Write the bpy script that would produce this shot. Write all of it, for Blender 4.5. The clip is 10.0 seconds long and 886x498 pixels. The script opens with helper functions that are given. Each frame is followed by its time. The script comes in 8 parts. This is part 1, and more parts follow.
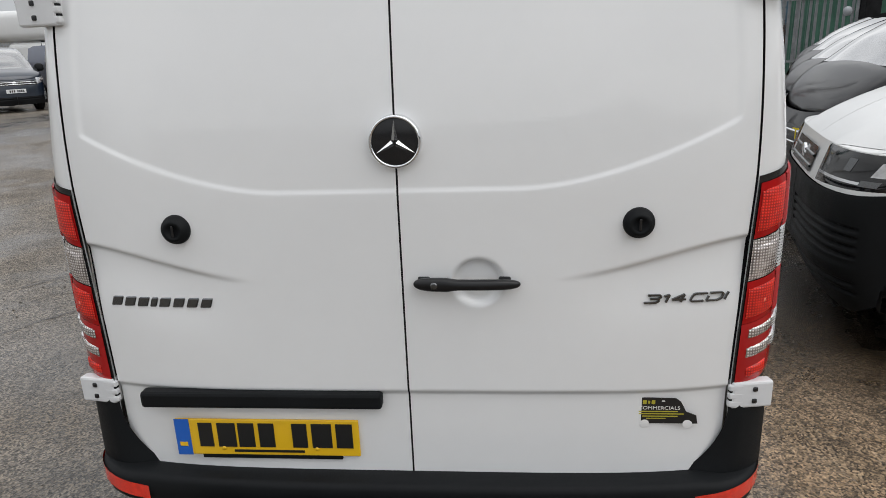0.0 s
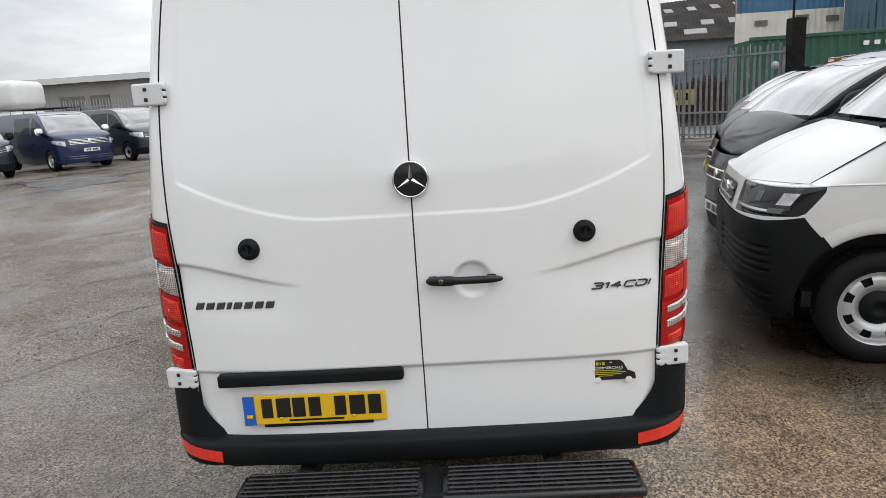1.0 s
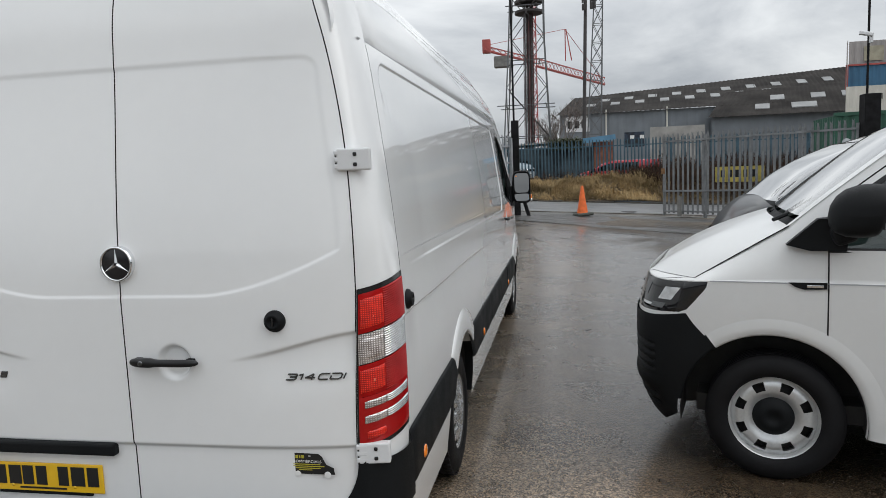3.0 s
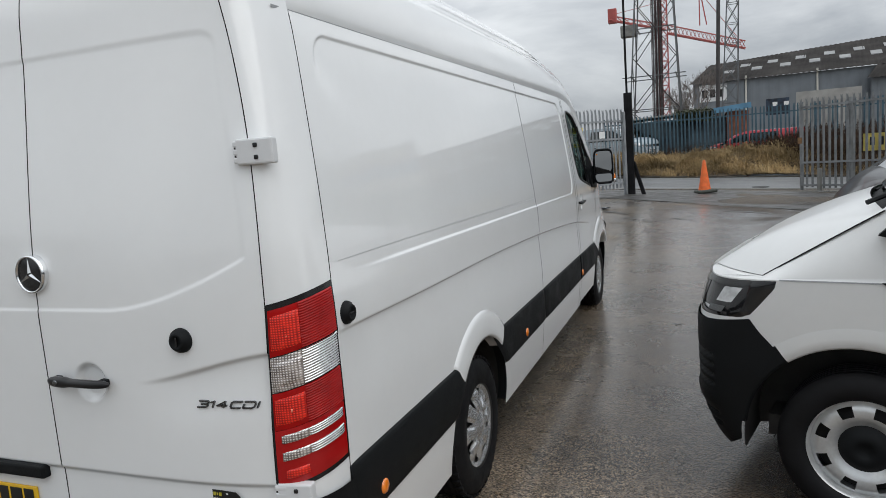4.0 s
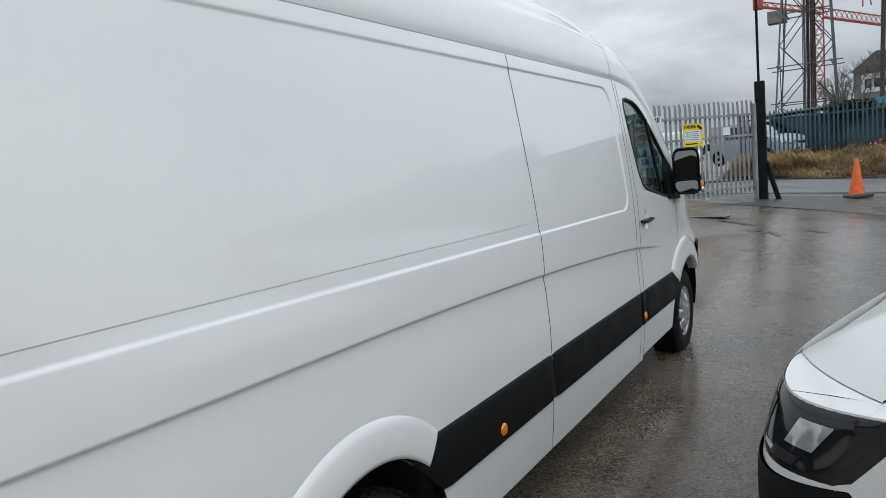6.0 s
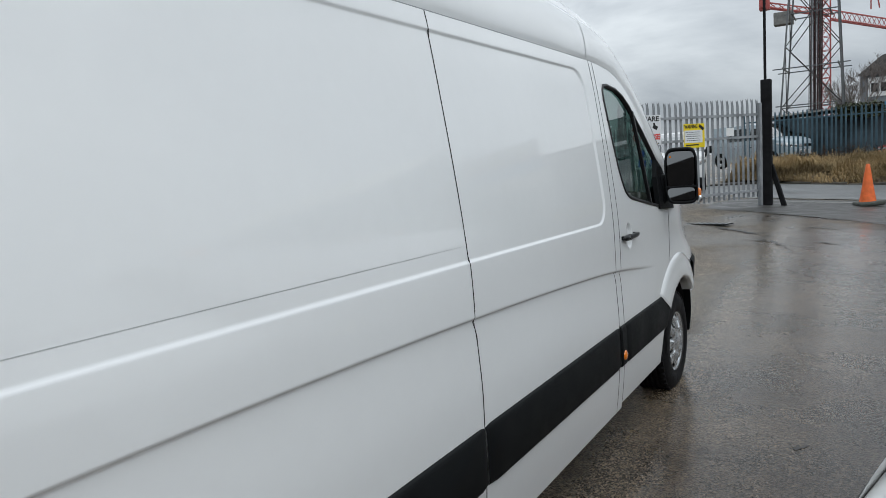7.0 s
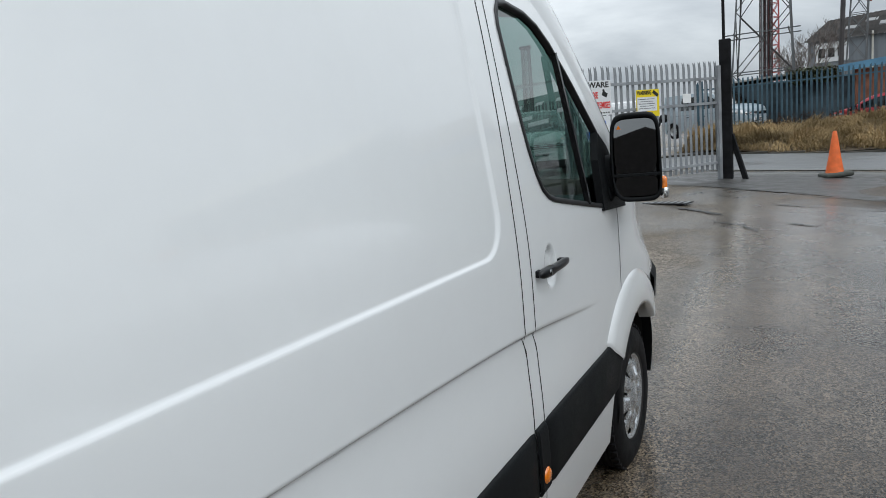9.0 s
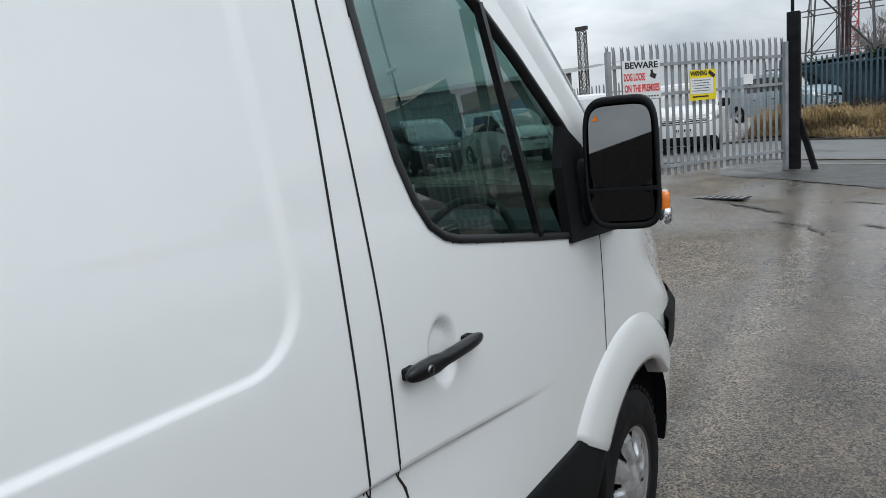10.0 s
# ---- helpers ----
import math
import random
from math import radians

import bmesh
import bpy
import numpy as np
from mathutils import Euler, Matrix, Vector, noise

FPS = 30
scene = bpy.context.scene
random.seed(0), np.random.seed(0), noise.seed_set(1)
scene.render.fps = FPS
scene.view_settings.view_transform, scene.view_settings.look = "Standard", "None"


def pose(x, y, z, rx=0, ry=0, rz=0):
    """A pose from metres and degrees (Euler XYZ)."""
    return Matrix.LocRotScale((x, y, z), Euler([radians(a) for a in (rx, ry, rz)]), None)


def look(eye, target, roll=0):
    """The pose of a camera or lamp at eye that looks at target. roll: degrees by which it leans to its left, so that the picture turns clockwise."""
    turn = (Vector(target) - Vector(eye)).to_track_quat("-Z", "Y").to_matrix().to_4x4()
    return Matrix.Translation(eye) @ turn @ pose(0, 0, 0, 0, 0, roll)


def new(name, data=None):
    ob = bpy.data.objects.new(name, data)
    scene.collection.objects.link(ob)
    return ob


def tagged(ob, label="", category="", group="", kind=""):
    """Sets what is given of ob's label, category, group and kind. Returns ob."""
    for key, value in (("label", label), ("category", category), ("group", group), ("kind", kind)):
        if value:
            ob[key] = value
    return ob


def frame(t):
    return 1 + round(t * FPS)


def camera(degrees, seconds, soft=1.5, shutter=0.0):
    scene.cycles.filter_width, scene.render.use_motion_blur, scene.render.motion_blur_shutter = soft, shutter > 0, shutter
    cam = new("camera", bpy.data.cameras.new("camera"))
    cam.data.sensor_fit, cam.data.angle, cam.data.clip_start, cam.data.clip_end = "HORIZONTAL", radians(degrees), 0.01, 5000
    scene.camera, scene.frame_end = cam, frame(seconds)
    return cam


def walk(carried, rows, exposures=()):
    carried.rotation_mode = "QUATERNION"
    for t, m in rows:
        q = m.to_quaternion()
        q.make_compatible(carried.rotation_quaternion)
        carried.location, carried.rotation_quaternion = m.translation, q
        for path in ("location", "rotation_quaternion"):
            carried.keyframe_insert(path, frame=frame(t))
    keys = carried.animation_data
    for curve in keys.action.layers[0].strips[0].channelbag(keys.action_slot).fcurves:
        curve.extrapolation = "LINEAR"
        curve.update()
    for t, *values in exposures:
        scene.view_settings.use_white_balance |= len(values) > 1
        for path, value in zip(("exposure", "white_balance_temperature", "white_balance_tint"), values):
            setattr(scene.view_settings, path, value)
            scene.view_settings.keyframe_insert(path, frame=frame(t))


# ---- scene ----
cam = camera(66.6, 10.0, soft=0.6)
PATH = [
    (0, (0.252, -1.586, 1.67), (0.076, 0.321, 1.091), -2.2),
    (0.5, (0.067, -1.952, 1.677), (0.057, -0.035, 1.105), -2.2),
    (1, (0.174, -2.248, 1.703), (0.106, -0.295, 1.276), -3.6),
    (1.5, (0.413, -2.452, 1.704), (0.32, -0.498, 1.292), -2.9),
    (2, (0.75, -2.36, 1.697), (0.836, -0.392, 1.348), -2.1),
    (2.5, (1.155, -2.276, 1.706), (1.073, -0.294, 1.455), -3.5),
    (2.7, (1.344, -2.228, 1.723), (1.118, -0.253, 1.497), -3.0),
    (3.8, (1.939, -1.684, 1.724), (1.353, 0.214, 1.487), -3.6),
    (4, (2.047, -1.538, 1.716), (1.32, 0.308, 1.46), -4.4),
    (4.5, (2.248, -1.162, 1.739), (1.266, 0.561, 1.482), -4.2),
    (5, (2.231, -0.74, 1.723), (1.218, 0.972, 1.515), -4.3),
    (5.2, (2.265, -0.591, 1.728), (1.24, 1.114, 1.52), -6.0),
    (6.3, (2.275, 0.387, 1.674), (1.196, 2.057, 1.452), -4.7),
    (6.5, (2.216, 0.56, 1.701), (1.213, 2.276, 1.482), -4.8),
    (7, (2.113, 1.073, 1.677), (1.041, 2.746, 1.448), -3.9),
    (7.5, (1.987, 1.452, 1.693), (0.878, 3.091, 1.402), -3.3),
    (8, (1.81, 1.848, 1.714), (0.933, 3.616, 1.387), -6.4),
    (8.5, (1.73, 2.378, 1.692), (0.758, 4.096, 1.368), -5.2),
    (9, (1.724, 2.739, 1.675), (0.758, 4.463, 1.363), -5.1),
    (9.5, (1.7, 3.218, 1.705), (0.849, 4.994, 1.358), -5.0),
    (10, (1.704, 3.738, 1.672), (0.594, 5.366, 1.332), -5.3),
]
walk(cam, [(t, look(eye, target, roll)) for t, eye, target, roll in PATH],
     [(0.0, -0.1, 6550, 10), (0.6, 0.14, 6550, 10), (1.5, 0.15, 6550, 10), (2.0, 0.15, 6500, 10), (2.5, -0.06, 6450, 9), (4.0, -0.24, 6350, 8), (6.5, -0.27, 6150, 6), (8.0, -0.24, 6150, 6), (9.0, -0.12, 6150, 6), (10.0, -0.08, 6150, 6)])

# ---- world and light ----
world = bpy.data.worlds.new("overcast_sky")
scene.world = world
world.use_nodes = True
wn, wl = world.node_tree.nodes, world.node_tree.links
wn.clear()
w_out = wn.new("ShaderNodeOutputWorld")
w_bg = wn.new("ShaderNodeBackground")
w_sky = wn.new("ShaderNodeTexSky")
w_sky.sky_type = "NISHITA"
w_sky.sun_disc = False
w_sky.sun_elevation, w_sky.sun_rotation = radians(48), radians(112)
w_co = wn.new("ShaderNodeTexCoord")
w_map = wn.new("ShaderNodeMapping")
w_map.inputs["Scale"].default_value = (1.0, 1.0, 2.6)
w_no = wn.new("ShaderNodeTexNoise")
w_no.inputs["Scale"].default_value, w_no.inputs["Detail"].default_value = 2.3, 7
w_no.inputs["Roughness"].default_value = 0.55
w_no.inputs["Distortion"].default_value = 0.35
w_ramp = wn.new("ShaderNodeValToRGB")
w_ramp.color_ramp.elements[0].position, w_ramp.color_ramp.elements[0].color = 0.36, (4.3, 4.5, 4.85, 1)
w_ramp.color_ramp.elements[1].position, w_ramp.color_ramp.elements[1].color = 0.64, (9.2, 9.3, 9.4, 1)
w_mix = wn.new("ShaderNodeMixRGB")
w_mix.inputs[0].default_value = 0.93
wl.new(w_co.outputs["Generated"], w_map.inputs[0])
wl.new(w_map.outputs[0], w_no.inputs["Vector"])
wl.new(w_no.outputs["Fac"], w_ramp.inputs[0])
wl.new(w_sky.outputs[0], w_mix.inputs[1])
wl.new(w_ramp.outputs[0], w_mix.inputs[2])
w_sep = wn.new("ShaderNodeSeparateXYZ")
wl.new(w_co.outputs["Generated"], w_sep.inputs[0])
w_grad = wn.new("ShaderNodeMapRange")
setin_pairs = (("From Min", 0.0), ("From Max", 1.0), ("To Min", 0.82), ("To Max", 1.95))
for key, value in setin_pairs:
    w_grad.inputs[key].default_value = value
wl.new(w_sep.outputs["Z"], w_grad.inputs["Value"])
w_mul = wn.new("ShaderNodeMixRGB")
w_mul.blend_type = "MULTIPLY"
w_mul.inputs[0].default_value = 1.0
wl.new(w_mix.outputs[0], w_mul.inputs[1])
wl.new(w_grad.outputs[0], w_mul.inputs[2])
wl.new(w_mul.outputs[0], w_bg.inputs["Color"])
w_bg.inputs["Strength"].default_value = 0.115
wl.new(w_bg.outputs[0], w_out.inputs[0])

sun_data = bpy.data.lights.new("sun", "SUN")
sun_data.energy, sun_data.angle, sun_data.color = 1.1, radians(60), (1.0, 0.97, 0.93)
sun = new("sun", sun_data)
sun.matrix_world = look((10, -4, 12), (0, 0, 0))

# ---- materials ----
MATS = {}


def setin(node, **kw):
    for k, v in kw.items():
        node.inputs[k.replace("_", " ")].default_value = v


def mat(name, color, rough=0.5, metal=0.0, var=0.06, scale=6.0, fine=0.0, fine_scale=80.0, bump=0.0, bump_scale=120.0,
        coat=0.0, coat_rough=0.03, rvar=0.0, spec=0.5, island=0.0):
    """A surface with broad and fine variation of colour, roughness and relief, in metres."""
    m = bpy.data.materials.new(name)
    m.use_nodes = True
    n, l = m.node_tree.nodes, m.node_tree.links
    b = n["Principled BSDF"]
    setin(b, Roughness=rough, Metallic=metal, Coat_Weight=coat, Coat_Roughness=coat_rough, Specular_IOR_Level=spec)
    co = n.new("ShaderNodeTexCoord")
    no = n.new("ShaderNodeTexNoise")
    setin(no, Scale=scale, Detail=5.0)
    l.new(co.outputs["Object"], no.inputs["Vector"])
    ra = n.new("ShaderNodeValToRGB")
    c0 = tuple(max(0, c * (1 - var)) for c in color)
    c1 = tuple(min(1, c * (1 + var)) for c in color)
    ra.color_ramp.elements[0].position, ra.color_ramp.elements[0].color = 0.3, (*c0, 1)
    ra.color_ramp.elements[1].position, ra.color_ramp.elements[1].color = 0.7, (*c1, 1)
    l.new(no.outputs["Fac"], ra.inputs[0])
    col = ra.outputs[0]
    if fine or island:
        mu = n.new("ShaderNodeMixRGB")
        mu.blend_type = "MULTIPLY"
        mu.inputs[0].default_value = 1.0
        mr = n.new("ShaderNodeMapRange")
        f = fine or island
        setin(mr, To_Min=1 - f, To_Max=1 + f)
        if fine:
            nf = n.new("ShaderNodeTexNoise")
            setin(nf, Scale=fine_scale, Detail=3.0)
            l.new(co.outputs["Object"], nf.inputs["Vector"])
            l.new(nf.outputs["Fac"], mr.inputs[0])
        else:
            ge = n.new("ShaderNodeObjectInfo")
            l.new(ge.outputs["Random"], mr.inputs[0])
        l.new(col, mu.inputs[1])
        l.new(mr.outputs[0], mu.inputs[2])
        col = mu.outputs[0]
    l.new(col, b.inputs["Base Color"])
    if rvar:
        mr2 = n.new("ShaderNodeMapRange")
        setin(mr2, From_Min=0.3, From_Max=0.7, To_Min=max(0.02, rough - rvar), To_Max=min(1, rough + rvar))
        l.new(no.outputs["Fac"], mr2.inputs[0])
        l.new(mr2.outputs[0], b.inputs["Roughness"])
    if bump:
        nb = n.new("ShaderNodeTexNoise")
        setin(nb, Scale=bump_scale, Detail=3.0)
        l.new(co.outputs["Object"], nb.inputs["Vector"])
        bu = n.new("ShaderNodeBump")
        setin(bu, Strength=bump, Distance=0.01)
        l.new(nb.outputs["Fac"], bu.inputs["Height"])
        l.new(bu.outputs[0], b.inputs["Normal"])
    MATS[name] = m
    return m


def glass(name, tint, rough=0.01, k=1.7, add=0.02):
    """Tinted vehicle glass: clear transmission under a real glossy face."""
    m = bpy.data.materials.new(name)
    m.use_nodes = True
    n, l = m.node_tree.nodes, m.node_tree.links
    n.clear()
    out = n.new("ShaderNodeOutputMaterial")
    tr = n.new("ShaderNodeBsdfTransparent")
    tr.inputs[0].default_value = (*tint, 1)
    gl = n.new("ShaderNodeBsdfGlossy")
    gl.inputs["Roughness"].default_value = rough
    lw = n.new("ShaderNodeLayerWeight")
    lw.inputs[0].default_value = 0.5
    fr = n.new("ShaderNodeMath")
    fr.operation = "POWER"
    fr.inputs[1].default_value = 4.0
    l.new(lw.outputs["Facing"], fr.inputs[0])
    ad = n.new("ShaderNodeMath")
    ad.operation = "MULTIPLY_ADD"
    ad.inputs[1].default_value, ad.inputs[2].default_value = k * 0.5, add + 0.045
    ad.use_clamp = True
    mx = n.new("ShaderNodeMixShader")
    l.new(fr.outputs[0], ad.inputs[0])
    l.new(ad.outputs[0], mx.inputs[0])
    l.new(tr.outputs[0], mx.inputs[1])
    l.new(gl.outputs[0], mx.inputs[2])
    l.new(mx.outputs[0], out.inputs[0])
    MATS[name] = m
    return m


PAINT = mat("white_van_paint", (0.805, 0.815, 0.818), 0.22, var=0.02, scale=1.2, fine=0.015, fine_scale=18, coat=1.0, coat_rough=0.03)
PAINT2 = mat("white_car_paint", (0.68, 0.685, 0.678), 0.35, var=0.03, scale=2.0, fine=0.02, fine_scale=30, coat=0.4, coat_rough=0.06)
BLACKPAINT = mat("black_car_paint", (0.005, 0.005, 0.006), 0.35, var=0.2, coat=0.55, coat_rough=0.06, scale=3, spec=0.1)
BLUEPAINT = mat("dark_blue_paint", (0.007, 0.020, 0.075), 0.3, metal=0.2, var=0.15, coat=0.7, coat_rough=0.04)
NAVYPAINT = mat("navy_grey_paint", (0.014, 0.022, 0.036), 0.28, metal=0.2, var=0.15, coat=1.0, coat_rough=0.04)
# grey for sealed seams and for the shade drawn along a crease
SEAMGREY = mat("seam_sealer_and_crease_shade", (0.30, 0.31, 0.32), 0.6, var=0.1)
# near-black colour standing in for the shade inside narrow gaps
GAP = mat("dark_gap_shade", (0.006, 0.006, 0.007), 0.9, var=0.1)
PLASTIC = mat("black_textured_plastic", (0.008, 0.009, 0.010), 0.55, spec=0.14, var=0.18, scale=5, fine=0.15, fine_scale=90, bump=0.12, bump_scale=900, rvar=0.08)
GLOSSBLACK = mat("gloss_black_plastic", (0.010, 0.010, 0.011), 0.18, var=0.1)
RUBBER = mat("tyre_rubber", (0.008, 0.008, 0.009), 0.65, spec=0.2, var=0.25, scale=12, fine=0.2, fine_scale=60, bump=0.1, bump_scale=300, rvar=0.12)
WETRUBBER = mat("wet_ribbed_rubber", (0.009, 0.009, 0.010), 0.32, spec=0.5, var=0.3, scale=30, fine=0.3, fine_scale=200, rvar=0.15)
HANDLE = mat("glossy_handle_plastic", (0.008, 0.008, 0.009), 0.28, spec=0.4, var=0.15, scale=20)
SEAL = mat("rubber_seal", (0.012, 0.012, 0.013), 0.45, var=0.1)
CHROME = mat("chrome_trim", (0.75, 0.76, 0.77), 0.09, metal=1.0, var=0.04)
SATIN = mat("satin_grey_chrome", (0.16, 0.165, 0.17), 0.25, metal=1.0, var=0.1)
TRIM = mat("silver_wheel_trim", (0.66, 0.67, 0.68), 0.25, metal=0.75, var=0.08, scale=14, fine=0.08, fine_scale=60)
STEEL = mat("silver_steel_wheel", (0.60, 0.61, 0.61), 0.34, metal=0.6, var=0.10, scale=12, fine=0.1)
DARKSTEEL = mat("dark_underbody_steel", (0.02, 0.019, 0.018), 0.7, var=0.4, scale=9)
GALV = mat("galvanised_steel", (0.30, 0.315, 0.33), 0.5, metal=0.3, var=0.26, scale=3, fine=0.14, fine_scale=40, rvar=0.1)
ZINCHINGE = mat("painted_hinge", (0.66, 0.67, 0.68), 0.4, var=0.03, scale=20)
REDLENS = mat("red_lamp_lens", (0.34, 0.004, 0.004), 0.25, var=0.15, scale=20, coat=0.1, spec=0.2)
CLEARLENS = mat("clear_lamp_lens", (0.66, 0.66, 0.65), 0.12, metal=0.8, var=0.12, scale=40, coat=0.8)
DARKRED = mat("dark_red_lens", (0.36, 0.005, 0.006), 0.2, var=0.15, coat=0.25, spec=0.35)
ORANGE = mat("orange_marker_lens", (0.85, 0.22, 0.015), 0.2, var=0.1, scale=60, coat=1.0)
REDREFLEX = mat("red_reflector", (0.75, 0.03, 0.012), 0.25, var=0.1, scale=60, coat=0.6, bump=0.25, bump_scale=700)
REDTAPE = mat("red_reflective_tape", (0.72, 0.035, 0.02), 0.4, var=0.12, scale=15)
YELLOW = mat("yellow_plate", (0.83, 0.50, 0.015), 0.35, var=0.03, scale=20, coat=0.4)
WHITEPLATE = mat("white_plate", (0.72, 0.73, 0.74), 0.35, var=0.03, scale=20, coat=0.4)
BLUEBAND = mat("blue_plate_band", (0.015, 0.12, 0.52), 0.35, var=0.05)
INK = mat("black_ink", (0.012, 0.012, 0.012), 0.4, var=0.05)
LIME = mat("lime_print", (0.50, 0.44, 0.04), 0.45, var=0.05)
WHITEINK = mat("white_print", (0.78, 0.78, 0.77), 0.45, var=0.05)
REDINK = mat("red_print", (0.62, 0.03, 0.025), 0.45, var=0.05)
BLUEINK = mat("blue_print", (0.03, 0.12, 0.50), 0.45, var=0.05)
SIGNYELLOW = mat("sign_yellow", (0.80, 0.62, 0.01), 0.4, var=0.04)
CONE = mat("faded_orange_cone", (0.78, 0.15, 0.03), 0.55, var=0.18, scale=9, fine=0.1)
CONEBASE = mat("cone_base_rubber", (0.06, 0.065, 0.055), 0.7, var=0.3, scale=12)
SEATCLOTH = mat("dark_seat_cloth", (0.035, 0.036, 0.04), 0.9, var=0.2, scale=30, bump=0.2, bump_scale=400)
CABTRIM = mat("grey_cab_trim", (0.06, 0.062, 0.065), 0.7, var=0.12)


def prism_lens(name, dark, light, pitch, across, rough=0.2, metal=0.0, coat=0.5):
    """Moulded lamp lens: fine prisms in rows (and columns) of the given pitch."""
    m = bpy.data.materials.new(name)
    m.use_nodes = True
    n, l = m.node_tree.nodes, m.node_tree.links
    b = n["Principled BSDF"]
    setin(b, Roughness=rough, Metallic=metal, Coat_Weight=coat, Coat_Roughness=0.05)
    co = n.new("ShaderNodeTexCoord")
    outs = []
    for axis in ("Z", "X")[:2 if across else 1]:
        w = n.new("ShaderNodeTexWave")
        w.bands_direction = axis
        setin(w, Scale=2 * math.pi / 20.0 / pitch, Distortion=0.0)
        l.new(co.outputs["Object"], w.inputs["Vector"])
        outs.append(w.outputs["Fac"])
    f = outs[0]
    if across:
        k = n.new("ShaderNodeMath")
        k.operation = "MULTIPLY"
        l.new(outs[0], k.inputs[0])
        l.new(outs[1], k.inputs[1])
        f = k.outputs[0]
    no = n.new("ShaderNodeTexNoise")
    setin(no, Scale=38.0, Detail=2.0)
    l.new(co.outputs["Object"], no.inputs["Vector"])
    q = n.new("ShaderNodeMath")
    q.operation = "MULTIPLY_ADD"
    q.inputs[1].default_value = 0.9
    l.new(no.outputs["Fac"], q.inputs[0])
    l.new(f, q.inputs[2])
    ra = n.new("ShaderNodeValToRGB")
    ra.color_ramp.elements[0].position, ra.color_ramp.elements[0].color = 0.35, (*dark, 1)
    ra.color_ramp.elements[1].position, ra.color_ramp.elements[1].color = 1.0, (*light, 1)
    l.new(q.outputs[0], ra.inputs[0])
    l.new(ra.outputs[0], b.inputs["Base Color"])
    bu = n.new("ShaderNodeBump")
    setin(bu, Strength=0.5, Distance=0.002)
    l.new(f, bu.inputs["Height"])
    l.new(bu.outputs[0], b.inputs["Normal"])
    return m


# brighter red than the outer lens puts the reflector's gleam into the colour
REDFACET = prism_lens("bright_red_prism_lens", (0.30, 0.003, 0.002), (0.92, 0.032, 0.012), 0.0072, True, 0.4, 0.0, 0.04)
CLEARFACET = prism_lens("clear_prism_lens", (0.22, 0.19, 0.18), (0.88, 0.83, 0.80), 0.0075, True, 0.16, 0.6, 0.8)
HOTSPOT = mat("painted_lamp_glint", (0.98, 0.30, 0.20), 0.12, var=0.2, scale=90, coat=1.0)
WINGLASS = glass("green_tinted_glass", (0.42, 0.55, 0.52), k=1.9, add=0.11)
SCREENGLASS = glass("rain_misted_windscreen", (0.50, 0.56, 0.54), 0.06, k=2.8, add=0.36)
CABGLASS = glass("dark_cab_windscreen", (0.16, 0.18, 0.18), 0.03, k=3.0, add=0.32)
DARKGLASS = glass("dark_tinted_glass", (0.05, 0.06, 0.06), k=1.2, add=0.0)
MIRRORGLASS = mat("mirror_glass", (0.22, 0.225, 0.23), 0.015, metal=1.0, var=0.005)

# ---- mesh helpers ----


def empty(name, loc=(0, 0, 0), rz=0.0):
    ob = new(name)
    ob.matrix_basis = pose(*loc, 0, 0, rz)
    return ob


def mesh_ob(name, verts, faces, material, parent=None, label="", smooth=False, mats=None, idx=None):
    me = bpy.data.meshes.new(name)
    me.from_pydata([tuple(map(float, v)) for v in verts], [], [tuple(map(int, f)) for f in faces])
    for m in (mats or [material]):
        me.materials.append(m)
    if idx is not None:
        me.polygons.foreach_set("material_index", np.asarray(idx, dtype=np.int32))
    if smooth:
        me.polygons.foreach_set("use_smooth", np.ones(len(me.polygons), dtype=bool))
    me.update()
    ob = new(name, me)
    if parent is not None:
        ob.parent = parent
    if label:
        tagged(ob, label)
    return ob


def part(name, bm, material, parent=None, label="", smooth=False):
    me = bpy.data.meshes.new(name)
    bmesh.ops.recalc_face_normals(bm, faces=bm.faces)
    bm.to_mesh(me)
    bm.free()
    me.materials.append(material)
    if smooth:
        me.polygons.foreach_set("use_smooth", np.ones(len(me.polygons), dtype=bool))
    ob = new(name, me)
    if parent is not None:
        ob.parent = parent
    if label:
        tagged(ob, label)
    return ob


def grid_faces(nu, nv, keep=None, flip=False):
    fs = []
    for i in range(nu - 1):
        for j in range(nv - 1):
            if keep is not None and not keep[i, j]:
                continue
            a, b, c, d = i * nv + j, (i + 1) * nv + j, (i + 1) * nv + j + 1, i * nv + j + 1
            fs.append((a, d, c, b) if flip else (a, b, c, d))
    return fs


def sheet(name, P, material, parent=None, label="", keep=None, away=None, mirror=False, smooth=True, mats=None, idx=None):
    """A smooth sheet from an array of places (nu, nv, 3); its faces turn away from the point `away`."""
    P = np.array(P, dtype=float)
    if mirror:
        P[..., 0] *= -1
    nu, nv = P.shape[:2]
    flip = False
    if away is not None:
        i, j = nu // 2, nv // 2
        a = P[min(i + 1, nu - 1), j] - P[i - 1, j]
        b = P[i, min(j + 1, nv - 1)] - P[i, j - 1]
        flip = bool(np.dot(np.cross(a, b), P[i, j] - np.array(away)) < 0)
    fi = None
    if idx is not None:
        fi = [idx[i, j] for i in range(nu - 1) for j in range(nv - 1) if keep is None or keep[i, j]]
    return mesh_ob(name, P.reshape(-1, 3), grid_faces(nu, nv, keep, flip), material, parent, label, smooth, mats, fi)


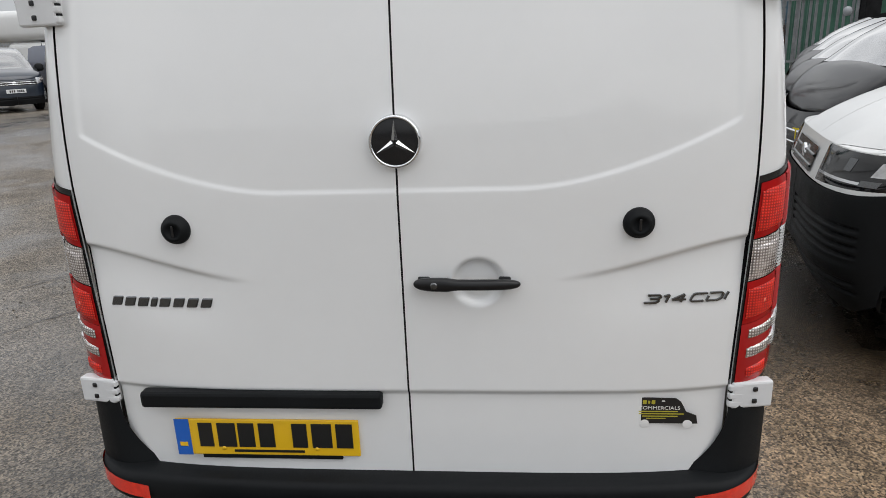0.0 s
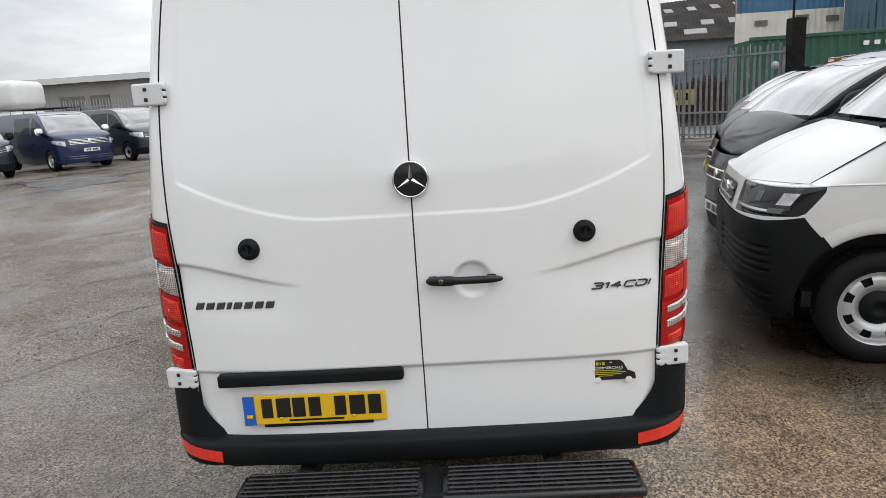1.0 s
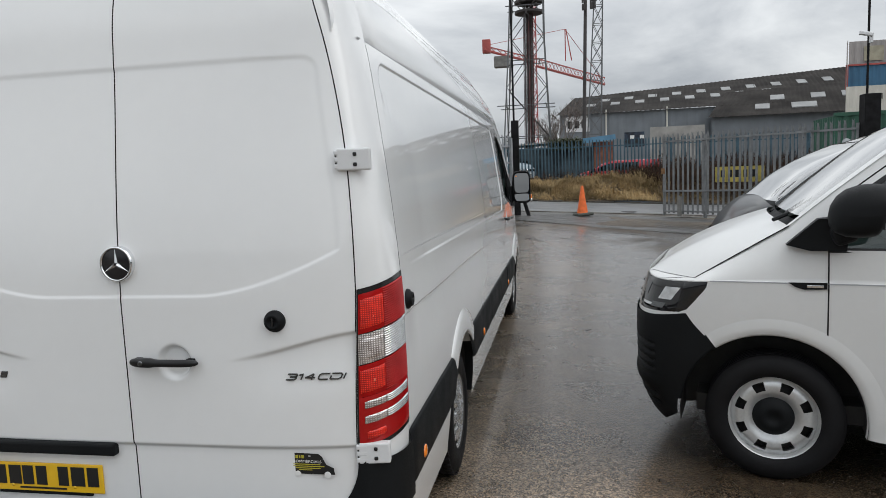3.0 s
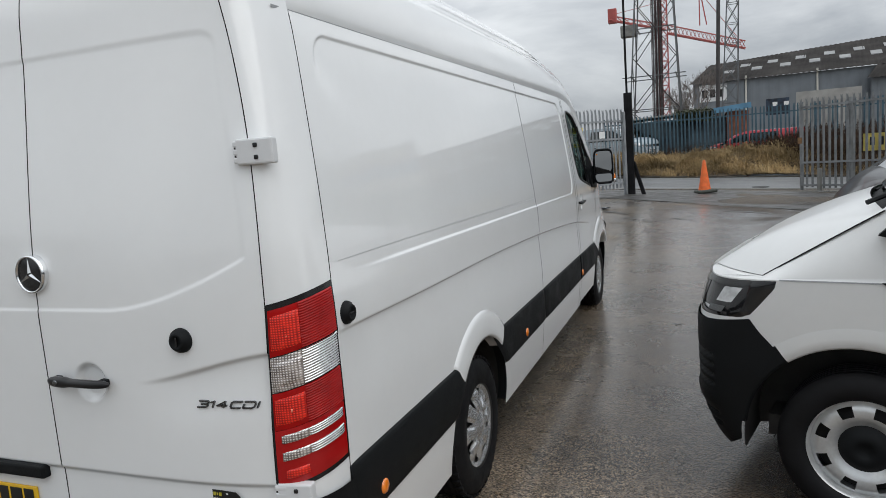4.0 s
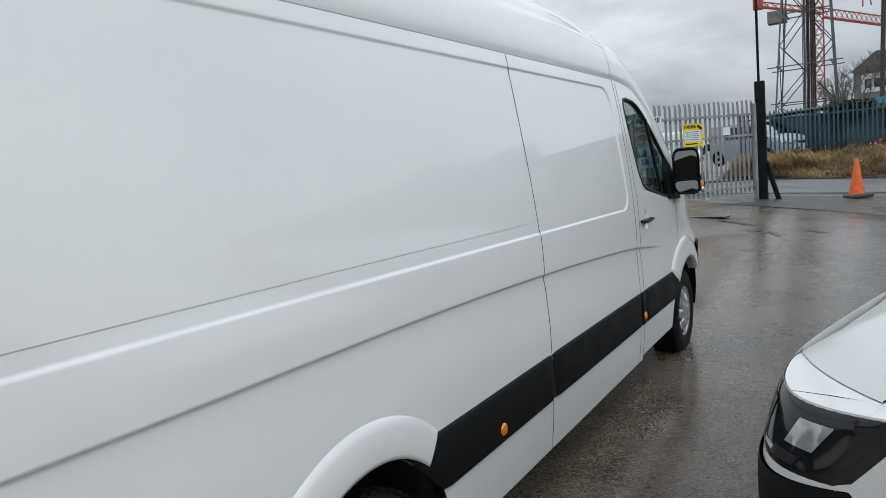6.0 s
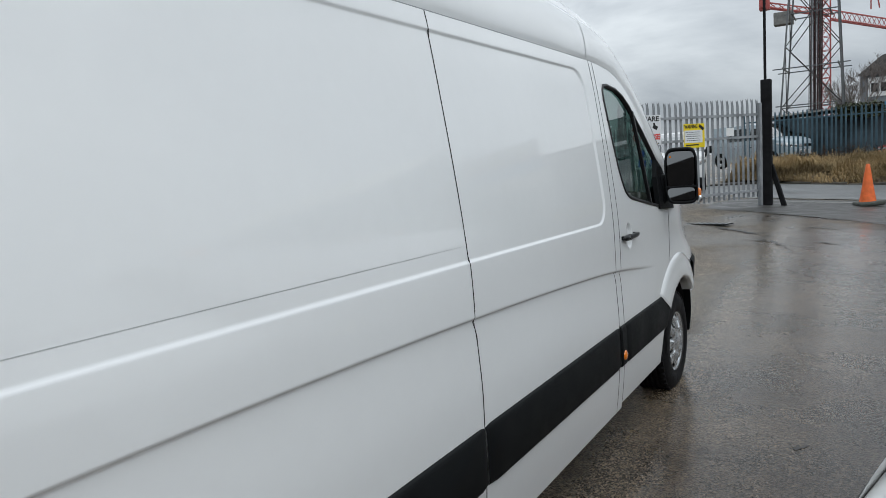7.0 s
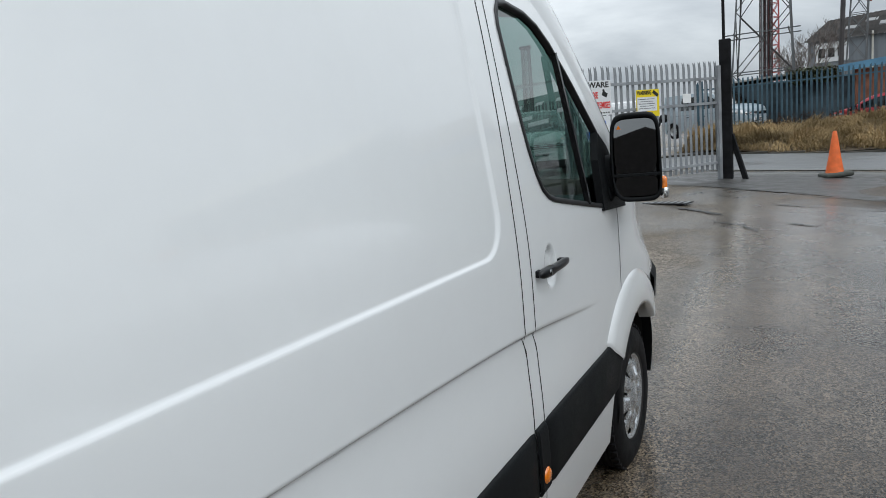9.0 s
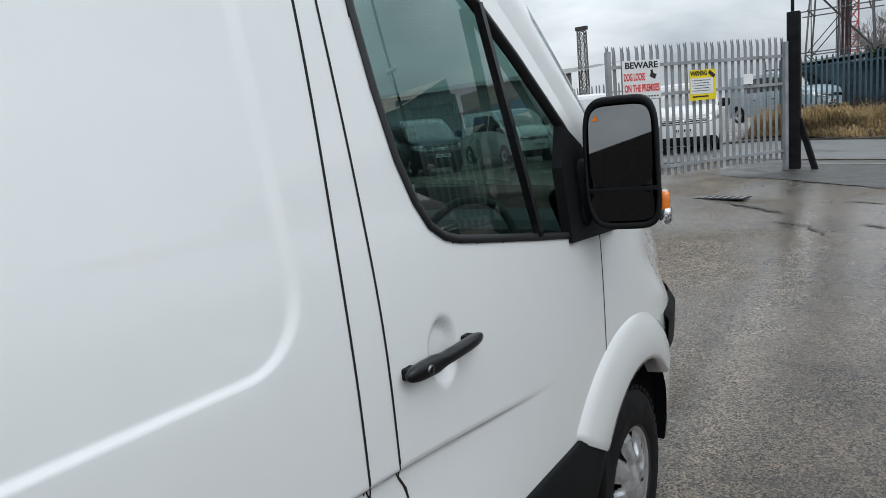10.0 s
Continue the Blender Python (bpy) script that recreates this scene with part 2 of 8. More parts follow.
def bm_box(bm, c, s, m=None, bevel=0.0, segs=2):
    """A box of size s at c, its edges rounded by bevel."""
    t = bmesh.new()
    bmesh.ops.create_cube(t, size=1.0)
    bmesh.ops.scale(t, vec=s, verts=t.verts)
    if bevel:
        bmesh.ops.bevel(t, geom=t.edges[:], offset=bevel, segments=segs, affect="EDGES", profile=0.5)
    mm = Matrix.Translation(c) @ (m or Matrix.Identity(4))
    bmesh.ops.transform(t, matrix=mm, verts=t.verts)
    tmp = bpy.data.meshes.new("tmp")
    t.to_mesh(tmp)
    t.free()
    bm.from_mesh(tmp)
    bpy.data.meshes.remove(tmp)
    return bm


def box(name, c, s, material, parent=None, label="", bevel=0.0, m=None, smooth=False, segs=2):
    return part(name, bm_box(bmesh.new(), c, s, m, bevel, segs), material, parent, label, smooth)


def lathe(name, prof, axis, centre, material, parent=None, label="", n=40, smooth=True):
    """Turns a profile of (radius, along) about an axis through centre."""
    ax = Vector(axis).normalized()
    q = Vector((0, 0, 1)).rotation_difference(ax).to_matrix()
    P = np.zeros((n + 1, len(prof), 3))
    for i in range(n + 1):
        a = 2 * math.pi * i / n
        for j, (r, h) in enumerate(prof):
            P[i, j] = Vector(centre) + q @ Vector((r * math.cos(a), r * math.sin(a), h))
    V = P[:-1].reshape(-1, 3)
    k = len(prof)
    F = []
    for i in range(n):
        for j in range(k - 1):
            F.append((i * k + j, ((i + 1) % n) * k + j, ((i + 1) % n) * k + j + 1, i * k + j + 1))
    ob = mesh_ob(name, V, F, material, parent, label, smooth)
    b = bmesh.new()
    b.from_mesh(ob.data)
    bmesh.ops.remove_doubles(b, verts=b.verts, dist=1e-5)
    bmesh.ops.recalc_face_normals(b, faces=b.faces)
    b.to_mesh(ob.data)
    b.free()
    return ob


def ribbon(name, pts, half, normal, material, parent=None, label=""):
    """A narrow strip along pts lying square to normal(s)."""
    pts = [Vector(p) for p in pts]
    V, F = [], []
    for i, p in enumerate(pts):
        d = (pts[min(i + 1, len(pts) - 1)] - pts[max(i - 1, 0)]).normalized()
        nn = Vector(normal[i] if isinstance(normal, list) else normal)
        s = d.cross(nn).normalized() * half
        V += [p + s, p - s]
    for i in range(len(pts) - 1):
        F.append((2 * i, 2 * i + 1, 2 * i + 3, 2 * i + 2))
    return mesh_ob(name, V, F, material, parent, label, True)


def bar_between(bm, a, b, w, h=None, up=(0, 0, 1)):
    """A square bar from a to b."""
    a, b = Vector(a), Vector(b)
    d = (b - a).normalized()
    u = Vector(up)
    if abs(d.dot(u)) > 0.98:
        u = Vector((1, 0, 0))
    s = d.cross(u).normalized() * w / 2
    t = s.cross(d).normalized() * (h or w) / 2
    vs = [bm.verts.new(p + i * s + j * t) for p in (a, b) for i, j in ((-1, -1), (1, -1), (1, 1), (-1, 1))]
    for f in ((0, 1, 2, 3), (7, 6, 5, 4), (0, 4, 5, 1), (1, 5, 6, 2), (2, 6, 7, 3), (3, 7, 4, 0)):
        bm.faces.new([vs[i] for i in f])


def tube(bm, pts, r, n=8):
    """A round tube along pts."""
    pts = [Vector(p) for p in pts]
    rings = []
    for i, p in enumerate(pts):
        d = (pts[min(i + 1, len(pts) - 1)] - pts[max(i - 1, 0)]).normalized()
        u = Vector((0, 0, 1)) if abs(d.z) < 0.9 else Vector((1, 0, 0))
        s = d.cross(u).normalized()
        t = s.cross(d)
        rr = r[i] if isinstance(r, (list, tuple)) else r
        rings.append([bm.verts.new(p + rr * (math.cos(2 * math.pi * k / n) * s + math.sin(2 * math.pi * k / n) * t)) for k in range(n)])
    for a, b in zip(rings, rings[1:]):
        for k in range(n):
            bm.faces.new((a[k], a[(k + 1) % n], b[(k + 1) % n], b[k]))
    bm.faces.new(rings[0][::-1])
    bm.faces.new(rings[-1])


def lettering(name, body, size, m, material, parent=None, label="", width=None, depth=0.001, bold=0.0):
    cu = bpy.data.curves.new(name, "FONT")
    cu.body, cu.size, cu.align_x, cu.align_y, cu.extrude = body, size, "CENTER", "CENTER", depth
    cu.offset = size * bold
    tmp = bpy.data.objects.new(name, cu)
    scene.collection.objects.link(tmp)
    bpy.context.view_layer.update()
    me = bpy.data.meshes.new_from_object(tmp.evaluated_get(bpy.context.evaluated_depsgraph_get()))
    bpy.data.objects.remove(tmp)
    if width:
        xs = [v.co.x for v in me.vertices]
        k = width / (max(xs) - min(xs))
        for v in me.vertices:
            v.co.x *= k
    me.materials.clear()
    me.materials.append(material)
    ob = new(name, me)
    ob.matrix_basis = m
    if parent is not None:
        ob.parent = parent
    if label:
        tagged(ob, label)
    return ob


def lerp(x, xs, ys):
    return np.interp(x, xs, ys)


def smooth(x, a, b):
    t = np.clip((np.asarray(x, dtype=float) - a) / (b - a), 0, 1)
    return t * t * (3 - 2 * t)


def soft_interp(xs, ys):
    """A smooth curve through given knots."""
    xs, ys = np.array(xs, float), np.array(ys, float)
    d = np.diff(ys) / np.diff(xs)
    m = np.concatenate([[d[0]], (d[1:] + d[:-1]) / 2, [d[-1]]])
    for i in range(len(d)):
        if d[i] == 0:
            m[i] = m[i + 1] = 0
        else:
            a, b = m[i] / d[i], m[i + 1] / d[i]
            if a < 0:
                m[i] = 0
            if b < 0:
                m[i + 1] = 0
            s = a * a + b * b
            if s > 9:
                m[i], m[i + 1] = 3 * a / s ** 0.5 * d[i], 3 * b / s ** 0.5 * d[i]

    def f(x):
        x = np.clip(np.asarray(x, float), xs[0], xs[-1])
        i = np.clip(np.searchsorted(xs, x, side="right") - 1, 0, len(xs) - 2)
        h = xs[i + 1] - xs[i]
        t = (x - xs[i]) / h
        return ((1 + 2 * t) * (1 - t) ** 2 * ys[i] + t * (1 - t) ** 2 * h * m[i]
                + t * t * (3 - 2 * t) * ys[i + 1] + t * t * (t - 1) * h * m[i + 1])
    return f


def lines(*stretches):
    """Sorted grid lines from stretches (start, end, step)."""
    v = np.concatenate([np.linspace(a, b, max(2, int(round((b - a) / s)) + 1)) for a, b, s in stretches])
    v = np.unique(np.round(v, 4))
    keep = [v[0]]
    for x in v[1:]:
        if x - keep[-1] > 0.0018:
            keep.append(x)
    return np.array(keep)


def cut_round(P, circles, place):
    """Cuts round openings into a sheet: which faces stay, with the edge drawn onto each circle."""
    P = P.copy()
    keep = np.ones((P.shape[0] - 1, P.shape[1] - 1), bool)
    for cy, cz, r in circles:
        d = np.hypot(P[..., place[0]] - cy, P[..., 2] - cz)
        inn = d < r
        allin = inn[:-1, :-1] & inn[1:, :-1] & inn[:-1, 1:] & inn[1:, 1:]
        keep &= ~allin
        k = np.where(inn, r / np.maximum(d, 1e-6), 1.0)
        P[..., place[0]] = cy + (P[..., place[0]] - cy) * k
        P[..., 2] = cz + (P[..., 2] - cz) * k
    return P, keep


# ---- ground ----


def ground_z(x, y):
    rise = smooth(y, 4.0, 15.5)
    dip = 0.057 * smooth(x, 1.1, 2.3) * (1 - smooth(y, 5.0, 14.0))
    return rise * (0.50 - 0.055 * np.clip(x, -1.0, 7.0)) - 0.028 * rise * np.clip(-x - 2, 0, 14) - dip


def asphalt():
    m = bpy.data.materials.new("wet_worn_asphalt")
    m.use_nodes = True
    n, l = m.node_tree.nodes, m.node_tree.links
    b = n["Principled BSDF"]
    co = n.new("ShaderNodeTexCoord")

    def nz(scale, detail, rough=0.55, dist=0.0):
        t = n.new("ShaderNodeTexNoise")
        setin(t, Scale=scale, Detail=detail, Roughness=rough, Distortion=dist)
        l.new(co.outputs["Object"], t.inputs["Vector"])
        return t.outputs["Fac"]

    def ramp(f, stops):
        r = n.new("ShaderNodeValToRGB")
        e = r.color_ramp.elements
        while len(e) < len(stops):
            e.new(0.5)
        for el, (p, c) in zip(e, stops):
            el.position, el.color = p, (*c, 1)
        l.new(f, r.inputs[0])
        return r.outputs[0]

    def mix(kind, fac, a, bb):
        k = n.new("ShaderNodeMixRGB")
        k.blend_type = kind
        for s, v in zip(k.inputs, (fac, a, bb)):
            if isinstance(v, (int, float)):
                s.default_value = v
            elif isinstance(v, tuple):
                s.default_value = (*v, 1)
            else:
                l.new(v, s)
        return k.outputs[0]

    broad = nz(0.32, 5, 0.6, 0.4)
    mid = nz(1.7, 6, 0.62, 0.3)
    base = ramp(broad, ((0.30, (0.140, 0.122, 0.101)), (0.50, (0.192, 0.170, 0.143)), (0.72, (0.255, 0.230, 0.199))))
    base = mix("MULTIPLY", 0.8, base, ramp(mid, ((0.32, (0.66, 0.65, 0.62)), (0.62, (1.12, 1.11, 1.1)))))
    vo = n.new("ShaderNodeTexVoronoi")
    setin(vo, Scale=108.0)
    l.new(co.outputs["Object"], vo.inputs["Vector"])
    stone = ramp(vo.outputs["Color"], ((0.20, (0.13, 0.12, 0.108)), (0.5, (0.76, 0.74, 0.72)), (0.86, (2.1, 2.02, 1.92))))
    moss = nz(0.23, 4, 0.6, 0.8)
    base = mix("MIX", ramp(moss, ((0.52, (0, 0, 0)), (0.66, (0.8, 0.8, 0.8)))), base, mix("MULTIPLY", 1.0, base, (0.86, 0.74, 0.55)))
    base = mix("MULTIPLY", 0.9, base, stone)
    blot = nz(7.0, 5, 0.65, 0.5)
    base = mix("MULTIPLY", 0.6, base, ramp(blot, ((0.32, (0.62, 0.61, 0.6)), (0.6, (1.1, 1.1, 1.09)))))
    fine = nz(260, 2)
    base = mix("MULTIPLY", 0.5, base, ramp(fine, ((0.3, (0.55, 0.55, 0.55)), (0.7, (1.35, 1.35, 1.35)))))
    wet = nz(0.55, 6, 0.6, 0.6)
    sep = n.new("ShaderNodeSeparateXYZ")
    l.new(co.outputs["Object"], sep.inputs[0])

    def band(src, a, b_, c, d):
        """1 between b_ and c, falling to 0 at a and d."""
        u = n.new("ShaderNodeMapRange")
        u.interpolation_type = "SMOOTHSTEP"
        setin(u, From_Min=a, From_Max=b_)
        v = n.new("ShaderNodeMapRange")
        v.interpolation_type = "SMOOTHSTEP"
        setin(v, From_Min=c, From_Max=d, To_Min=1.0, To_Max=0.0)
        k = n.new("ShaderNodeMath")
        k.operation = "MULTIPLY"
        for q in (u, v):
            l.new(sep.outputs[src], q.inputs[0])
        l.new(u.outputs[0], k.inputs[0])
        l.new(v.outputs[0], k.inputs[1])
        return k.outputs[0]

    def times(a, b_, add=0.0, op="MULTIPLY"):
        k = n.new("ShaderNodeMath")
        k.operation = op
        for s_, v in zip(k.inputs, (a, b_)):
            if isinstance(v, (int, float)):
                s_.default_value = v
            else:
                l.new(v, s_)
        return k.outputs[0]

    # water film that drains along the lane, and gritty dirt beside the parked van
    lane = times(band("X", 0.6, 1.0, 2.2, 5.0), band("Y", -1.6, 0.2, 8.0, 16.0))
    wet = times(wet, times(lane, 0.30), op="ADD")
    dirt = times(band("X", 0.1, 1.7, 12.0, 16.0), band("Y", -8.0, -5.0, 13.0, 18.0))
    dirt = times(dirt, times(nz(0.9, 5, 0.6, 0.5), 1.5))
    base = mix("MIX", dirt, base, mix("MULTIPLY", 1.0, base, (0.60, 0.53, 0.45)))
    near = times(band("X", -0.2, 1.7, 12.0, 16.0), band("Y", -9.0, -6.0, 0.6, 2.2))
    base = mix("MIX", times(near, times(nz(1.3, 4, 0.6, 0.3), 1.5)), base, mix("MULTIPLY", 1.0, base, (2.15, 1.98, 1.78)))
    damp = times(band("X", 0.7, 1.3, 14.0, 18.0), band("Y", 0.8, 2.6, 13.0, 17.0))
    base = mix("MIX", times(damp, times(nz(0.7, 5, 0.6, 0.4), 1.6)), base, mix("MULTIPLY", 1.0, base, (0.36, 0.325, 0.29)))
    # lane colour lifted to carry the wet film's sky sheen
    lane_sheen = times(band("X", 0.7, 1.0, 1.7, 2.6), band("Y", -0.8, 0.2, 13.0, 17.0))
    base = mix("MIX", times(lane_sheen, times(nz(2.4, 5, 0.6, 0.6), 1.5)), base, mix("MULTIPLY", 1.0, base, (2.45, 2.43, 2.4)))
    wetmask = ramp(wet, ((0.42, (0, 0, 0)), (0.62, (1, 1, 1))))
    base = mix("MIX", wetmask, base, mix("MULTIPLY", 1.0, base, (0.62, 0.60, 0.57)))
    l.new(base, b.inputs["Base Color"])
    ro = n.new("ShaderNodeMapRange")
    setin(ro, To_Min=0.60, To_Max=0.28)
    l.new(wetmask, ro.inputs[0])
    ro2 = n.new("ShaderNodeMath")
    ro2.operation = "MULTIPLY_ADD"
    ro2.inputs[1].default_value, ro2.inputs[2].default_value = 0.22, -0.11
    l.new(mid, ro2.inputs[0])
    ra = n.new("ShaderNodeMath")
    ra.operation = "ADD"
    ra.use_clamp = True
    l.new(ro.outputs[0], ra.inputs[0])
    l.new(ro2.outputs[0], ra.inputs[1])
    l.new(ra.outputs[0], b.inputs["Roughness"])
    setin(b, Specular_IOR_Level=0.3, Coat_Roughness=0.10, Coat_IOR=1.36)
    l.new(times(wetmask, ramp(vo.outputs["Color"], ((0.25, (0.55, 0.55, 0.55)), (0.6, (1, 1, 1))))), b.inputs["Coat Weight"])
    bu = n.new("ShaderNodeBump")
    setin(bu, Distance=0.008)
    st = n.new("ShaderNodeMapRange")
    setin(st, To_Min=1.0, To_Max=0.72)
    l.new(wetmask, st.inputs[0])
    l.new(st.outputs[0], bu.inputs["Strength"])
    l.new(vo.outputs["Distance"], bu.inputs["Height"])
    l.new(bu.outputs[0], b.inputs["Normal"])
    film = n.new("ShaderNodeBump")
    setin(film, Distance=0.008, Strength=0.07)
    l.new(vo.outputs["Distance"], film.inputs["Height"])
    l.new(film.outputs[0], b.inputs["Coat Normal"])
    return m


ASPHALT = asphalt()
gx = lines((-400, -60, 40), (-60, -12, 4), (-12, 14, 0.5), (14, 60, 4), (60, 400, 40))
gy = lines((-400, -60, 40), (-60, -6, 4), (-6, 26, 0.5), (26, 60, 4), (60, 600, 40))
GX, GY = np.meshgrid(gx, gy, indexing="ij")
noise_z = 0.006 * np.sin(GX * 1.3 + 0.6 * GY) * np.sin(GY * 0.9 - 0.4 * GX)
ground = sheet("ground", np.stack([GX, GY, ground_z(GX, GY) + noise_z * (GY > 3.5)], -1), ASPHALT, away=(0, 2, -50))
tagged(ground, "wet worn grey-brown asphalt yard with loose grit", "ground", kind="structure")

# ---- the white panel van ----
van = empty("panel_van")
tagged(van, "white long-wheelbase high-roof panel van parked on wet asphalt", "van")
REAR_AX, FRONT_AX, WHEEL_X = 1.622, 5.947, 0.935
MID = (0, 3.2, 1.2)

half_width = soft_interp((0.30, 0.45, 0.60, 0.85, 1.10, 1.25, 1.38, 1.60, 1.90, 2.14, 2.20, 2.42, 2.6),
                         (0.940, 0.958, 0.968, 0.974, 0.976, 0.975, 0.969, 0.946, 0.905, 0.868, 0.856, 0.800, 0.70))
belt_z = soft_interp((0.0, 0.9, 2.05, 3.0, 4.06, 4.53, 5.2, 5.6, 7.0), (1.225, 1.209, 1.200, 1.174, 1.124, 1.091, 1.015, 0.98, 0.95))
nose_in = soft_interp((0, 5.5, 6.2, 6.5, 6.7, 6.85, 6.94), (1, 1, 0.992, 0.955, 0.885, 0.74, 0.40))
gutter_z = soft_interp((0, 4.4, 4.7, 4.95, 5.15, 5.35, 5.6, 5.85, 6.1, 6.34, 6.6, 6.8, 6.94),
                       (2.220, 2.200, 2.19, 2.15, 2.05, 1.88, 1.63, 1.38, 1.25, 1.15, 1.02, 0.92, 0.85))
crown_z = soft_interp((0, 0.1, 0.4, 1.5, 3.8, 4.5, 4.9, 5.2, 5.4, 5.6, 5.9, 6.15, 6.35, 6.6, 6.8, 6.94),
                      (2.52, 2.64, 2.72, 2.765, 2.765, 2.69, 2.57, 2.37, 2.19, 1.99, 1.68, 1.47, 1.38, 1.29, 1.16, 0.95))


def rounded(y, z, y0, y1, z0, z1, r):
    """Signed distance to a rounded rectangle (negative inside)."""
    cy, cz, hy, hz = (y0 + y1) / 2, (z0 + z1) / 2, (y1 - y0) / 2 - r, (z1 - z0) / 2 - r
    dy, dz = np.abs(y - cy) - hy, np.abs(z - cz) - hz
    return np.hypot(np.maximum(dy, 0), np.maximum(dz, 0)) + np.minimum(np.maximum(dy, dz), 0) - r


def side_x(y, z):
    x = half_width(z) * nose_in(y)
    # pressed recess of the load panels
    lean = 0.17 * (z - 1.37) * np.clip(1 - (y - 0.3) / 1.2, 0, 1)
    d = rounded(y - lean, z + 0.018 * (y - 2.0) / 2.4, 0.30, 4.43, 1.370, 2.158, 0.12)
    soft = 0.04 + 0.42 * (1 - smooth(z, 1.80, 2.08))
    x = x - 0.0062 * smooth(-d, -0.001, 0.011) * np.clip((y - lean - 0.29) / soft, 0, 1) ** 1.5
    # belt crease: the upper body stands out over a shallow scoop
    under = belt_z(y) - z
    fade = 1 - smooth(y, 4.6, 5.35)
    x = x - 0.013 * smooth(under, -0.002, 0.014) * (1 - smooth(under, 0.03, 0.30)) * fade * smooth(y, 0.15, 0.5)
    rr = np.hypot((y - 4.778) / 0.052, (z - 1.250) / 0.070)
    x = x - 0.018 * (1 - smooth(rr, 0.72, 1.0))
    return x


def rows_to(w, y):
    """Height of grid row w at y: rows follow the belt crease and the gutter."""
    k = np.clip(1 - np.abs(w - 1.2) / 0.16, 0, 1)
    k = np.where(w < 1.2, np.clip(1 - (1.2 - w) / 0.55, 0, 1), np.clip(1 - (w - 1.2) / 0.15, 0, 1))
    z = w + (belt_z(y) - 1.2) * k
    top = gutter_z(y)
    return np.where(w > 1.45, 1.45 + (w - 1.45) * (top - 1.45) / (2.195 - 1.45), z)


W_ROWS = lines((0.30, 1.15, 0.05), (1.15, 1.18, 0.008), (1.18, 1.215, 0.0035), (1.215, 1.35, 0.02), (1.35, 1.405, 0.004),
               (1.405, 1.50, 0.0085), (1.50, 2.03, 0.05), (2.03, 2.12, 0.0085), (2.12, 2.165, 0.004), (2.165, 2.195, 0.01))
ARCHES = ((REAR_AX, 0.36, 0.458), (FRONT_AX - 0.02, 0.36, 0.468))


def seam_lean(y, z):
    """How far the door seams wander from upright: a lean above and a jog below the belt crease."""
    up = 0.032 * smooth(z, 1.3, 2.0) * np.clip(1 - np.abs(y - 4.522) / 0.08, 0, 1)
    return up + 0.040 * smooth(belt_z(y) - z, 0.0, 0.07) * (np.clip(1 - np.abs(y - 4.565) / 0.15, 0, 1) + 0.6 * np.clip(1 - np.abs(y - 3.02) / 0.15, 0, 1))


def pillar_lean(z):
    """How far the rear pillar joint slants forward above the lamps."""
    return 0.115 * np.maximum(0, np.asarray(z, float) - 1.38)


def side_panel(name, ys, label="", rows=W_ROWS, material=PAINT, hole=None):
    Y, Wv = np.meshgrid(ys, rows, indexing="ij")
    Z = rows_to(Wv, Y)
    Y = Y + seam_lean(Y, Z) + pillar_lean(Z) * np.clip(1 - (Y - 0.243) / 0.45, 0, 1)
    P, keep = cut_round(np.stack([0 * Y, Y, Z], -1), ARCHES, (1,))
    P[..., 0] = side_x(P[..., 1], P[..., 2])
    C = (P[:-1, :-1] + P[1:, 1:]) / 2
    if hole is not None:
        keep &= ~hole(C[..., 1], C[..., 2])
    for mi in (False, True):
        sheet(name, P, material, van, label, keep, MID, mi)


side_panel("side_panel", lines((0.243, 0.55, 0.012), (0.55, 1.1, 0.05), (1.1, 2.15, 0.025), (2.15, 2.85, 0.06), (2.85, 3.018, 0.02)))
side_panel("side_panel", lines((3.022, 3.19, 0.02), (3.19, 4.2, 0.06), (4.2, 4.520, 0.009)))
side_panel("door_pillar", lines((4.524, 4.604, 0.02)))

# front door with its window opening
WIN = [(4.690, 1.90), (4.704, 1.76), (4.728, 1.63), (4.758, 1.55), (4.792, 1.497), (4.835, 1.468), (4.885, 1.453), (4.96, 1.440), (5.25, 1.392), (5.55, 1.345),
       (5.70, 1.36), (5.70, 1.46), (5.50, 1.66), (5.30, 1.84), (5.12, 1.985), (5.02, 2.04), (4.92, 2.07), (4.77, 2.085), (4.71, 2.078), (4.687, 2.05), (4.680, 2.0)]


def in_poly(y, z, poly):
    inside = np.zeros(y.shape, bool)
    k = len(poly)
    for i in range(k):
        (y0, z0), (y1, z1) = poly[i], poly[(i + 1) % k]
        c = (z0 > z) != (z1 > z)
        t = (y1 - y0) * (z - z0) / ((z1 - z0) or 1e-9) + y0
        inside ^= c & (y < t)
    return inside


side_panel("front_door", lines((4.608, 4.70, 0.018), (4.70, 4.86, 0.006), (4.86, 5.643, 0.018)), hole=lambda y, z: in_poly(y, z, WIN),
           rows=lines((0.33, 1.15, 0.05), (1.15, 1.34, 0.005), (1.34, 2.195, 0.018)))

# front wing
Y, S = np.meshgrid(lines((5.647, 6.2, 0.025), (6.2, 6.7, 0.05), (6.7, 6.94, 0.02)), np.linspace(0, 1, 70), indexing="ij")
Z = 0.33 + S * (gutter_z(Y) - 0.33)
P = np.stack([side_x(Y, Z) * (1 - 0.05 * smooth(S, 0.75, 1.0) * smooth(Y, 5.9, 6.4)), Y, Z], -1)
P, keep = cut_round(P, ARCHES[1:], (1,))
C = (P[:-1, :-1] + P[1:, 1:]) / 2
keep &= ~in_poly(C[..., 1], C[..., 2], WIN)
for mi in (False, True):
    sheet("front_wing", P, PAINT, van, "", keep, MID, mi)

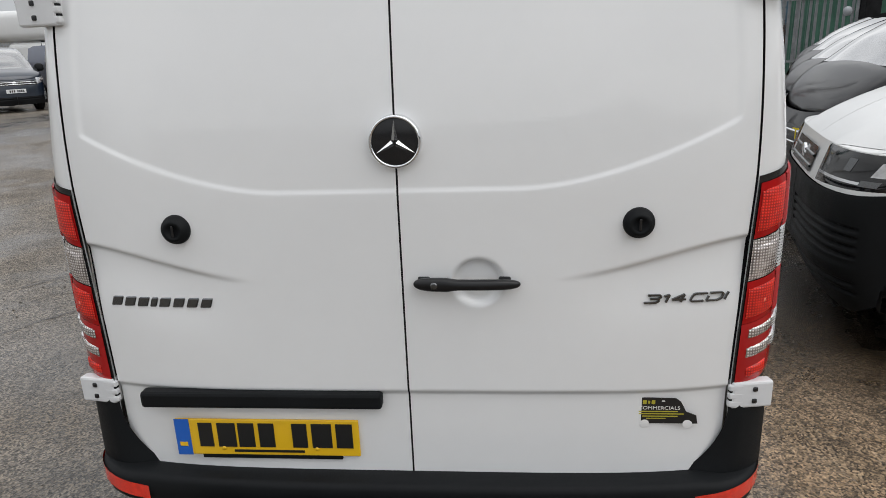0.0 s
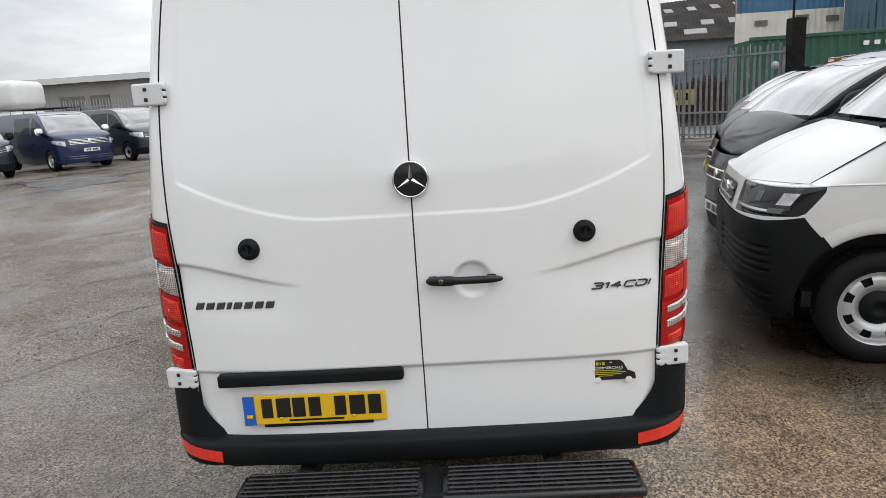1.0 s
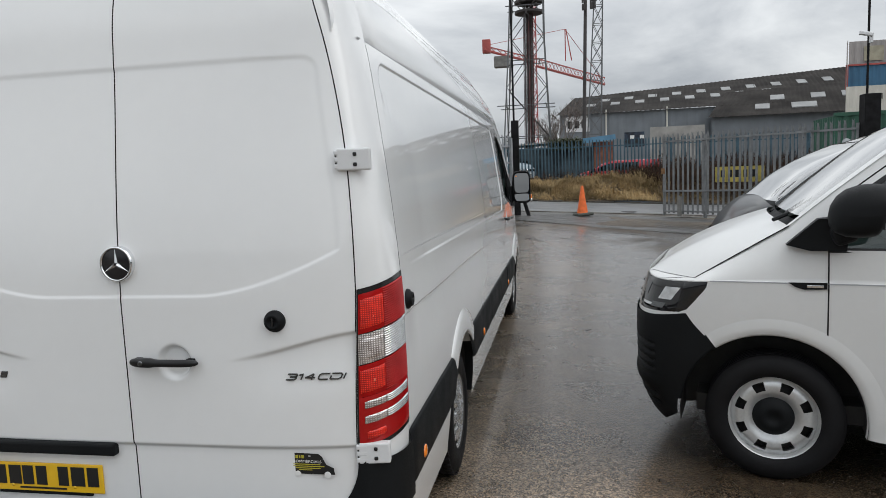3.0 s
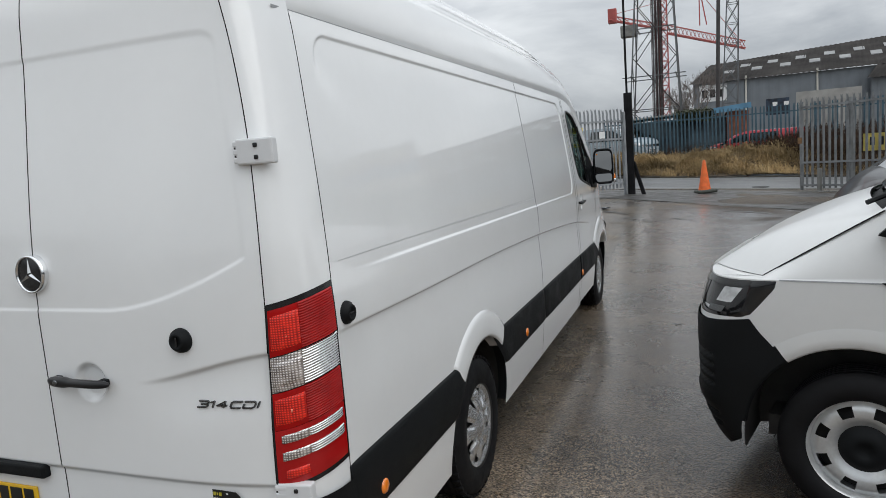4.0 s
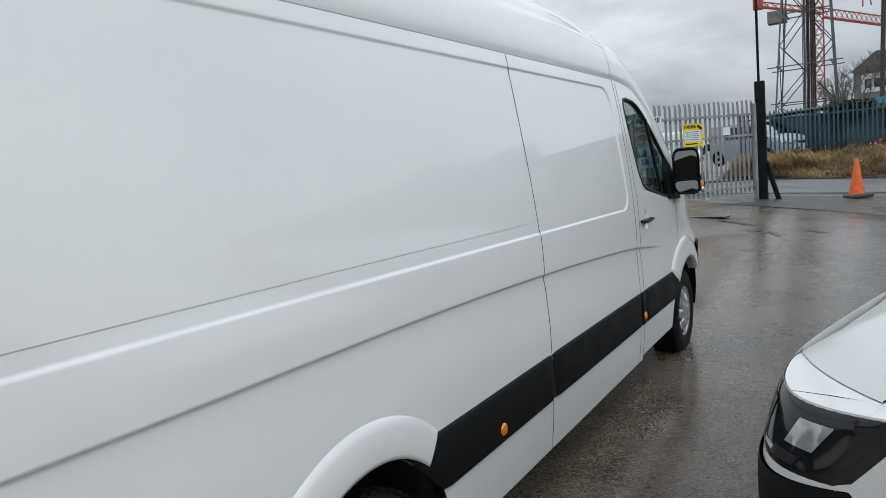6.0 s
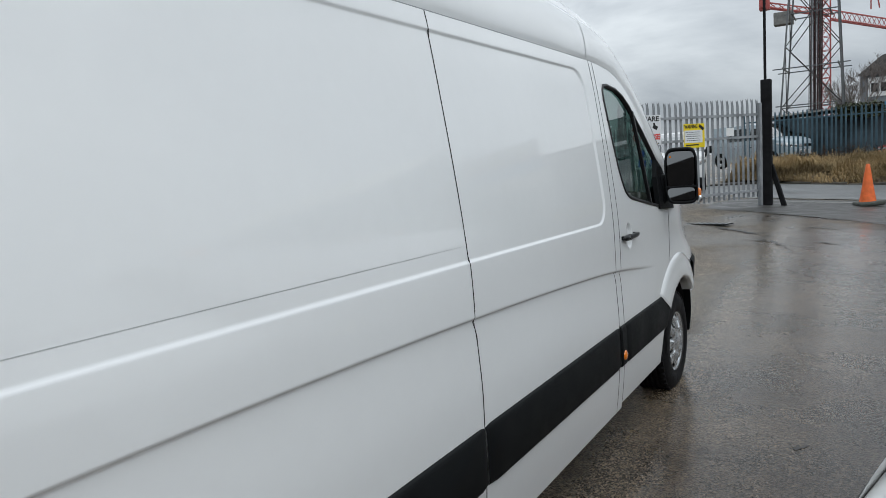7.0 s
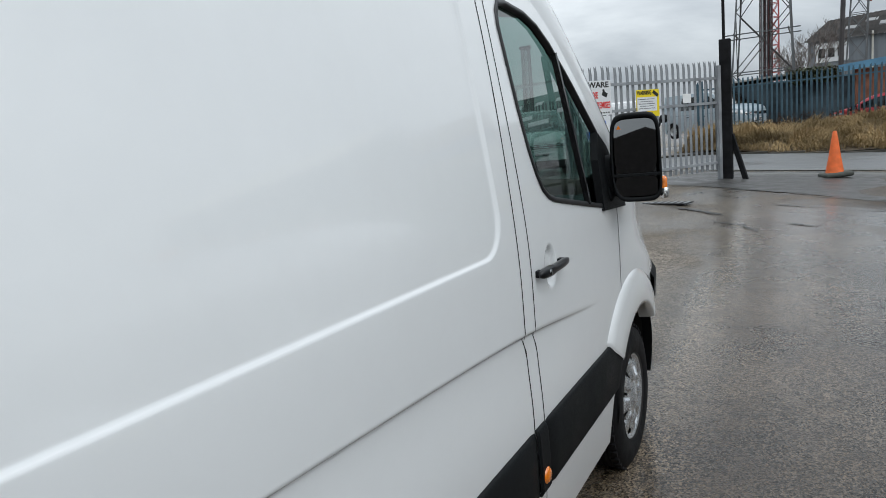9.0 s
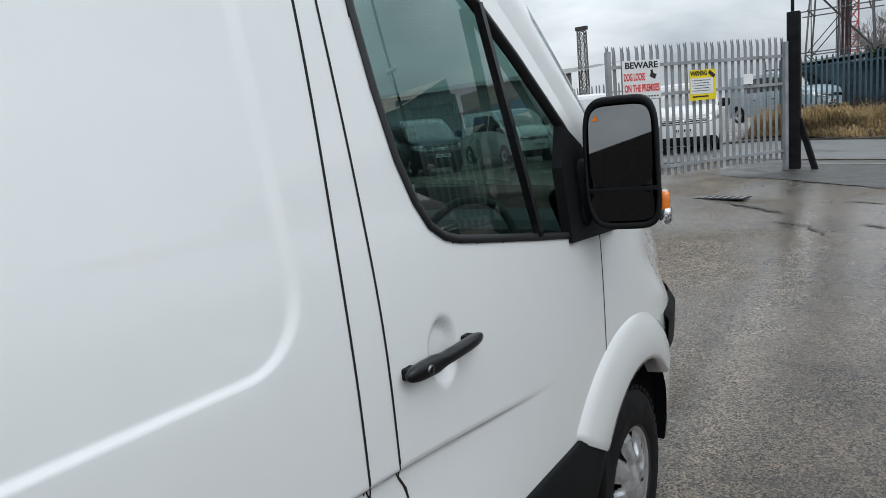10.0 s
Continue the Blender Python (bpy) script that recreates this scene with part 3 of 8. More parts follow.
# roof, windscreen and bonnet in one run of hoops
ys = lines((0.12, 0.6, 0.04), (0.6, 4.2, 0.12), (4.2, 6.94, 0.04))
ph = np.concatenate([np.linspace(0, 0.12, 7), np.linspace(0.14, 1, 34)]) * math.pi / 2
Y, PH = np.meshgrid(ys, ph, indexing="ij")
x0 = side_x(Y, gutter_z(Y)) * np.where(Y > 5.9, 1 - 0.05 * smooth(Y, 5.9, 6.4), 1)
ex = 0.72 - 0.17 * smooth(Y, 4.4, 5.4)
hz = crown_z(Y) - gutter_z(Y)
Xr = x0 * np.cos(PH) ** (ex * 0.9)
Zr = gutter_z(Y) + hz * np.sin(PH) ** (ex * 1.25)
rear_tuck = 1 - 0.06 * (1 - smooth(Y, 0.1, 0.5))
lip = 0.005 * (1 - smooth(PH, 0.0, 0.05)) * (Y < 5.0)
ledge = 0.010 * smooth(PH, 0.44, 0.45) * (1 - smooth(PH, 0.45, 0.75)) * (1 - smooth(Y, 4.5, 5.0))
P = np.stack([(Xr - lip - ledge) * rear_tuck, Y, Zr], -1)
C = (Y[:-1, :-1] + Y[1:, 1:]) / 2
phc = PH[:-1, :-1]
idx = ((C > 5.42) & (C < 6.20) & (phc > 0.16)).astype(int)
roof_ob = sheet("roof", P, PAINT, van, "", away=MID, mats=[PAINT, WINGLASS], idx=idx)
sheet("roof", P, PAINT, van, "", away=MID, mirror=True, mats=[PAINT, WINGLASS], idx=idx)

# dark strips behind the panel gaps, colouring in the shade there
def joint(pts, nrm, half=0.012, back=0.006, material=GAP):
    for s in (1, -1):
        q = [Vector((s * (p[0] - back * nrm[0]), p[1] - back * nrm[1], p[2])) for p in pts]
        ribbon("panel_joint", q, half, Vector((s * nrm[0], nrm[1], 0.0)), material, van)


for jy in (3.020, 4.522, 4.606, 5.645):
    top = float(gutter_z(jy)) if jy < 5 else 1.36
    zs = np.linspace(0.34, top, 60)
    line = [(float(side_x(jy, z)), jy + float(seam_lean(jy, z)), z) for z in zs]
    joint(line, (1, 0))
    # proud strip draws the gap's shade onto the surface
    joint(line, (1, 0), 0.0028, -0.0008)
zs = np.linspace(1.385, 2.195, 24)
joint([(float(side_x(0.243, z)), 0.241 + float(pillar_lean(z)), z) for z in zs], (0.9, -0.2), 0.010)
for jy in (4.53,):
    pts = []
    for a in np.linspace(0.02, 1.2, 24):
        k = 0.72 - 0.17 * float(smooth(jy, 4.4, 5.4))
        zg = float(gutter_z(jy))
        pts.append((float(side_x(jy, zg)) * math.cos(a) ** (k * 0.9), jy + 0.05 * a, zg + (float(crown_z(jy)) - zg) * math.sin(a) ** (k * 1.25)))
    joint(pts, (1, 0), 0.003, -0.0015, SEAMGREY)
ys_g = np.linspace(0.25, 4.95, 60)
joint([(float(side_x(y, gutter_z(y))) - 0.003, y, float(gutter_z(y))) for y in ys_g], (1, 0), 0.005, 0.0, SEAMGREY)
for s in (1, -1):
    # flat grey strip stands in for the shade of a pressed line
    ribbon("panel_crease", [(s * (float(side_x(y, 1.428)) + 0.0006), y, 1.433 - 0.004 * y + 0.002 * math.sin(y)) for y in np.linspace(0.30, 2.995, 40)],
           0.0011, (s, 0, 0), STEEL, van, "thin grey strip for the shade of a pressed line")

# ---- rear doors ----
door_edge = soft_interp((0.5, 0.80, 1.2, 1.37, 1.78, 2.03, 2.24, 2.45, 2.6), (0.832, 0.834, 0.850, 0.857, 0.840, 0.806, 0.762, 0.70, 0.64))


def rear_curve(ax):
    return 0.052 * (np.abs(ax) / 0.86) ** 5


def rear_y(x, z):
    ax = np.abs(x)
    y = rear_curve(ax) + 0.085 * smooth(z, 1.30, 2.45) * 1.15 + 0.10 * smooth(z, 2.25, 2.75)
    zb = 1.332 + 0.155 * np.clip((ax - 0.30) / 0.52, 0, 1.1) ** 1.7
    sd = rounded(ax, z, -0.6, 0.815 - 0.06 * smooth(z, 1.5, 2.15), 1.2, 2.150, 0.065)
    inside = smooth(-sd, -0.002, 0.022) * smooth(z - zb, -0.001, 0.010)
    y = y + 0.0032 * inside
    # outer creases fading to the middle
    zc = 1.110 + 0.095 * smooth(ax, 0.35, 0.9)
    y = y + 0.012 * smooth(zc - z, -0.002, 0.014) * (1 - smooth(zc - z, 0.02, 0.22)) * smooth(ax, 0.36, 0.62)
    # lower fold
    y = y + 0.010 * smooth(0.799 - z, -0.002, 0.018)
    # hand recess
    for cx in (0.190,):
        rr = np.hypot((x - cx) / 0.068, (z - 1.100) / 0.066)
        y = y + 0.020 * (1 - smooth(rr, 0.72, 1.0)) * (x > 0)
    return y


zr = lines((0.535, 0.72, 0.006), (0.72, 0.78, 0.02), (0.78, 0.815, 0.004), (0.815, 1.02, 0.03), (1.02, 1.24, 0.0055), (1.24, 1.315, 0.015), (1.315, 1.50, 0.005),
           (1.50, 2.06, 0.04), (2.06, 2.12, 0.01), (2.12, 2.165, 0.0045), (2.165, 2.60, 0.04))
sr = lines((0.0025, 0.10, 0.02), (0.10, 0.30, 0.006), (0.30, 0.78, 0.015), (0.78, 0.90, 0.006), (0.90, 0.995, 0.006))
for side, nm in ((1, "rear_door"), (-1, "rear_door")):
    Sg, Zg = np.meshgrid(sr, zr, indexing="ij")
    r = 0.13
    low = np.clip((0.533 + r - Zg) / r, 0, 1)
    edge = door_edge(Zg) - 0.0025 - r * (1 - np.sqrt(np.clip(1 - low ** 2, 0, 1)))
    Xg = side * (0.0025 + (Sg - 0.0025) / (0.995 - 0.0025) * (edge - 0.0025))
    P = np.stack([Xg, rear_y(Xg, Zg), Zg], -1)
    ob = sheet(nm, P, PAINT, van, "", away=(0, 3, 1.3))
    if side > 0:
        door_r = ob
    else:
        door_l = ob
zs = np.linspace(0.536, 2.6, 60)
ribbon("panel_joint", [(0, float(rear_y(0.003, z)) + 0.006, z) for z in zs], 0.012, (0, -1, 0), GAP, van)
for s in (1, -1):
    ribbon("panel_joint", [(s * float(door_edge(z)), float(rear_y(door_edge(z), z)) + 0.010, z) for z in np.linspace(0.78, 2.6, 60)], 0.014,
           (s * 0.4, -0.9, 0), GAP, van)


def corner(s, z):
    """Body corner between rear door edge (s=0) and side (s=1)."""
    xa = door_edge(z) + 0.0025
    ya = rear_curve(door_edge(z)) + 0.098 * smooth(z, 1.30, 2.45) + 0.10 * smooth(z, 2.25, 2.75) - 0.002
    xb = side_x(0.25, z)
    yb = 0.238 + pillar_lean(z)
    xc, yc = xb - 0.006, ya + 0.02
    return ((1 - s) ** 2 * xa + 2 * s * (1 - s) * xc + s * s * xb, (1 - s) ** 2 * ya + 2 * s * (1 - s) * yc + s * s * yb)


def corner_sheet(name, s0, s1, z0, z1, material, parent, label="", out=0.0, ns=12, nz=30, slope=0.0, mirrors=(False, True), rib=0.0, ribn=0, away=(0.3, 1.2, 1.1)):
    s = np.linspace(s0, s1, ns)
    t = np.linspace(0, 1, nz)
    Sg, Tg = np.meshgrid(s, t, indexing="ij")
    Zg = z0 + Tg * (z1 - z0) + slope * (Sg - 0.0) * (1 if True else 0)
    Xg, Yg = corner(Sg, Zg)
    o = out + (rib * np.abs(np.sin(Tg * ribn * math.pi)) if rib else 0)
    edge = smooth(np.minimum(Tg, 1 - Tg) * abs(z1 - z0), 0, 0.004) * smooth(np.minimum(Sg - s0, s1 - Sg), -0.012, 0.012)
    dx, dy = 0.55 + 0.45 * Sg, -(1 - Sg * 0.85)
    k = np.hypot(dx, dy)
    o = np.minimum(out, 0.0055) + (o - np.minimum(out, 0.0055)) * edge
    P = np.stack([Xg + o * dx / k, Yg + o * dy / k, Zg], -1)
    obs = []
    for mi in mirrors:
        a = (-away[0], away[1], away[2]) if mi else away
        pa = parent[1 if mi else 0] if isinstance(parent, (list, tuple)) else parent
        obs.append(sheet(name, P, material, pa, label, None, a, mi))
    return obs


corner_sheet("rear_pillar", 0, 1, 1.335, 2.60, PAINT, van, slope=0.0, nz=50)
corner_sheet("lower_corner", 0, 1, 0.56, 1.345, PAINT, van, nz=20)

# tail lamps
lamps = corner_sheet("tail_lamp", 0.0, 1.0, 0.777, 1.346, GLOSSBLACK, van, "tall tail lamp with red and clear lenses", out=0.0035, slope=0.04, ns=16, nz=40)
SEGS = ((1.190, 1.328, REDFACET, REDLENS, "bright red lens"), (1.082, 1.187, CLEARFACET, CLEARLENS, "clear ribbed lens"), (0.966, 1.079, REDFACET, REDLENS, "bright red lens"),
        (0.793, 0.965, DARKRED, DARKRED, "dark red lens"))
for z0, z1, ma, mb, lb in SEGS:
    n_r = max(2, int((z1 - z0) / 0.0075))
    if z0 > 0.9:
        corner_sheet("lens", 0.022, 0.46, z0, z1, REDLENS if ma is REDFACET else ma, lamps, lb, out=0.0075, slope=0.04, ns=8, nz=10)
        corner_sheet("lens_bowl", 0.045, 0.44, z0 + 0.012, z1 - 0.014, ma, lamps, lb, out=0.011, slope=0.04, ns=8, nz=10)
        corner_sheet("lens", 0.45, 0.965, z0, z1, mb, lamps, lb, out=0.008, slope=0.04, ns=10, nz=n_r * 4 + 1, rib=0.0042, ribn=n_r)
    else:
        corner_sheet("lens", 0.022, 0.965, z0, z1, ma, lamps, lb, out=0.008, slope=0.04, ns=12, nz=12)
for z0, z1, w in ((0.922, 0.951, 1), (0.868, 0.899, 1), (0.812, 0.842, 0)):
    if w:
        corner_sheet("lens_stripe", 0.10, 0.46, z0, z1, CLEARFACET, lamps, "clear lens stripe", out=0.0125, slope=0.04, ns=8, nz=8)
        corner_sheet("lens_stripe", 0.455, 0.93, z0, z1, CLEARLENS, lamps, "clear lens stripe", out=0.0115, slope=0.04, ns=10, nz=17, rib=0.003, ribn=4)
    else:
        corner_sheet("lens_bowl", 0.13, 0.42, z0, z1, REDFACET, lamps, "bright red lens", out=0.0125, slope=0.04, ns=8, nz=8)
# small bright patches paint a reflected glint onto the lens
for z0, z1 in ((1.238, 1.247), (1.008, 1.030)):
    corner_sheet("bulb_glint", 0.235, 0.265, z0, z1, HOTSPOT, lamps, "bright patch painted as bulb glint", out=0.0125, slope=0.04, ns=4, nz=4)

# hinges
def hinge(cx, cz, s, wide):
    x0 = s * cx
    yy = float(rear_y(cx - 0.03, cz))
    m = pose(0, 0, 0, 0, 0, s * 9)
    h = part("hinge", bm_box(bmesh.new(), (x0, yy - 0.006, cz), (wide, 0.034, 0.074), m, 0.006), ZINCHINGE, van, "white painted door hinge")
    for dz in (-0.017, 0.017):
        part("hinge_bolt", bm_box(bmesh.new(), (x0 + s * 0.008, yy - 0.022, cz + dz), (0.013, 0.008, 0.013), m, 0.003), GLOSSBLACK, h, "black hinge bolt")
    b = bmesh.new()
    for dz in (-0.023, 0.0, 0.023):
        bm_box(b, (x0 - s * (wide / 2 - 0.014), yy - 0.022, cz + dz), (0.040, 0.016, 0.017), m, 0.004)
    part("hinge_knuckle", b, ZINCHINGE, h, "white painted hinge knuckle")
    # dark bars draw the shade between the knuckles
    for dz in (-0.0115, 0.0115):
        part("hinge_slot", bm_box(bmesh.new(), (x0 - s * (wide / 2 - 0.014), yy - 0.020, cz + dz), (0.034, 0.014, 0.005), m), GAP, h)


for s in (1, -1):
    hinge(0.868, 1.786, s, 0.115)
    hinge(0.893, 0.769, s, 0.110)

# badge: black disc with chrome ring and three spokes
yb = float(rear_y(0.0, 1.456)) - 0.006
badge = lathe("round_badge", [(0.0, 0.012), (0.052, 0.012), (0.0575, 0.010), (0.062, 0.0), (0.062, -0.012)], (0, -1, 0), (0.002, yb, 1.456), GLOSSBLACK, van, "black round badge with chrome emblem", 48)
lathe("badge_ring", [(0.055, 0.011), (0.057, 0.0165), (0.0615, 0.015), (0.0635, 0.006), (0.0635, -0.01)], (0, -1, 0), (0.002, yb, 1.456), CHROME, badge, "chrome ring", 48)
b = bmesh.new()
for k in range(3):
    a = math.radians(90 + 120 * k)
    d, p = Vector((math.cos(a), 0, math.sin(a))), Vector((-math.sin(a), 0, math.cos(a)))
    o = Vector((0.002, yb - 0.0125, 1.456))
    v = [b.verts.new(o + q) for q in (d * 0.054, d * 0.006 + p * 0.0075, d * 0.006 - p * 0.0075, Vector((0, -0.006, 0)) + d * 0.004)]
    b.faces.new((v[0], v[1], v[3]))
    b.faces.new((v[0], v[3], v[2]))
part("badge_emblem", b, CHROME, badge, "chrome three-spoke emblem")

# slanted chrome letter shapes of the two name badges, as plain blocks
def blocks(door, x0, x1, z, h, gaps):
    n = len(gaps)
    wsum = sum(gaps)
    x = x0
    for g in gaps:
        w = (x1 - x0) * g / wsum
        if g >= 0.6:
            b = bmesh.new()
            cx = x + w / 2
            yy = float(rear_y(cx, z)) - 0.002
            shear = Matrix(((1, 0, 0.35, 0), (0, 1, 0, 0), (0, 0, 1, 0), (0, 0, 0, 1)))
            bm_box(b, (cx, yy, z), (w * 0.74, 0.006, h), shear, 0.002, 1)
            part("badge_block", b, SATIN, door)
        x += w


blocks(door_l, -0.800, -0.503, 1.045, 0.026, (1, 1, 1, 0.6, 1, 1, 1, 1))
GLYPHS = {
    "3": (0.034, [[(0, 1), (0.85, 1), (1, 0.85), (1, 0.62), (0.85, 0.5), (0.3, 0.5)], [(0.85, 0.5), (1, 0.38), (1, 0.15), (0.85, 0), (0, 0)]]),
    "1": (0.017, [[(0, 0.8), (0.7, 1), (0.7, 0)]]),
    "4": (0.034, [[(0.72, 0), (0.72, 1), (0, 0.33), (1, 0.33)]]),
    "C": (0.034, [[(1, 1), (0.15, 1), (0, 0.85), (0, 0.15), (0.15, 0), (1, 0)]]),
    "D": (0.036, [[(0, 1), (0.8, 1), (1, 0.8), (1, 0.2), (0.8, 0), (0, 0), (0, 0.62)]]),
    "I": (0.006, [[(0.5, 1), (0.5, 0)]]),
}


def badge_word(text, x, z, h):
    """Wide slanted letters of bent bar, laid on the rear door."""
    b = bmesh.new()
    for ch in text:
        w, lines_ = GLYPHS[ch]
        for pts in lines_:
            q = []
            for u, v in pts:
                px = x + u * w + 0.5 * (v - 0.5) * h
                q.append((px, float(rear_y(px, z)) - 0.003, z + (v - 0.5) * h))
            for p0, p1 in zip(q[:-1], q[1:]):
                bar_between(b, p0, p1, 0.0045, 0.006, (0, 1, 0))
        x += w + 0.0075
    part("model_lettering", b, SATIN, door_r, "slanted dark chrome letters")


badge_word("314", 0.605, 1.048, 0.0195)
badge_word("CDI", 0.718, 1.048, 0.0195)

# round lock covers
def lock_cover(centre, axis, parent):
    o = lathe("lock_cover", [(0.0, 0.020), (0.016, 0.021), (0.018, 0.026), (0.026, 0.025), (0.0275, 0.018), (0.0355, 0.013), (0.038, 0.004), (0.038, -0.02)],
              axis, centre, PLASTIC, parent, "black round lock cover", 36)
    b = bmesh.new()
    q = Vector((0, 0, 1)).rotation_difference(Vector(axis)).to_matrix().to_4x4()
    bm_box(b, Vector(centre) + Vector(axis) * 0.023, (0.007, 0.030, 0.006), q, 0.002)
    part("lock_slot", b, GLOSSBLACK, o)


lock_cover((0.577, float(rear_y(0.577, 1.247)), 1.247), (0, -1, 0), van)
lock_cover((-0.572, float(rear_y(0.572, 1.247)), 1.247), (0, -1, 0), van)
lock_cover((0.972, 0.304, 1.265), (1, 0, 0), van)

# door handles
def grip(parent, m):
    """A pull handle along local x, standing off local -y."""
    n = 30
    u = np.sin(np.linspace(-math.pi / 2, math.pi / 2, n))
    ring = 12
    P = np.zeros((n, ring + 1, 3))
    for i, a in enumerate(u):
        hh = 0.0165 * (1 - 0.28 * smooth(a, -0.35, -0.2)) * (1 - abs(a) ** 7) ** 0.5 + 0.0008
        dd = 0.013 * (1 - abs(a) ** 6) ** 0.5 + 0.0008
        cy = -0.028 + 0.007 * a * a
        for j in range(ring + 1):
            t = 2 * math.pi * j / ring
            ce, se = math.cos(t), math.sin(t)
            P[i, j] = m @ Vector((0.132 * a, cy + dd * math.copysign(abs(ce) ** 0.7, ce), hh * math.copysign(abs(se) ** 0.7, se)))
    h = sheet("door_handle", P, HANDLE, parent, "glossy black plastic pull handle")
    for a in (-0.9, 0.78):
        part("handle_mount", bm_box(bmesh.new(), m @ Vector((0.12 * a, -0.006, 0)), (0.03, 0.03, 0.022), m.to_3x3().to_4x4(), 0.004), PLASTIC, h)
    lathe("key_lock", [(0.0, 0.003), (0.006, 0.003), (0.0095, 0.002), (0.0095, -0.004)], m.to_3x3() @ Vector((0, -1, 0)), m @ Vector((-0.080, -0.0385, 0)), SATIN, h, "grey key lock", 20)


grip(door_r, pose(0.163, float(rear_y(0.30, 1.105)) - 0.004, 1.105, 0, 0.5, 0))
front_doors = [o for o in van.children if o.name.startswith("front_door")]
grip(front_doors[0], pose(0.972, 4.762, 1.250, 0, 0, 90))
# plate lamp bar and number plate
yb = float(rear_y(0.4, 0.77))
lb = part("plate_lamp_bar", bm_box(bmesh.new(), (-0.406, yb - 0.010, 0.771), (0.668, 0.040, 0.047), None, 0.009), PLASTIC, van, "black plastic plate lamp bar")
yp = float(rear_y(0.4, 0.66)) - 0.006
plate = box("number_plate", (-0.404, yp, 0.648), (0.52, 0.007, 0.112), YELLOW, van, "yellow rear number plate with dark bars", 0.003)
box("plate_band", (-0.643, yp - 0.0045, 0.648), (0.042, 0.002, 0.112), BLUEBAND, plate, "blue band", 0.0)
for cx, w in ((-0.577, 0.040), (-0.517, 0.052), (-0.461, 0.046), (-0.403, 0.044), (-0.310, 0.042), (-0.248, 0.056), (-0.185, 0.046)):
    box("plate_bar", (cx, yp - 0.0045, 0.656), (w, 0.002, 0.074), INK, plate)
box("plate_bar", (-0.40, yp - 0.0045, 0.6065), (0.20, 0.002, 0.007), INK, plate)
box("plate_bar", (-0.643, yp - 0.006, 0.627), (0.022, 0.002, 0.012), YELLOW, plate)
box("plate_holder", (-0.395, yp + 0.002, 0.590), (0.40, 0.010, 0.018), PLASTIC, plate, "", 0.002)
for dx in (-0.13, 0.135):
    lathe("plate_screw", [(0, 0.003), (0.006, 0.002), (0.006, -0.002)], (0, -1, 0), (-0.399 + dx, yp - 0.004, 0.615), YELLOW, plate, "", 12)

# van-shaped sticker
ys_ = float(rear_y(0.65, 0.72)) - 0.002
b = bmesh.new()
out = [(0.572, 0.700), (0.578, 0.768), (0.586, 0.776), (0.684, 0.774), (0.697, 0.764), (0.712, 0.735), (0.738, 0.724), (0.742, 0.700)]
f = b.faces.new([b.verts.new((x, ys_, z)) for x, z in out])
ext = bmesh.ops.extrude_face_region(b, geom=[f])
bmesh.ops.translate(b, vec=(0, -0.0015, 0), verts=[v for v in ext["geom"] if isinstance(v, bmesh.types.BMVert)])
bmesh.ops.translate(b, vec=(0.013, 0, -0.004), verts=b.verts)
sticker = part("dealer_sticker", b, INK, door_r, "black van-shaped sticker with lime and white bars")
for x0, x1, z, h, mm in ((0.600, 0.609, 0.7625, 0.011, LIME), (0.613, 0.618, 0.7625, 0.008, LIME), (0.622, 0.631, 0.7625, 0.011, LIME), (0.648, 0.656, 0.766, 0.003, WHITEINK),
                         (0.590, 0.690, 0.7355, 0.0025, LIME), (0.590, 0.705, 0.7285, 0.0025, LIME), (0.600, 0.690, 0.7215, 0.0025, LIME), (0.610, 0.660, 0.715, 0.002, LIME)):
    box("sticker_bar", ((x0 + x1) / 2 + 0.013, ys_ - 0.0022, z - 0.004), (x1 - x0, 0.001, h), mm, sticker)
lettering("sticker_lettering", "COMMERCIALS", 0.0135, pose(0.655, ys_ - 0.0026, 0.7415, 90, 0, 0), WHITEINK, sticker, "white lettering", 0.106, 0.0003)
for cx in (0.619, 0.729):
    lathe("sticker_wheel", [(0, 0.0035), (0.010, 0.0035), (0.0125, 0.003)], (0, -1, 0), (cx, ys_, 0.695), WHITEINK, sticker, "", 20)

# ---- rear bumper ----
def plan_path(n=60):
    pts = []
    for t in np.linspace(0, 1, n):
        x = 0.76 * min(1, t / 0.5)
        if t <= 0.5:
            pts.append((x, -0.045 + 0.03 * (x / 0.76) ** 3, 0, -1))
        else:
            q = (t - 0.5) / 0.5
            a = q * math.pi / 2
            if q < 1:
                pts.append((0.76 + 0.180 * math.sin(a) ** 0.9, 0.20 - 0.215 * math.cos(a) ** 0.8, math.sin(a), -math.cos(a)))
    for y in np.linspace(0.24, 1.10, 10):
        pts.append((0.943, y, 1, 0))
    return pts


prof_b = [(-0.10, 0.538), (-0.045, 0.546), (0.004, 0.548), (0.017, 0.543), (0.023, 0.530), (0.021, 0.500), (0.014, 0.466), (0.002, 0.450), (-0.08, 0.444)]
pp = plan_path()
pp_full = [(-x, y, -nx, ny) for x, y, nx, ny in pp[::-1] if y < 0.30] + [p for p in pp[1:] if p[1] < 0.30]
P = np.array([[(x + o * nx, y + o * ny, z) for o, z in prof_b] for x, y, nx, ny in pp_full])
bumper = sheet("rear_bumper", P, PLASTIC, van, "black textured plastic rear bumper", away=(0, 0.6, 0.5))
sd_ = np.array([[(s, z) for z in np.linspace(0.525, 0.742, 12)] for s in np.linspace(-0.02, 1.0, 12)])
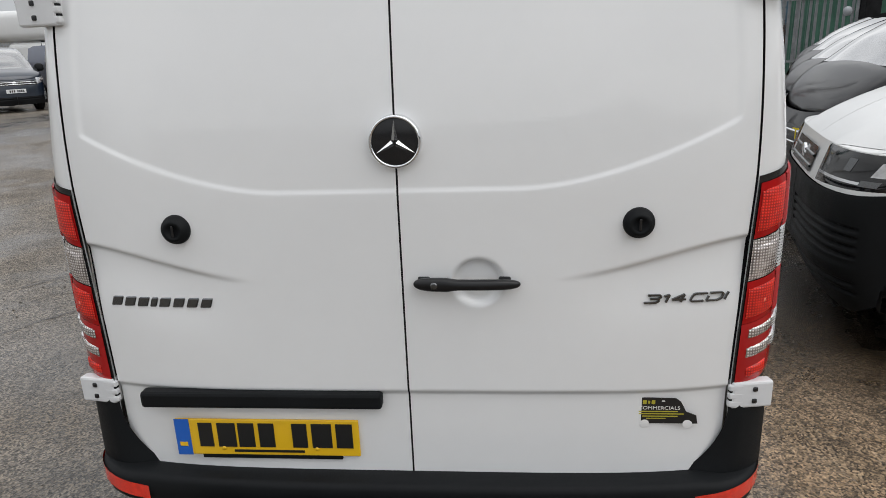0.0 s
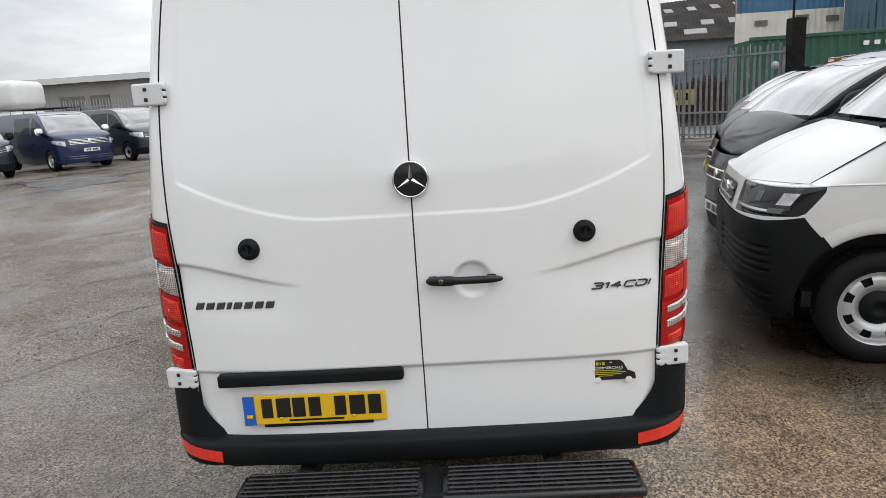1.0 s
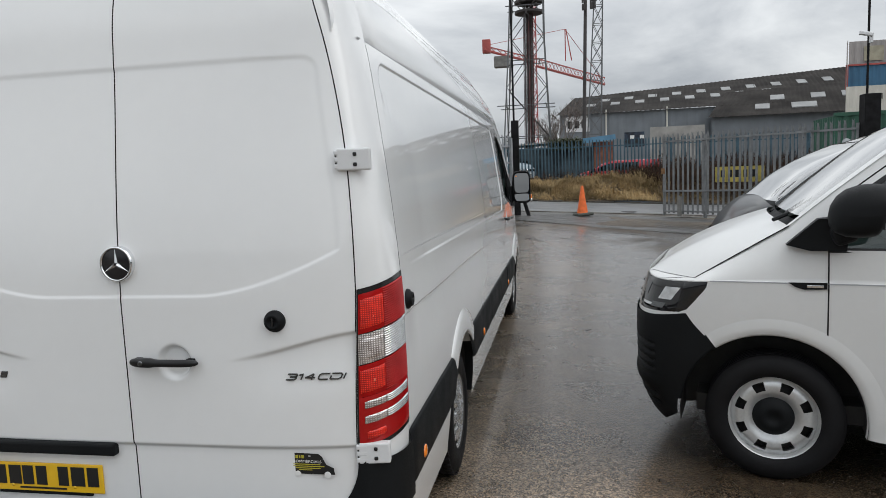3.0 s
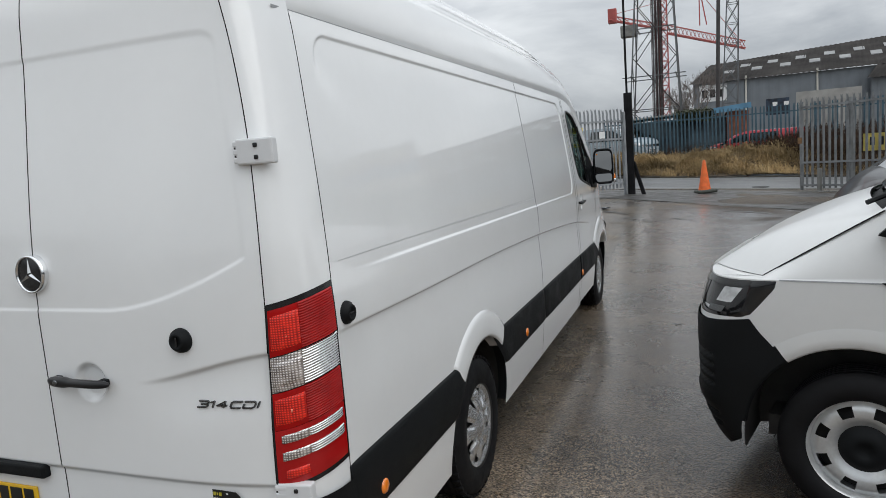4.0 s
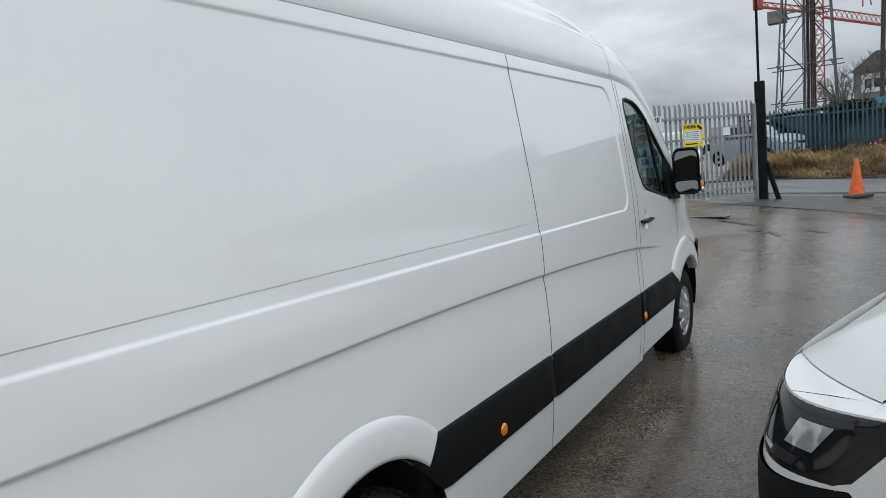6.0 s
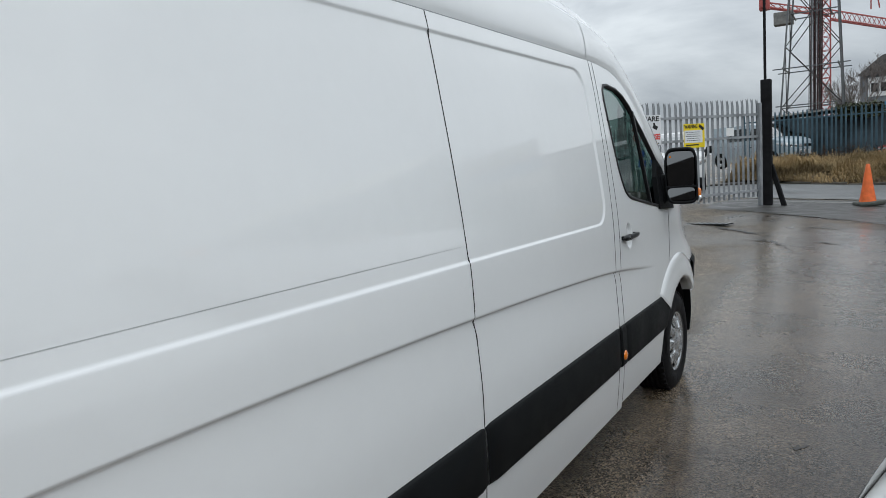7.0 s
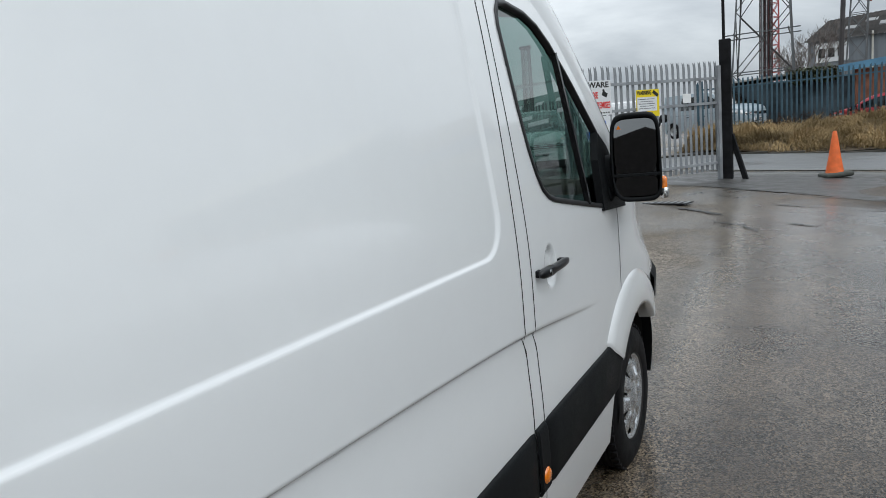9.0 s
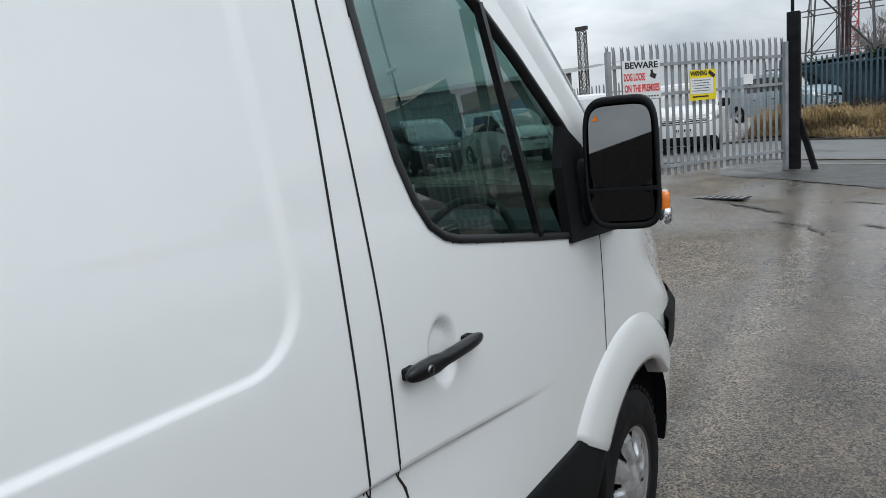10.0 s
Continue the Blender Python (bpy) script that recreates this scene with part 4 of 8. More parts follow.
for s in (1, -1):
    P = np.zeros((14, 14, 3))
    for i, t in enumerate(np.linspace(0, 1, 14)):
        for j, u in enumerate(np.linspace(0, 1, 14)):
            z = 0.53 + u * (0.742 - 0.53)
            s_in = -0.10 * (1 - u) ** 2.2 * 1.3
            ss = s_in + t * (1.02 - s_in)
            cx, cy = corner(max(ss, 0), z)
            if ss < 0:
                cx, cy = cx + ss * 0.9, cy - 0.002
            o = 0.022 * (1 - 0.4 * u) * smooth(t, -0.02, 0.08)
            dx, dy = 0.5 + 0.5 * max(ss, 0), -(1 - 0.9 * max(ss, 0))
            P[i, j] = (s * (cx + o * dx), cy + o * dy, z)
    sheet("bumper_corner", P, PLASTIC, bumper, "", away=(s * 0.3, 1, 0.6))
    # low red reflector in the bumper corner
    R = [[(s * (x + 0.0235 * nx), y + 0.0235 * ny, z + 0.03 * min(1, max(0, x - 0.73) / 0.17)) for z in np.linspace(0.468, 0.512, 4)] for x, y, nx, ny in pp if x >= 0.725 and y <= 0.12]
    sheet("reflector", np.array(R), REDREFLEX, bumper, "red corner reflector", away=(0, 1, 0.5))

# ---- rear step: two ribbed treads on a black frame with chipped red tape ----
step = box("rear_step", (0.025, -0.17, 0.415), (1.30, 0.20, 0.06), PLASTIC, van, "black ribbed rear step with chipped red tape", 0.02)
for x0, x1 in ((-0.645, -0.006), (0.048, 0.712)):
    b = bmesh.new()
    bm_box(b, ((x0 + x1) / 2, -0.210, 0.444), (x1 - x0, 0.19, 0.034), None, 0.014, 3)
    tr = part("step_tread", b, WETRUBBER, step, "black rubber step tread", True)
    for k in range(7):
        b = bmesh.new()
        bm_box(b, ((x0 + x1) / 2, -0.132 - k * 0.0255, 0.464), (x1 - x0 - 0.04 - 0.008 * (k % 2), 0.011, 0.016), None, 0.003, 1)
        part("tread_rib", b, WETRUBBER, tr)
    for k in range(9):
        b = bmesh.new()
        bm_box(b, (x0 + 0.04 + k * (x1 - x0 - 0.08) / 8, -0.206, 0.4605), (0.010, 0.17, 0.010), None, 0.002, 1)
        part("tread_rib", b, WETRUBBER, tr)
rng = random.Random(4)
def chip_tape(x0, x1):
    b = bmesh.new()
    n = max(4, int((x1 - x0) / 0.012))
    top, low = [], []
    for i in range(n + 1):
        x = x0 + (x1 - x0) * i / n
        e = min(i, n - i) / n
        top.append((x, 0.456 - 0.012 * rng.random() * (e < 0.15) + 0.002 * rng.random()))
        low.append((x, 0.388 + 0.004 * rng.random()))
    vs = [b.verts.new((x, -0.2955, z)) for x, z in low + top[::-1]]
    f = b.faces.new(vs)
    e = bmesh.ops.extrude_face_region(b, geom=[f])
    bmesh.ops.translate(b, vec=(0, -0.0015, 0), verts=[v for v in e["geom"] if isinstance(v, bmesh.types.BMVert)])
    bmesh.ops.triangulate(b, faces=b.faces)
    part("red_tape", b, REDTAPE, step, "chipped red reflective tape")


box("step_rail", (0.033, -0.282, 0.420), (1.33, 0.026, 0.084), PLASTIC, step, "", 0.006)
for x0, x1 in ((-0.61, -0.53), (-0.515, -0.20), (-0.18, -0.01), (0.045, 0.185), (0.20, 0.235), (0.38, 0.445), (0.58, 0.69)):
    chip_tape(x0, x1)
for x in (-0.45, 0.45):
    b = bmesh.new()
    bar_between(b, (x, -0.12, 0.40), (x, 0.5, 0.36), 0.06, 0.05)
    part("step_bracket", b, DARKSTEEL, step)

# ---- side mouldings, markers, arches, wheels ----
def moulding(y0, y1, z0=0.562, z1=0.780, sl0=0.0, sl1=0.0):
    """Black rubbing strip between y0 and y1; sl: how far its ends slope."""
    zs = np.array([z0 - 0.004, z0, z0 + 0.012, (z0 + z1) / 2, z1 - 0.020, z1 - 0.006, z1, z1 + 0.003])
    off = np.array([-0.006, 0.010, 0.017, 0.018, 0.016, 0.012, 0.008, -0.006])
    t = np.linspace(0, 1, 24)
    T, J = np.meshgrid(t, np.arange(len(zs)), indexing="ij")
    Zz = zs[J]
    u = (Zz - z0) / (z1 - z0)
    Yy = (y0 + sl0 * u) + T * ((y1 + sl1 * u) - (y0 + sl0 * u))
    endcap = np.where((T == 0) | (T == 1), -0.010, 0.0)
    P = np.stack([side_x(Yy, 0 * Zz + 0.70) + off[J] + np.where(off[J] > 0, endcap * 1.0, 0), Yy, Zz], -1)
    for mi in (False, True):
        sheet("side_moulding", P, PLASTIC, van, "black plastic rubbing strip", None, MID, mi)


moulding(0.235, 1.222, sl1=0.235)
moulding(2.022, 3.038, sl0=-0.225)
moulding(3.046, 4.546)
moulding(4.553, 4.630)
moulding(4.637, 5.515, sl1=0.20)


def marker(y, z):
    for s in (1, -1):
        lathe("side_marker", [(0, 0.014), (0.018, 0.013), (0.026, 0.008), (0.028, 0.0), (0.028, -0.01)], (s, 0, 0), (s * 0.984, y, z), ORANGE, van, "orange side marker lamp", 24)


for y in (0.43, 2.478, 4.591):
    marker(y, 0.619)


def arch(ay, az, r_in, oy, r_out, flare):
    A = np.linspace(math.asin((0.80 - az) / r_out), math.pi - math.asin((0.79 - az) / r_out), 72)
    prof = [(0.00, -0.055), (0.02, -0.01), (0.05, flare * 0.85), (0.15, flare), (0.45, flare * 0.92), (0.75, flare * 0.72), (0.90, flare * 0.45), (1.0, -0.004)]
    P = np.zeros((len(A), len(prof), 3))
    for i, a in enumerate(A):
        c, s = math.cos(a), math.sin(a)
        low_ = 1 - float(smooth(az + r_out * s, 0.76, 0.80))
        for j, (t, o) in enumerate(prof):
            t = t * (1 - 0.88 * low_)
            o = o if o < 0 else o * (1 - 0.9 * low_)
            y = (ay + r_in * c) * (1 - t) + (oy + r_out * c) * t
            z = (az + r_in * s) * (1 - t) + (az + r_out * s) * t
            P[i, j] = (float(half_width(max(z, 0.5)) * nose_in(y)) + o, y, z)
    for mi in (False, True):
        sheet("wheel_arch", P, PAINT, van, "white flared arch lip", None, MID, mi)
    fl = np.array([[(float(half_width(max(az + (r_in + 0.013) * math.sin(a), 0.34)) * nose_in(ay + r_in * math.cos(a))) - d, ay + (r_in + 0.012) * math.cos(a), az + (r_in + 0.012) * math.sin(a)) for d in (0.0, 0.05)]
                   for a in np.linspace(-0.06, math.pi + 0.06, 60)])
    for mi in (False, True):
        sheet("arch_flange", fl, PLASTIC, van, "", None, None, mi)
    # dark liner inside
    L = np.array([[(x * float(nose_in(ay + r_in * math.cos(a))), ay + (r_in + 0.02) * math.cos(a), az + (r_in + 0.02) * math.sin(a)) for x in (0.94, 0.80, 0.60)] for a in np.linspace(-0.08, math.pi + 0.08, 40)])
    D = np.array([[(0.60, ay + r * math.cos(a), az + r * math.sin(a)) for r in (0.0, r_in + 0.02)] for a in np.linspace(-0.08, math.pi + 0.08, 40)])
    for mi in (False, True):
        sheet("arch_liner", L, DARKSTEEL, van, "", None, None, mi)
        sheet("arch_back", D, DARKSTEEL, van, "", None, None, mi)


arch(REAR_AX, 0.36, 0.445, REAR_AX - 0.01, 0.595, 0.020)
arch(FRONT_AX - 0.02, 0.36, 0.455, FRONT_AX - 0.09, 0.65, 0.028)


def tyre_prof(r, rim, w):
    p = [(rim - 0.012, w / 2 - 0.015), (rim, w / 2 - 0.004), (rim + 0.012, w / 2 + 0.004), (rim + 0.5 * (r - rim), w / 2 + 0.008), (r - 0.032, w / 2 - 0.002), (r - 0.016, w / 2 - 0.010), (r - 0.004, w / 2 - 0.026)]
    tread = []
    for k in range(5):
        a = w / 2 - 0.030 - k * (w - 0.06) / 4.6
        tread += [(r, a), (r, a - 0.028), (r - 0.009, a - 0.030), (r - 0.009, a - 0.036)]
    return p + tread[:-2] + [(r - 0.01, -w / 2 + 0.012), (rim, -w / 2)]


def van_wheel(y, s):
    hub = new("wheel")
    hub.parent = van
    hub.matrix_basis = pose(s * (WHEEL_X - 0.115), y, 0.352) @ (pose(0, 0, 0, 0, 0, 0) if s > 0 else pose(0, 0, 0, 0, 0, 180))
    tagged(hub, "van wheel with silver plastic trim")
    lathe("tyre", tyre_prof(0.352, 0.212, 0.23), (1, 0, 0), (0, 0, 0), RUBBER, hub, "black tyre", 72)
    b = bmesh.new()
    for k in range(44):
        for sx in (-1, 1):
            a = 2 * math.pi * (k + 0.25 * (sx + 1)) / 44
            bm_box(b, (sx * 0.085, 0.3515 * math.cos(a), 0.3515 * math.sin(a)), (0.036, 0.030, 0.012), pose(0, 0, 0, math.degrees(a) + 90, 0, 0), 0, 1)
    tagged(part("tread_block", b, RUBBER, hub), kind="stuff")
    # trim: dished disc with slots
    nt, nr = 120, 26
    P = np.zeros((nt + 1, nr, 3))
    keep = np.ones((nt, nr - 1), bool)
    rr = np.linspace(0.0, 0.214, nr)
    for i in range(nt + 1):
        a = 2 * math.pi * i / nt
        ph_ = (a * 8 / (2 * math.pi)) % 1.0
        for j, r in enumerate(rr):
            x = 0.112 + 0.018 * math.cos(min(1, r / 0.07) * math.pi / 2) - 0.018 * float(smooth(r, 0.09, 0.16)) + 0.014 * float(smooth(r, 0.185, 0.205))
            x += 0.014 * float(smooth(r, 0.07, 0.11)) * (1 - float(smooth(r, 0.17, 0.19))) * float(smooth(abs(ph_ - 0.5), 0.12, 0.32))
            P[i, j] = (x, r * math.cos(a), r * math.sin(a))
            if i < nt and j < nr - 1:
                rm = (r + rr[j + 1]) / 2
                if 0.112 < rm < 0.188 and abs(ph_ - 0.5 - 0.10 * (rm - 0.15) / 0.04) < 0.05 + 0.11 * (rm - 0.11) / 0.075:
                    keep[i, j] = False
    sheet("wheel_trim", P, TRIM, hub, "silver plastic wheel trim", keep, (-2, 0, 0))
    lathe("rim", [(0.0, 0.055), (0.12, 0.060), (0.17, 0.075), (0.200, 0.100), (0.216, 0.116), (0.216, -0.1)], (1, 0, 0), (0, 0, 0), DARKSTEEL, hub, "dark steel rim", 40)
    return hub


for y in (REAR_AX, FRONT_AX):
    for s in (1, -1):
        van_wheel(y, s)

# ---- cab glass, frames, mirror ----
def door_place(y, z, o=0.0):
    return (float(half_width(z) * nose_in(y)) + o, y, z)


def outline_band(poly, inner_shrink, o, name, material, parent, label, s):
    """A raised band along a closed outline on the door face."""
    c = np.mean(poly, axis=0)
    n = len(poly)
    pts = []
    for i in range(n):
        p0, p1, p2 = np.array(poly[i - 1]), np.array(poly[i]), np.array(poly[(i + 1) % n])
        t = p2 - p0
        nn = np.array([-t[1], t[0]]) / np.hypot(*t)
        if np.dot(nn, c - p1) < 0:
            nn = -nn
        pts.append((p1 - nn * 0.008, p1 + nn * inner_shrink))
    P = np.zeros((n + 1, 5, 3))
    for i in range(n + 1):
        a, b_ = pts[i % n]
        m_ = (a + b_) / 2
        for j, (q, oo) in enumerate(((a, 0.001), (a, o), (m_, o + 0.003), (b_, o), (b_, -0.02))):
            x, y, z = door_place(q[0], q[1], oo)
            P[i, j] = (s * x, y, z)
    return sheet(name, P, material, parent, label, away=(0, 5.1, 1.5))


for s, dd in ((1, front_doors[0]), (-1, front_doors[-1])):
    outline_band(WIN, 0.010, 0.004, "window_seal", SEAL, dd, "black rubber window seal", s)
    # glass sheet across the opening
    Yg, Zg = np.meshgrid(np.linspace(4.60, 5.74, 60), np.linspace(1.33, 2.10, 40), indexing="ij")
    Cc = in_poly((Yg[:-1, :-1] + Yg[1:, 1:]) / 2, (Zg[:-1, :-1] + Zg[1:, 1:]) / 2, WIN)
    P = np.stack([s * (half_width(Zg) * nose_in(Yg) - 0.010 - 0.045 * (2.10 - Zg)), Yg, Zg], -1)
    gl_ = sheet("door_glass", P, WINGLASS, dd, "green-tinted door window", Cc, (0, 5.1, 1.5))
    gl_.visible_shadow = False
    b = bmesh.new()
    q0, q1 = door_place(5.245, 1.395, 0.002), door_place(5.150, 1.955, 0.002)
    for dy, w in ((0.0, 0.020),):
        bar_between(b, (s * q0[0], q0[1] + dy, q0[2]), (s * q1[0], q1[1] + dy, q1[2]), 0.016, w, (1, 0, 0))
    part("window_divider", b, GLOSSBLACK, dd, "black window divider bar")
    # black triangle at the mirror foot
    b = bmesh.new()
    tri = [(5.42, 1.345), (5.76, 1.325), (5.74, 1.42), (5.58, 1.60), (5.48, 1.66), (5.42, 1.55)]
    vs = [b.verts.new((s * door_place(y, z, 0.012)[0], y, z)) for y, z in tri]
    f = b.faces.new(vs)
    e = bmesh.ops.extrude_face_region(b, geom=[f])
    bmesh.ops.translate(b, vec=(-s * 0.03, 0, 0), verts=[v for v in e["geom"] if isinstance(v, bmesh.types.BMVert)])
    part("mirror_foot", b, PLASTIC, dd, "black mirror mounting")

# mirror head: rounded shell, two glasses, arm and amber indicator
def mirror(s):
    root = new("door_mirror")
    root.parent = van
    root.matrix_basis = pose(s * 1.085, 5.545, 1.545, 0, 0, s * 13)
    tagged(root, "large black door mirror with two glasses")
    n = 40
    P = np.zeros((9, n + 1, 3))
    for i, (dy, k) in enumerate(((-0.028, 0.90), (-0.036, 0.955), (-0.030, 1.0), (0.0, 1.02), (0.035, 1.0), (0.075, 0.92), (0.105, 0.75), (0.12, 0.45), (0.124, 0.0))):
        for j in range(n + 1):
            a = 2 * math.pi * j / n
            c_, s_ = math.cos(a), math.sin(a)
            P[i, j] = (s * 0.098 * k * math.copysign(abs(c_) ** 0.42, c_) + s * 0.01 * (s_ < 0) * abs(s_), dy, 0.178 * k * math.copysign(abs(s_) ** 0.45, s_))
    sheet("mirror_shell", P, PLASTIC, root, "", away=(0, 0.03, 0))
    b = bmesh.new()
    bm_box(b, (0, -0.008, 0), (0.166, 0.012, 0.31), None, 0.005, 1)
    part("mirror_back", b, GLOSSBLACK, root)

    def pane(z0, z1, yy, tilt):
        Q = np.zeros((2, n + 1, 3))
        cz, hz = (z0 + z1) / 2, (z1 - z0) / 2
        for j in range(n + 1):
            a = 2 * math.pi * j / n
            c_, s_ = math.cos(a), math.sin(a)
            px, pz = 0.082 * math.copysign(abs(c_) ** 0.4, c_), hz * math.copysign(abs(s_) ** 0.4, s_)
            Q[1, j] = (px, yy + tilt * pz, cz + pz)
            Q[0, j] = (0, yy, cz)
        sheet("mirror_glass", Q, MIRRORGLASS, root, "mirror glass", away=(0, 1, 0))

    pane(-0.062, 0.155, -0.0285, 0.040)
    pane(-0.155, -0.075, -0.028, 0.065)
    box("glass_divider", (0, -0.030, -0.0685), (0.19, 0.008, 0.012), PLASTIC, root, "", 0.002)
    b = bmesh.new()
    v = [b.verts.new(q) for q in ((-s * 0.062 - 0.009, -0.0285, 0.118), (-s * 0.062 + 0.009, -0.0285, 0.118), (-s * 0.062, -0.0285, 0.134))]
    b.faces.new(v)
    part("warning_mark", b, ORANGE, root, "small orange triangle")
    b = bmesh.new()
    bm_box(b, (s * 0.105, 0.035, -0.118), (0.030, 0.075, 0.070), pose(0, 0, 0, 0, 0, 0), 0.012, 3)
    part("indicator", b, ORANGE, root, "amber indicator lens", True)
    b = bmesh.new()
    bm_box(b, (s * 0.108, 0.035, -0.150), (0.034, 0.085, 0.050), None, 0.016, 3)
    part("indicator_cover", b, CLEARLENS, root, "clear indicator cover", True)
    b = bmesh.new()
    bm_box(b, (-s * 0.115, 0.045, -0.070), (0.13, 0.085, 0.17), pose(0, 0, 0, 0, s * 10, 0), 0.03, 3)
    bm_box(b, (-s * 0.150, 0.040, -0.120), (0.10, 0.10, 0.14), pose(0, 0, 0, 0, -s * 20, 0), 0.03, 3)
    part("mirror_arm", b, PLASTIC, root, "", True)


mirror(1)
mirror(-1)

# cab inside: floor, dash, seats, bulkhead
cab_floor = box("cab_floor", (0, 5.3, 0.62), (1.78, 1.5, 0.04), CABTRIM, van)
box("bulkhead", (0, 4.50, 1.35), (1.66, 0.03, 1.45), CABTRIM, van, "grey cab bulkhead")
box("dashboard", (0, 5.95, 1.20), (1.66, 0.45, 0.30), CABTRIM, van, "dark grey dashboard", 0.08)
for sx in (0.52, -0.22, -0.60):
    st = box("seat", (sx, 5.05, 0.90), (0.46, 0.5, 0.16), SEATCLOTH, van, "dark cloth cab seat", 0.05)
    box("seat_back", (sx, 4.80, 1.28), (0.44, 0.14, 0.66), SEATCLOTH, st, "", 0.05, pose(0, 0, 0, -10, 0, 0))
    box("headrest", (sx, 4.72, 1.72), (0.26, 0.09, 0.18), SEATCLOTH, st, "", 0.04)
wheel_b = bmesh.new()
ring = [(0.52 + 0.18 * math.cos(a), 5.62 + 0.06 * math.sin(a), 1.28 + 0.16 * math.sin(a)) for a in np.linspace(0, 2 * math.pi, 33)]
tube(wheel_b, ring, 0.014)
part("steering_wheel", wheel_b, CABTRIM, van, "dark steering wheel", True)
box("window_sticker", (0.905, 4.80, 1.555), (0.002, 0.055, 0.04), WHITEINK, van, "small pale window sticker")

# underbody
box("underbody", (0, 3.4, 0.36), (1.66, 6.4, 0.10), DARKSTEEL, van, "dark van underside", 0.02)
fb = [(-0.09, 0.62), (-0.02, 0.68), (0.022, 0.74), (0.030, 0.87), (0.0, 0.92)]
yb_ = lines((6.30, 6.4, 0.06), (6.4, 6.8, 0.04), (6.8, 6.94, 0.02))
P = np.array([[(float(half_width(0.6) * nose_in(y)) + o - 0.006, y + 0.02, z) for o, z in fb] for y in yb_])
for mi in (False, True):
    sheet("front_bumper", P, PLASTIC, van, "black plastic front bumper corner", None, MID, mi)

# ---- other vehicles ----
LAMPGLASS = mat("clear_headlamp", (0.55, 0.56, 0.57), 0.08, metal=0.5, var=0.3, scale=25, coat=1.0)
LAMPDARK = mat("smoked_headlamp", (0.014, 0.015, 0.017), 0.1, metal=0.2, var=0.5, scale=12, coat=0.5)
PAPER = mat("windscreen_poster", (0.62, 0.66, 0.66), 0.6, var=0.25, scale=6)


def car(name, label, spec, place, rz, paint):
    """A vehicle whose nose points to local -x; x runs back along it, y across it."""
    root = empty(name, place, rz)
    tagged(root, label, spec["category"])
    L_, Ww, ln = spec["length"], spec["width"] / 2, spec["nose"]
    sill, belt = spec["sill"], spec["belt"]
    shoulder, bonnet, roofedge = soft_interp(*spec["shoulder"]), soft_interp(*spec["bonnet"]), soft_interp(*spec["roof"])
    xs0 = spec["screen"]
    wprof = soft_interp((sill, sill + 0.15, 0.62, 0.85, belt), (0.93, 0.965, 0.99, 1.0, 0.985))
    lean = soft_interp((0.15, 0.45, 0.75, 1.15, 1.4), (0.07, 0.0, 0.01, 0.16, 0.22))

    def skin(u, z):
        """Place on the side: u in 0..1 goes round the nose, 1..2 along the flank, 2..2.2 round the tail."""
        u, z = np.asarray(u, float), np.asarray(z, float)
        th = np.clip(u, 0, 1) * math.pi / 2
        x = np.where(u <= 1, ln * (1 - np.cos(th) ** 0.85) + lean(z) * np.cos(th), ln + (u - 1) * (L_ - ln - 0.12))
        y = np.where(u <= 1, Ww * np.sin(th) ** 0.75, Ww)
        x = np.where(u > 2, L_ - 0.12 + 0.12 * np.sin((np.clip(u, 2, 3) - 2) * math.pi / 2), x)
        y = np.where(u > 2, Ww * np.cos((np.clip(u, 2, 3) - 2) * math.pi / 2) ** 0.4, y)
        return x, y * wprof(z)

    us = np.concatenate([np.linspace(0, 1, 26), np.linspace(1.01, 2, 70), np.linspace(2.1, 3, 10)])
    S = np.linspace(0, 2, 41)
    U, Sg = np.meshgrid(us, S, indexing="ij")
    X0, _ = skin(U, 0.8 + 0 * U)
    top = np.minimum(shoulder(X0), belt)
    split = np.clip(spec["bumper_top"] + spec["bumper_slope"] * np.clip(X0 - 0.25, 0, 9), sill + 0.02, 9)
    split = np.where(X0 > spec["axles"][0], sill + 0.02, split)
    Z = np.where(Sg <= 1, sill + Sg * (split - sill), split + (Sg - 1) * (top - split))
    X, Y = skin(U, Z)
    tuck = 0.02 * np.exp(-((Z - spec["crease"]) / 0.012) ** 2) * (X > ln) * 0.3
    P, open_ = cut_round(np.stack([X, Y - tuck, Z], -1), [(ax, spec["tyre"], spec["arch"]) for ax in spec["axles"]], (0,))
    C = (P[:-1, :-1] + P[1:, 1:]) / 2
    uc = U[:-1, :-1]
    bump = (Sg[:-1, :-1] < 0.999) & (C[..., 0] < spec["axles"][0]) & (spec["bumper_top"] > 0.3)

    def yat(x, z):
        """Half width of the flank at x."""
        t = np.arccos(np.clip(1 - np.clip(np.asarray(x, float) / ln, 0, 1), 0, 1) ** (1 / 0.85))
        return Ww * np.where(np.asarray(x) < ln, np.sin(t) ** 0.75, 1.0) * wprof(z)
    away = (L_ / 2, 0, 0.7)

    def both(nm, Q, m_, lb="", keep=None):
        for s in (1, -1):
            R = Q.copy()
            R[..., 1] *= s
            sheet(nm, R, m_, root, lb, keep, away)

    both("body_side", P, paint, "", open_ & ~bump)
    Pb = P.copy()
    grooves = 0.022 * smooth(np.sin((Z - 0.30) * 2 * math.pi / 0.066), 0.1, 0.8) * (Z > 0.36) * (Z < 0.72) * ~((Z > 0.47) & (Z < 0.53)) * (U > 0.04) * (U < 0.45)
    Pb[..., 0] -= (0.010 - grooves) * np.cos(np.clip(U, 0, 1) * math.pi / 2)
    Pb[..., 1] += (0.006 - 0.5 * grooves)
    both("front_bumper", Pb, spec.get("bumper_mat", PLASTIC), "front bumper", open_ & bump)
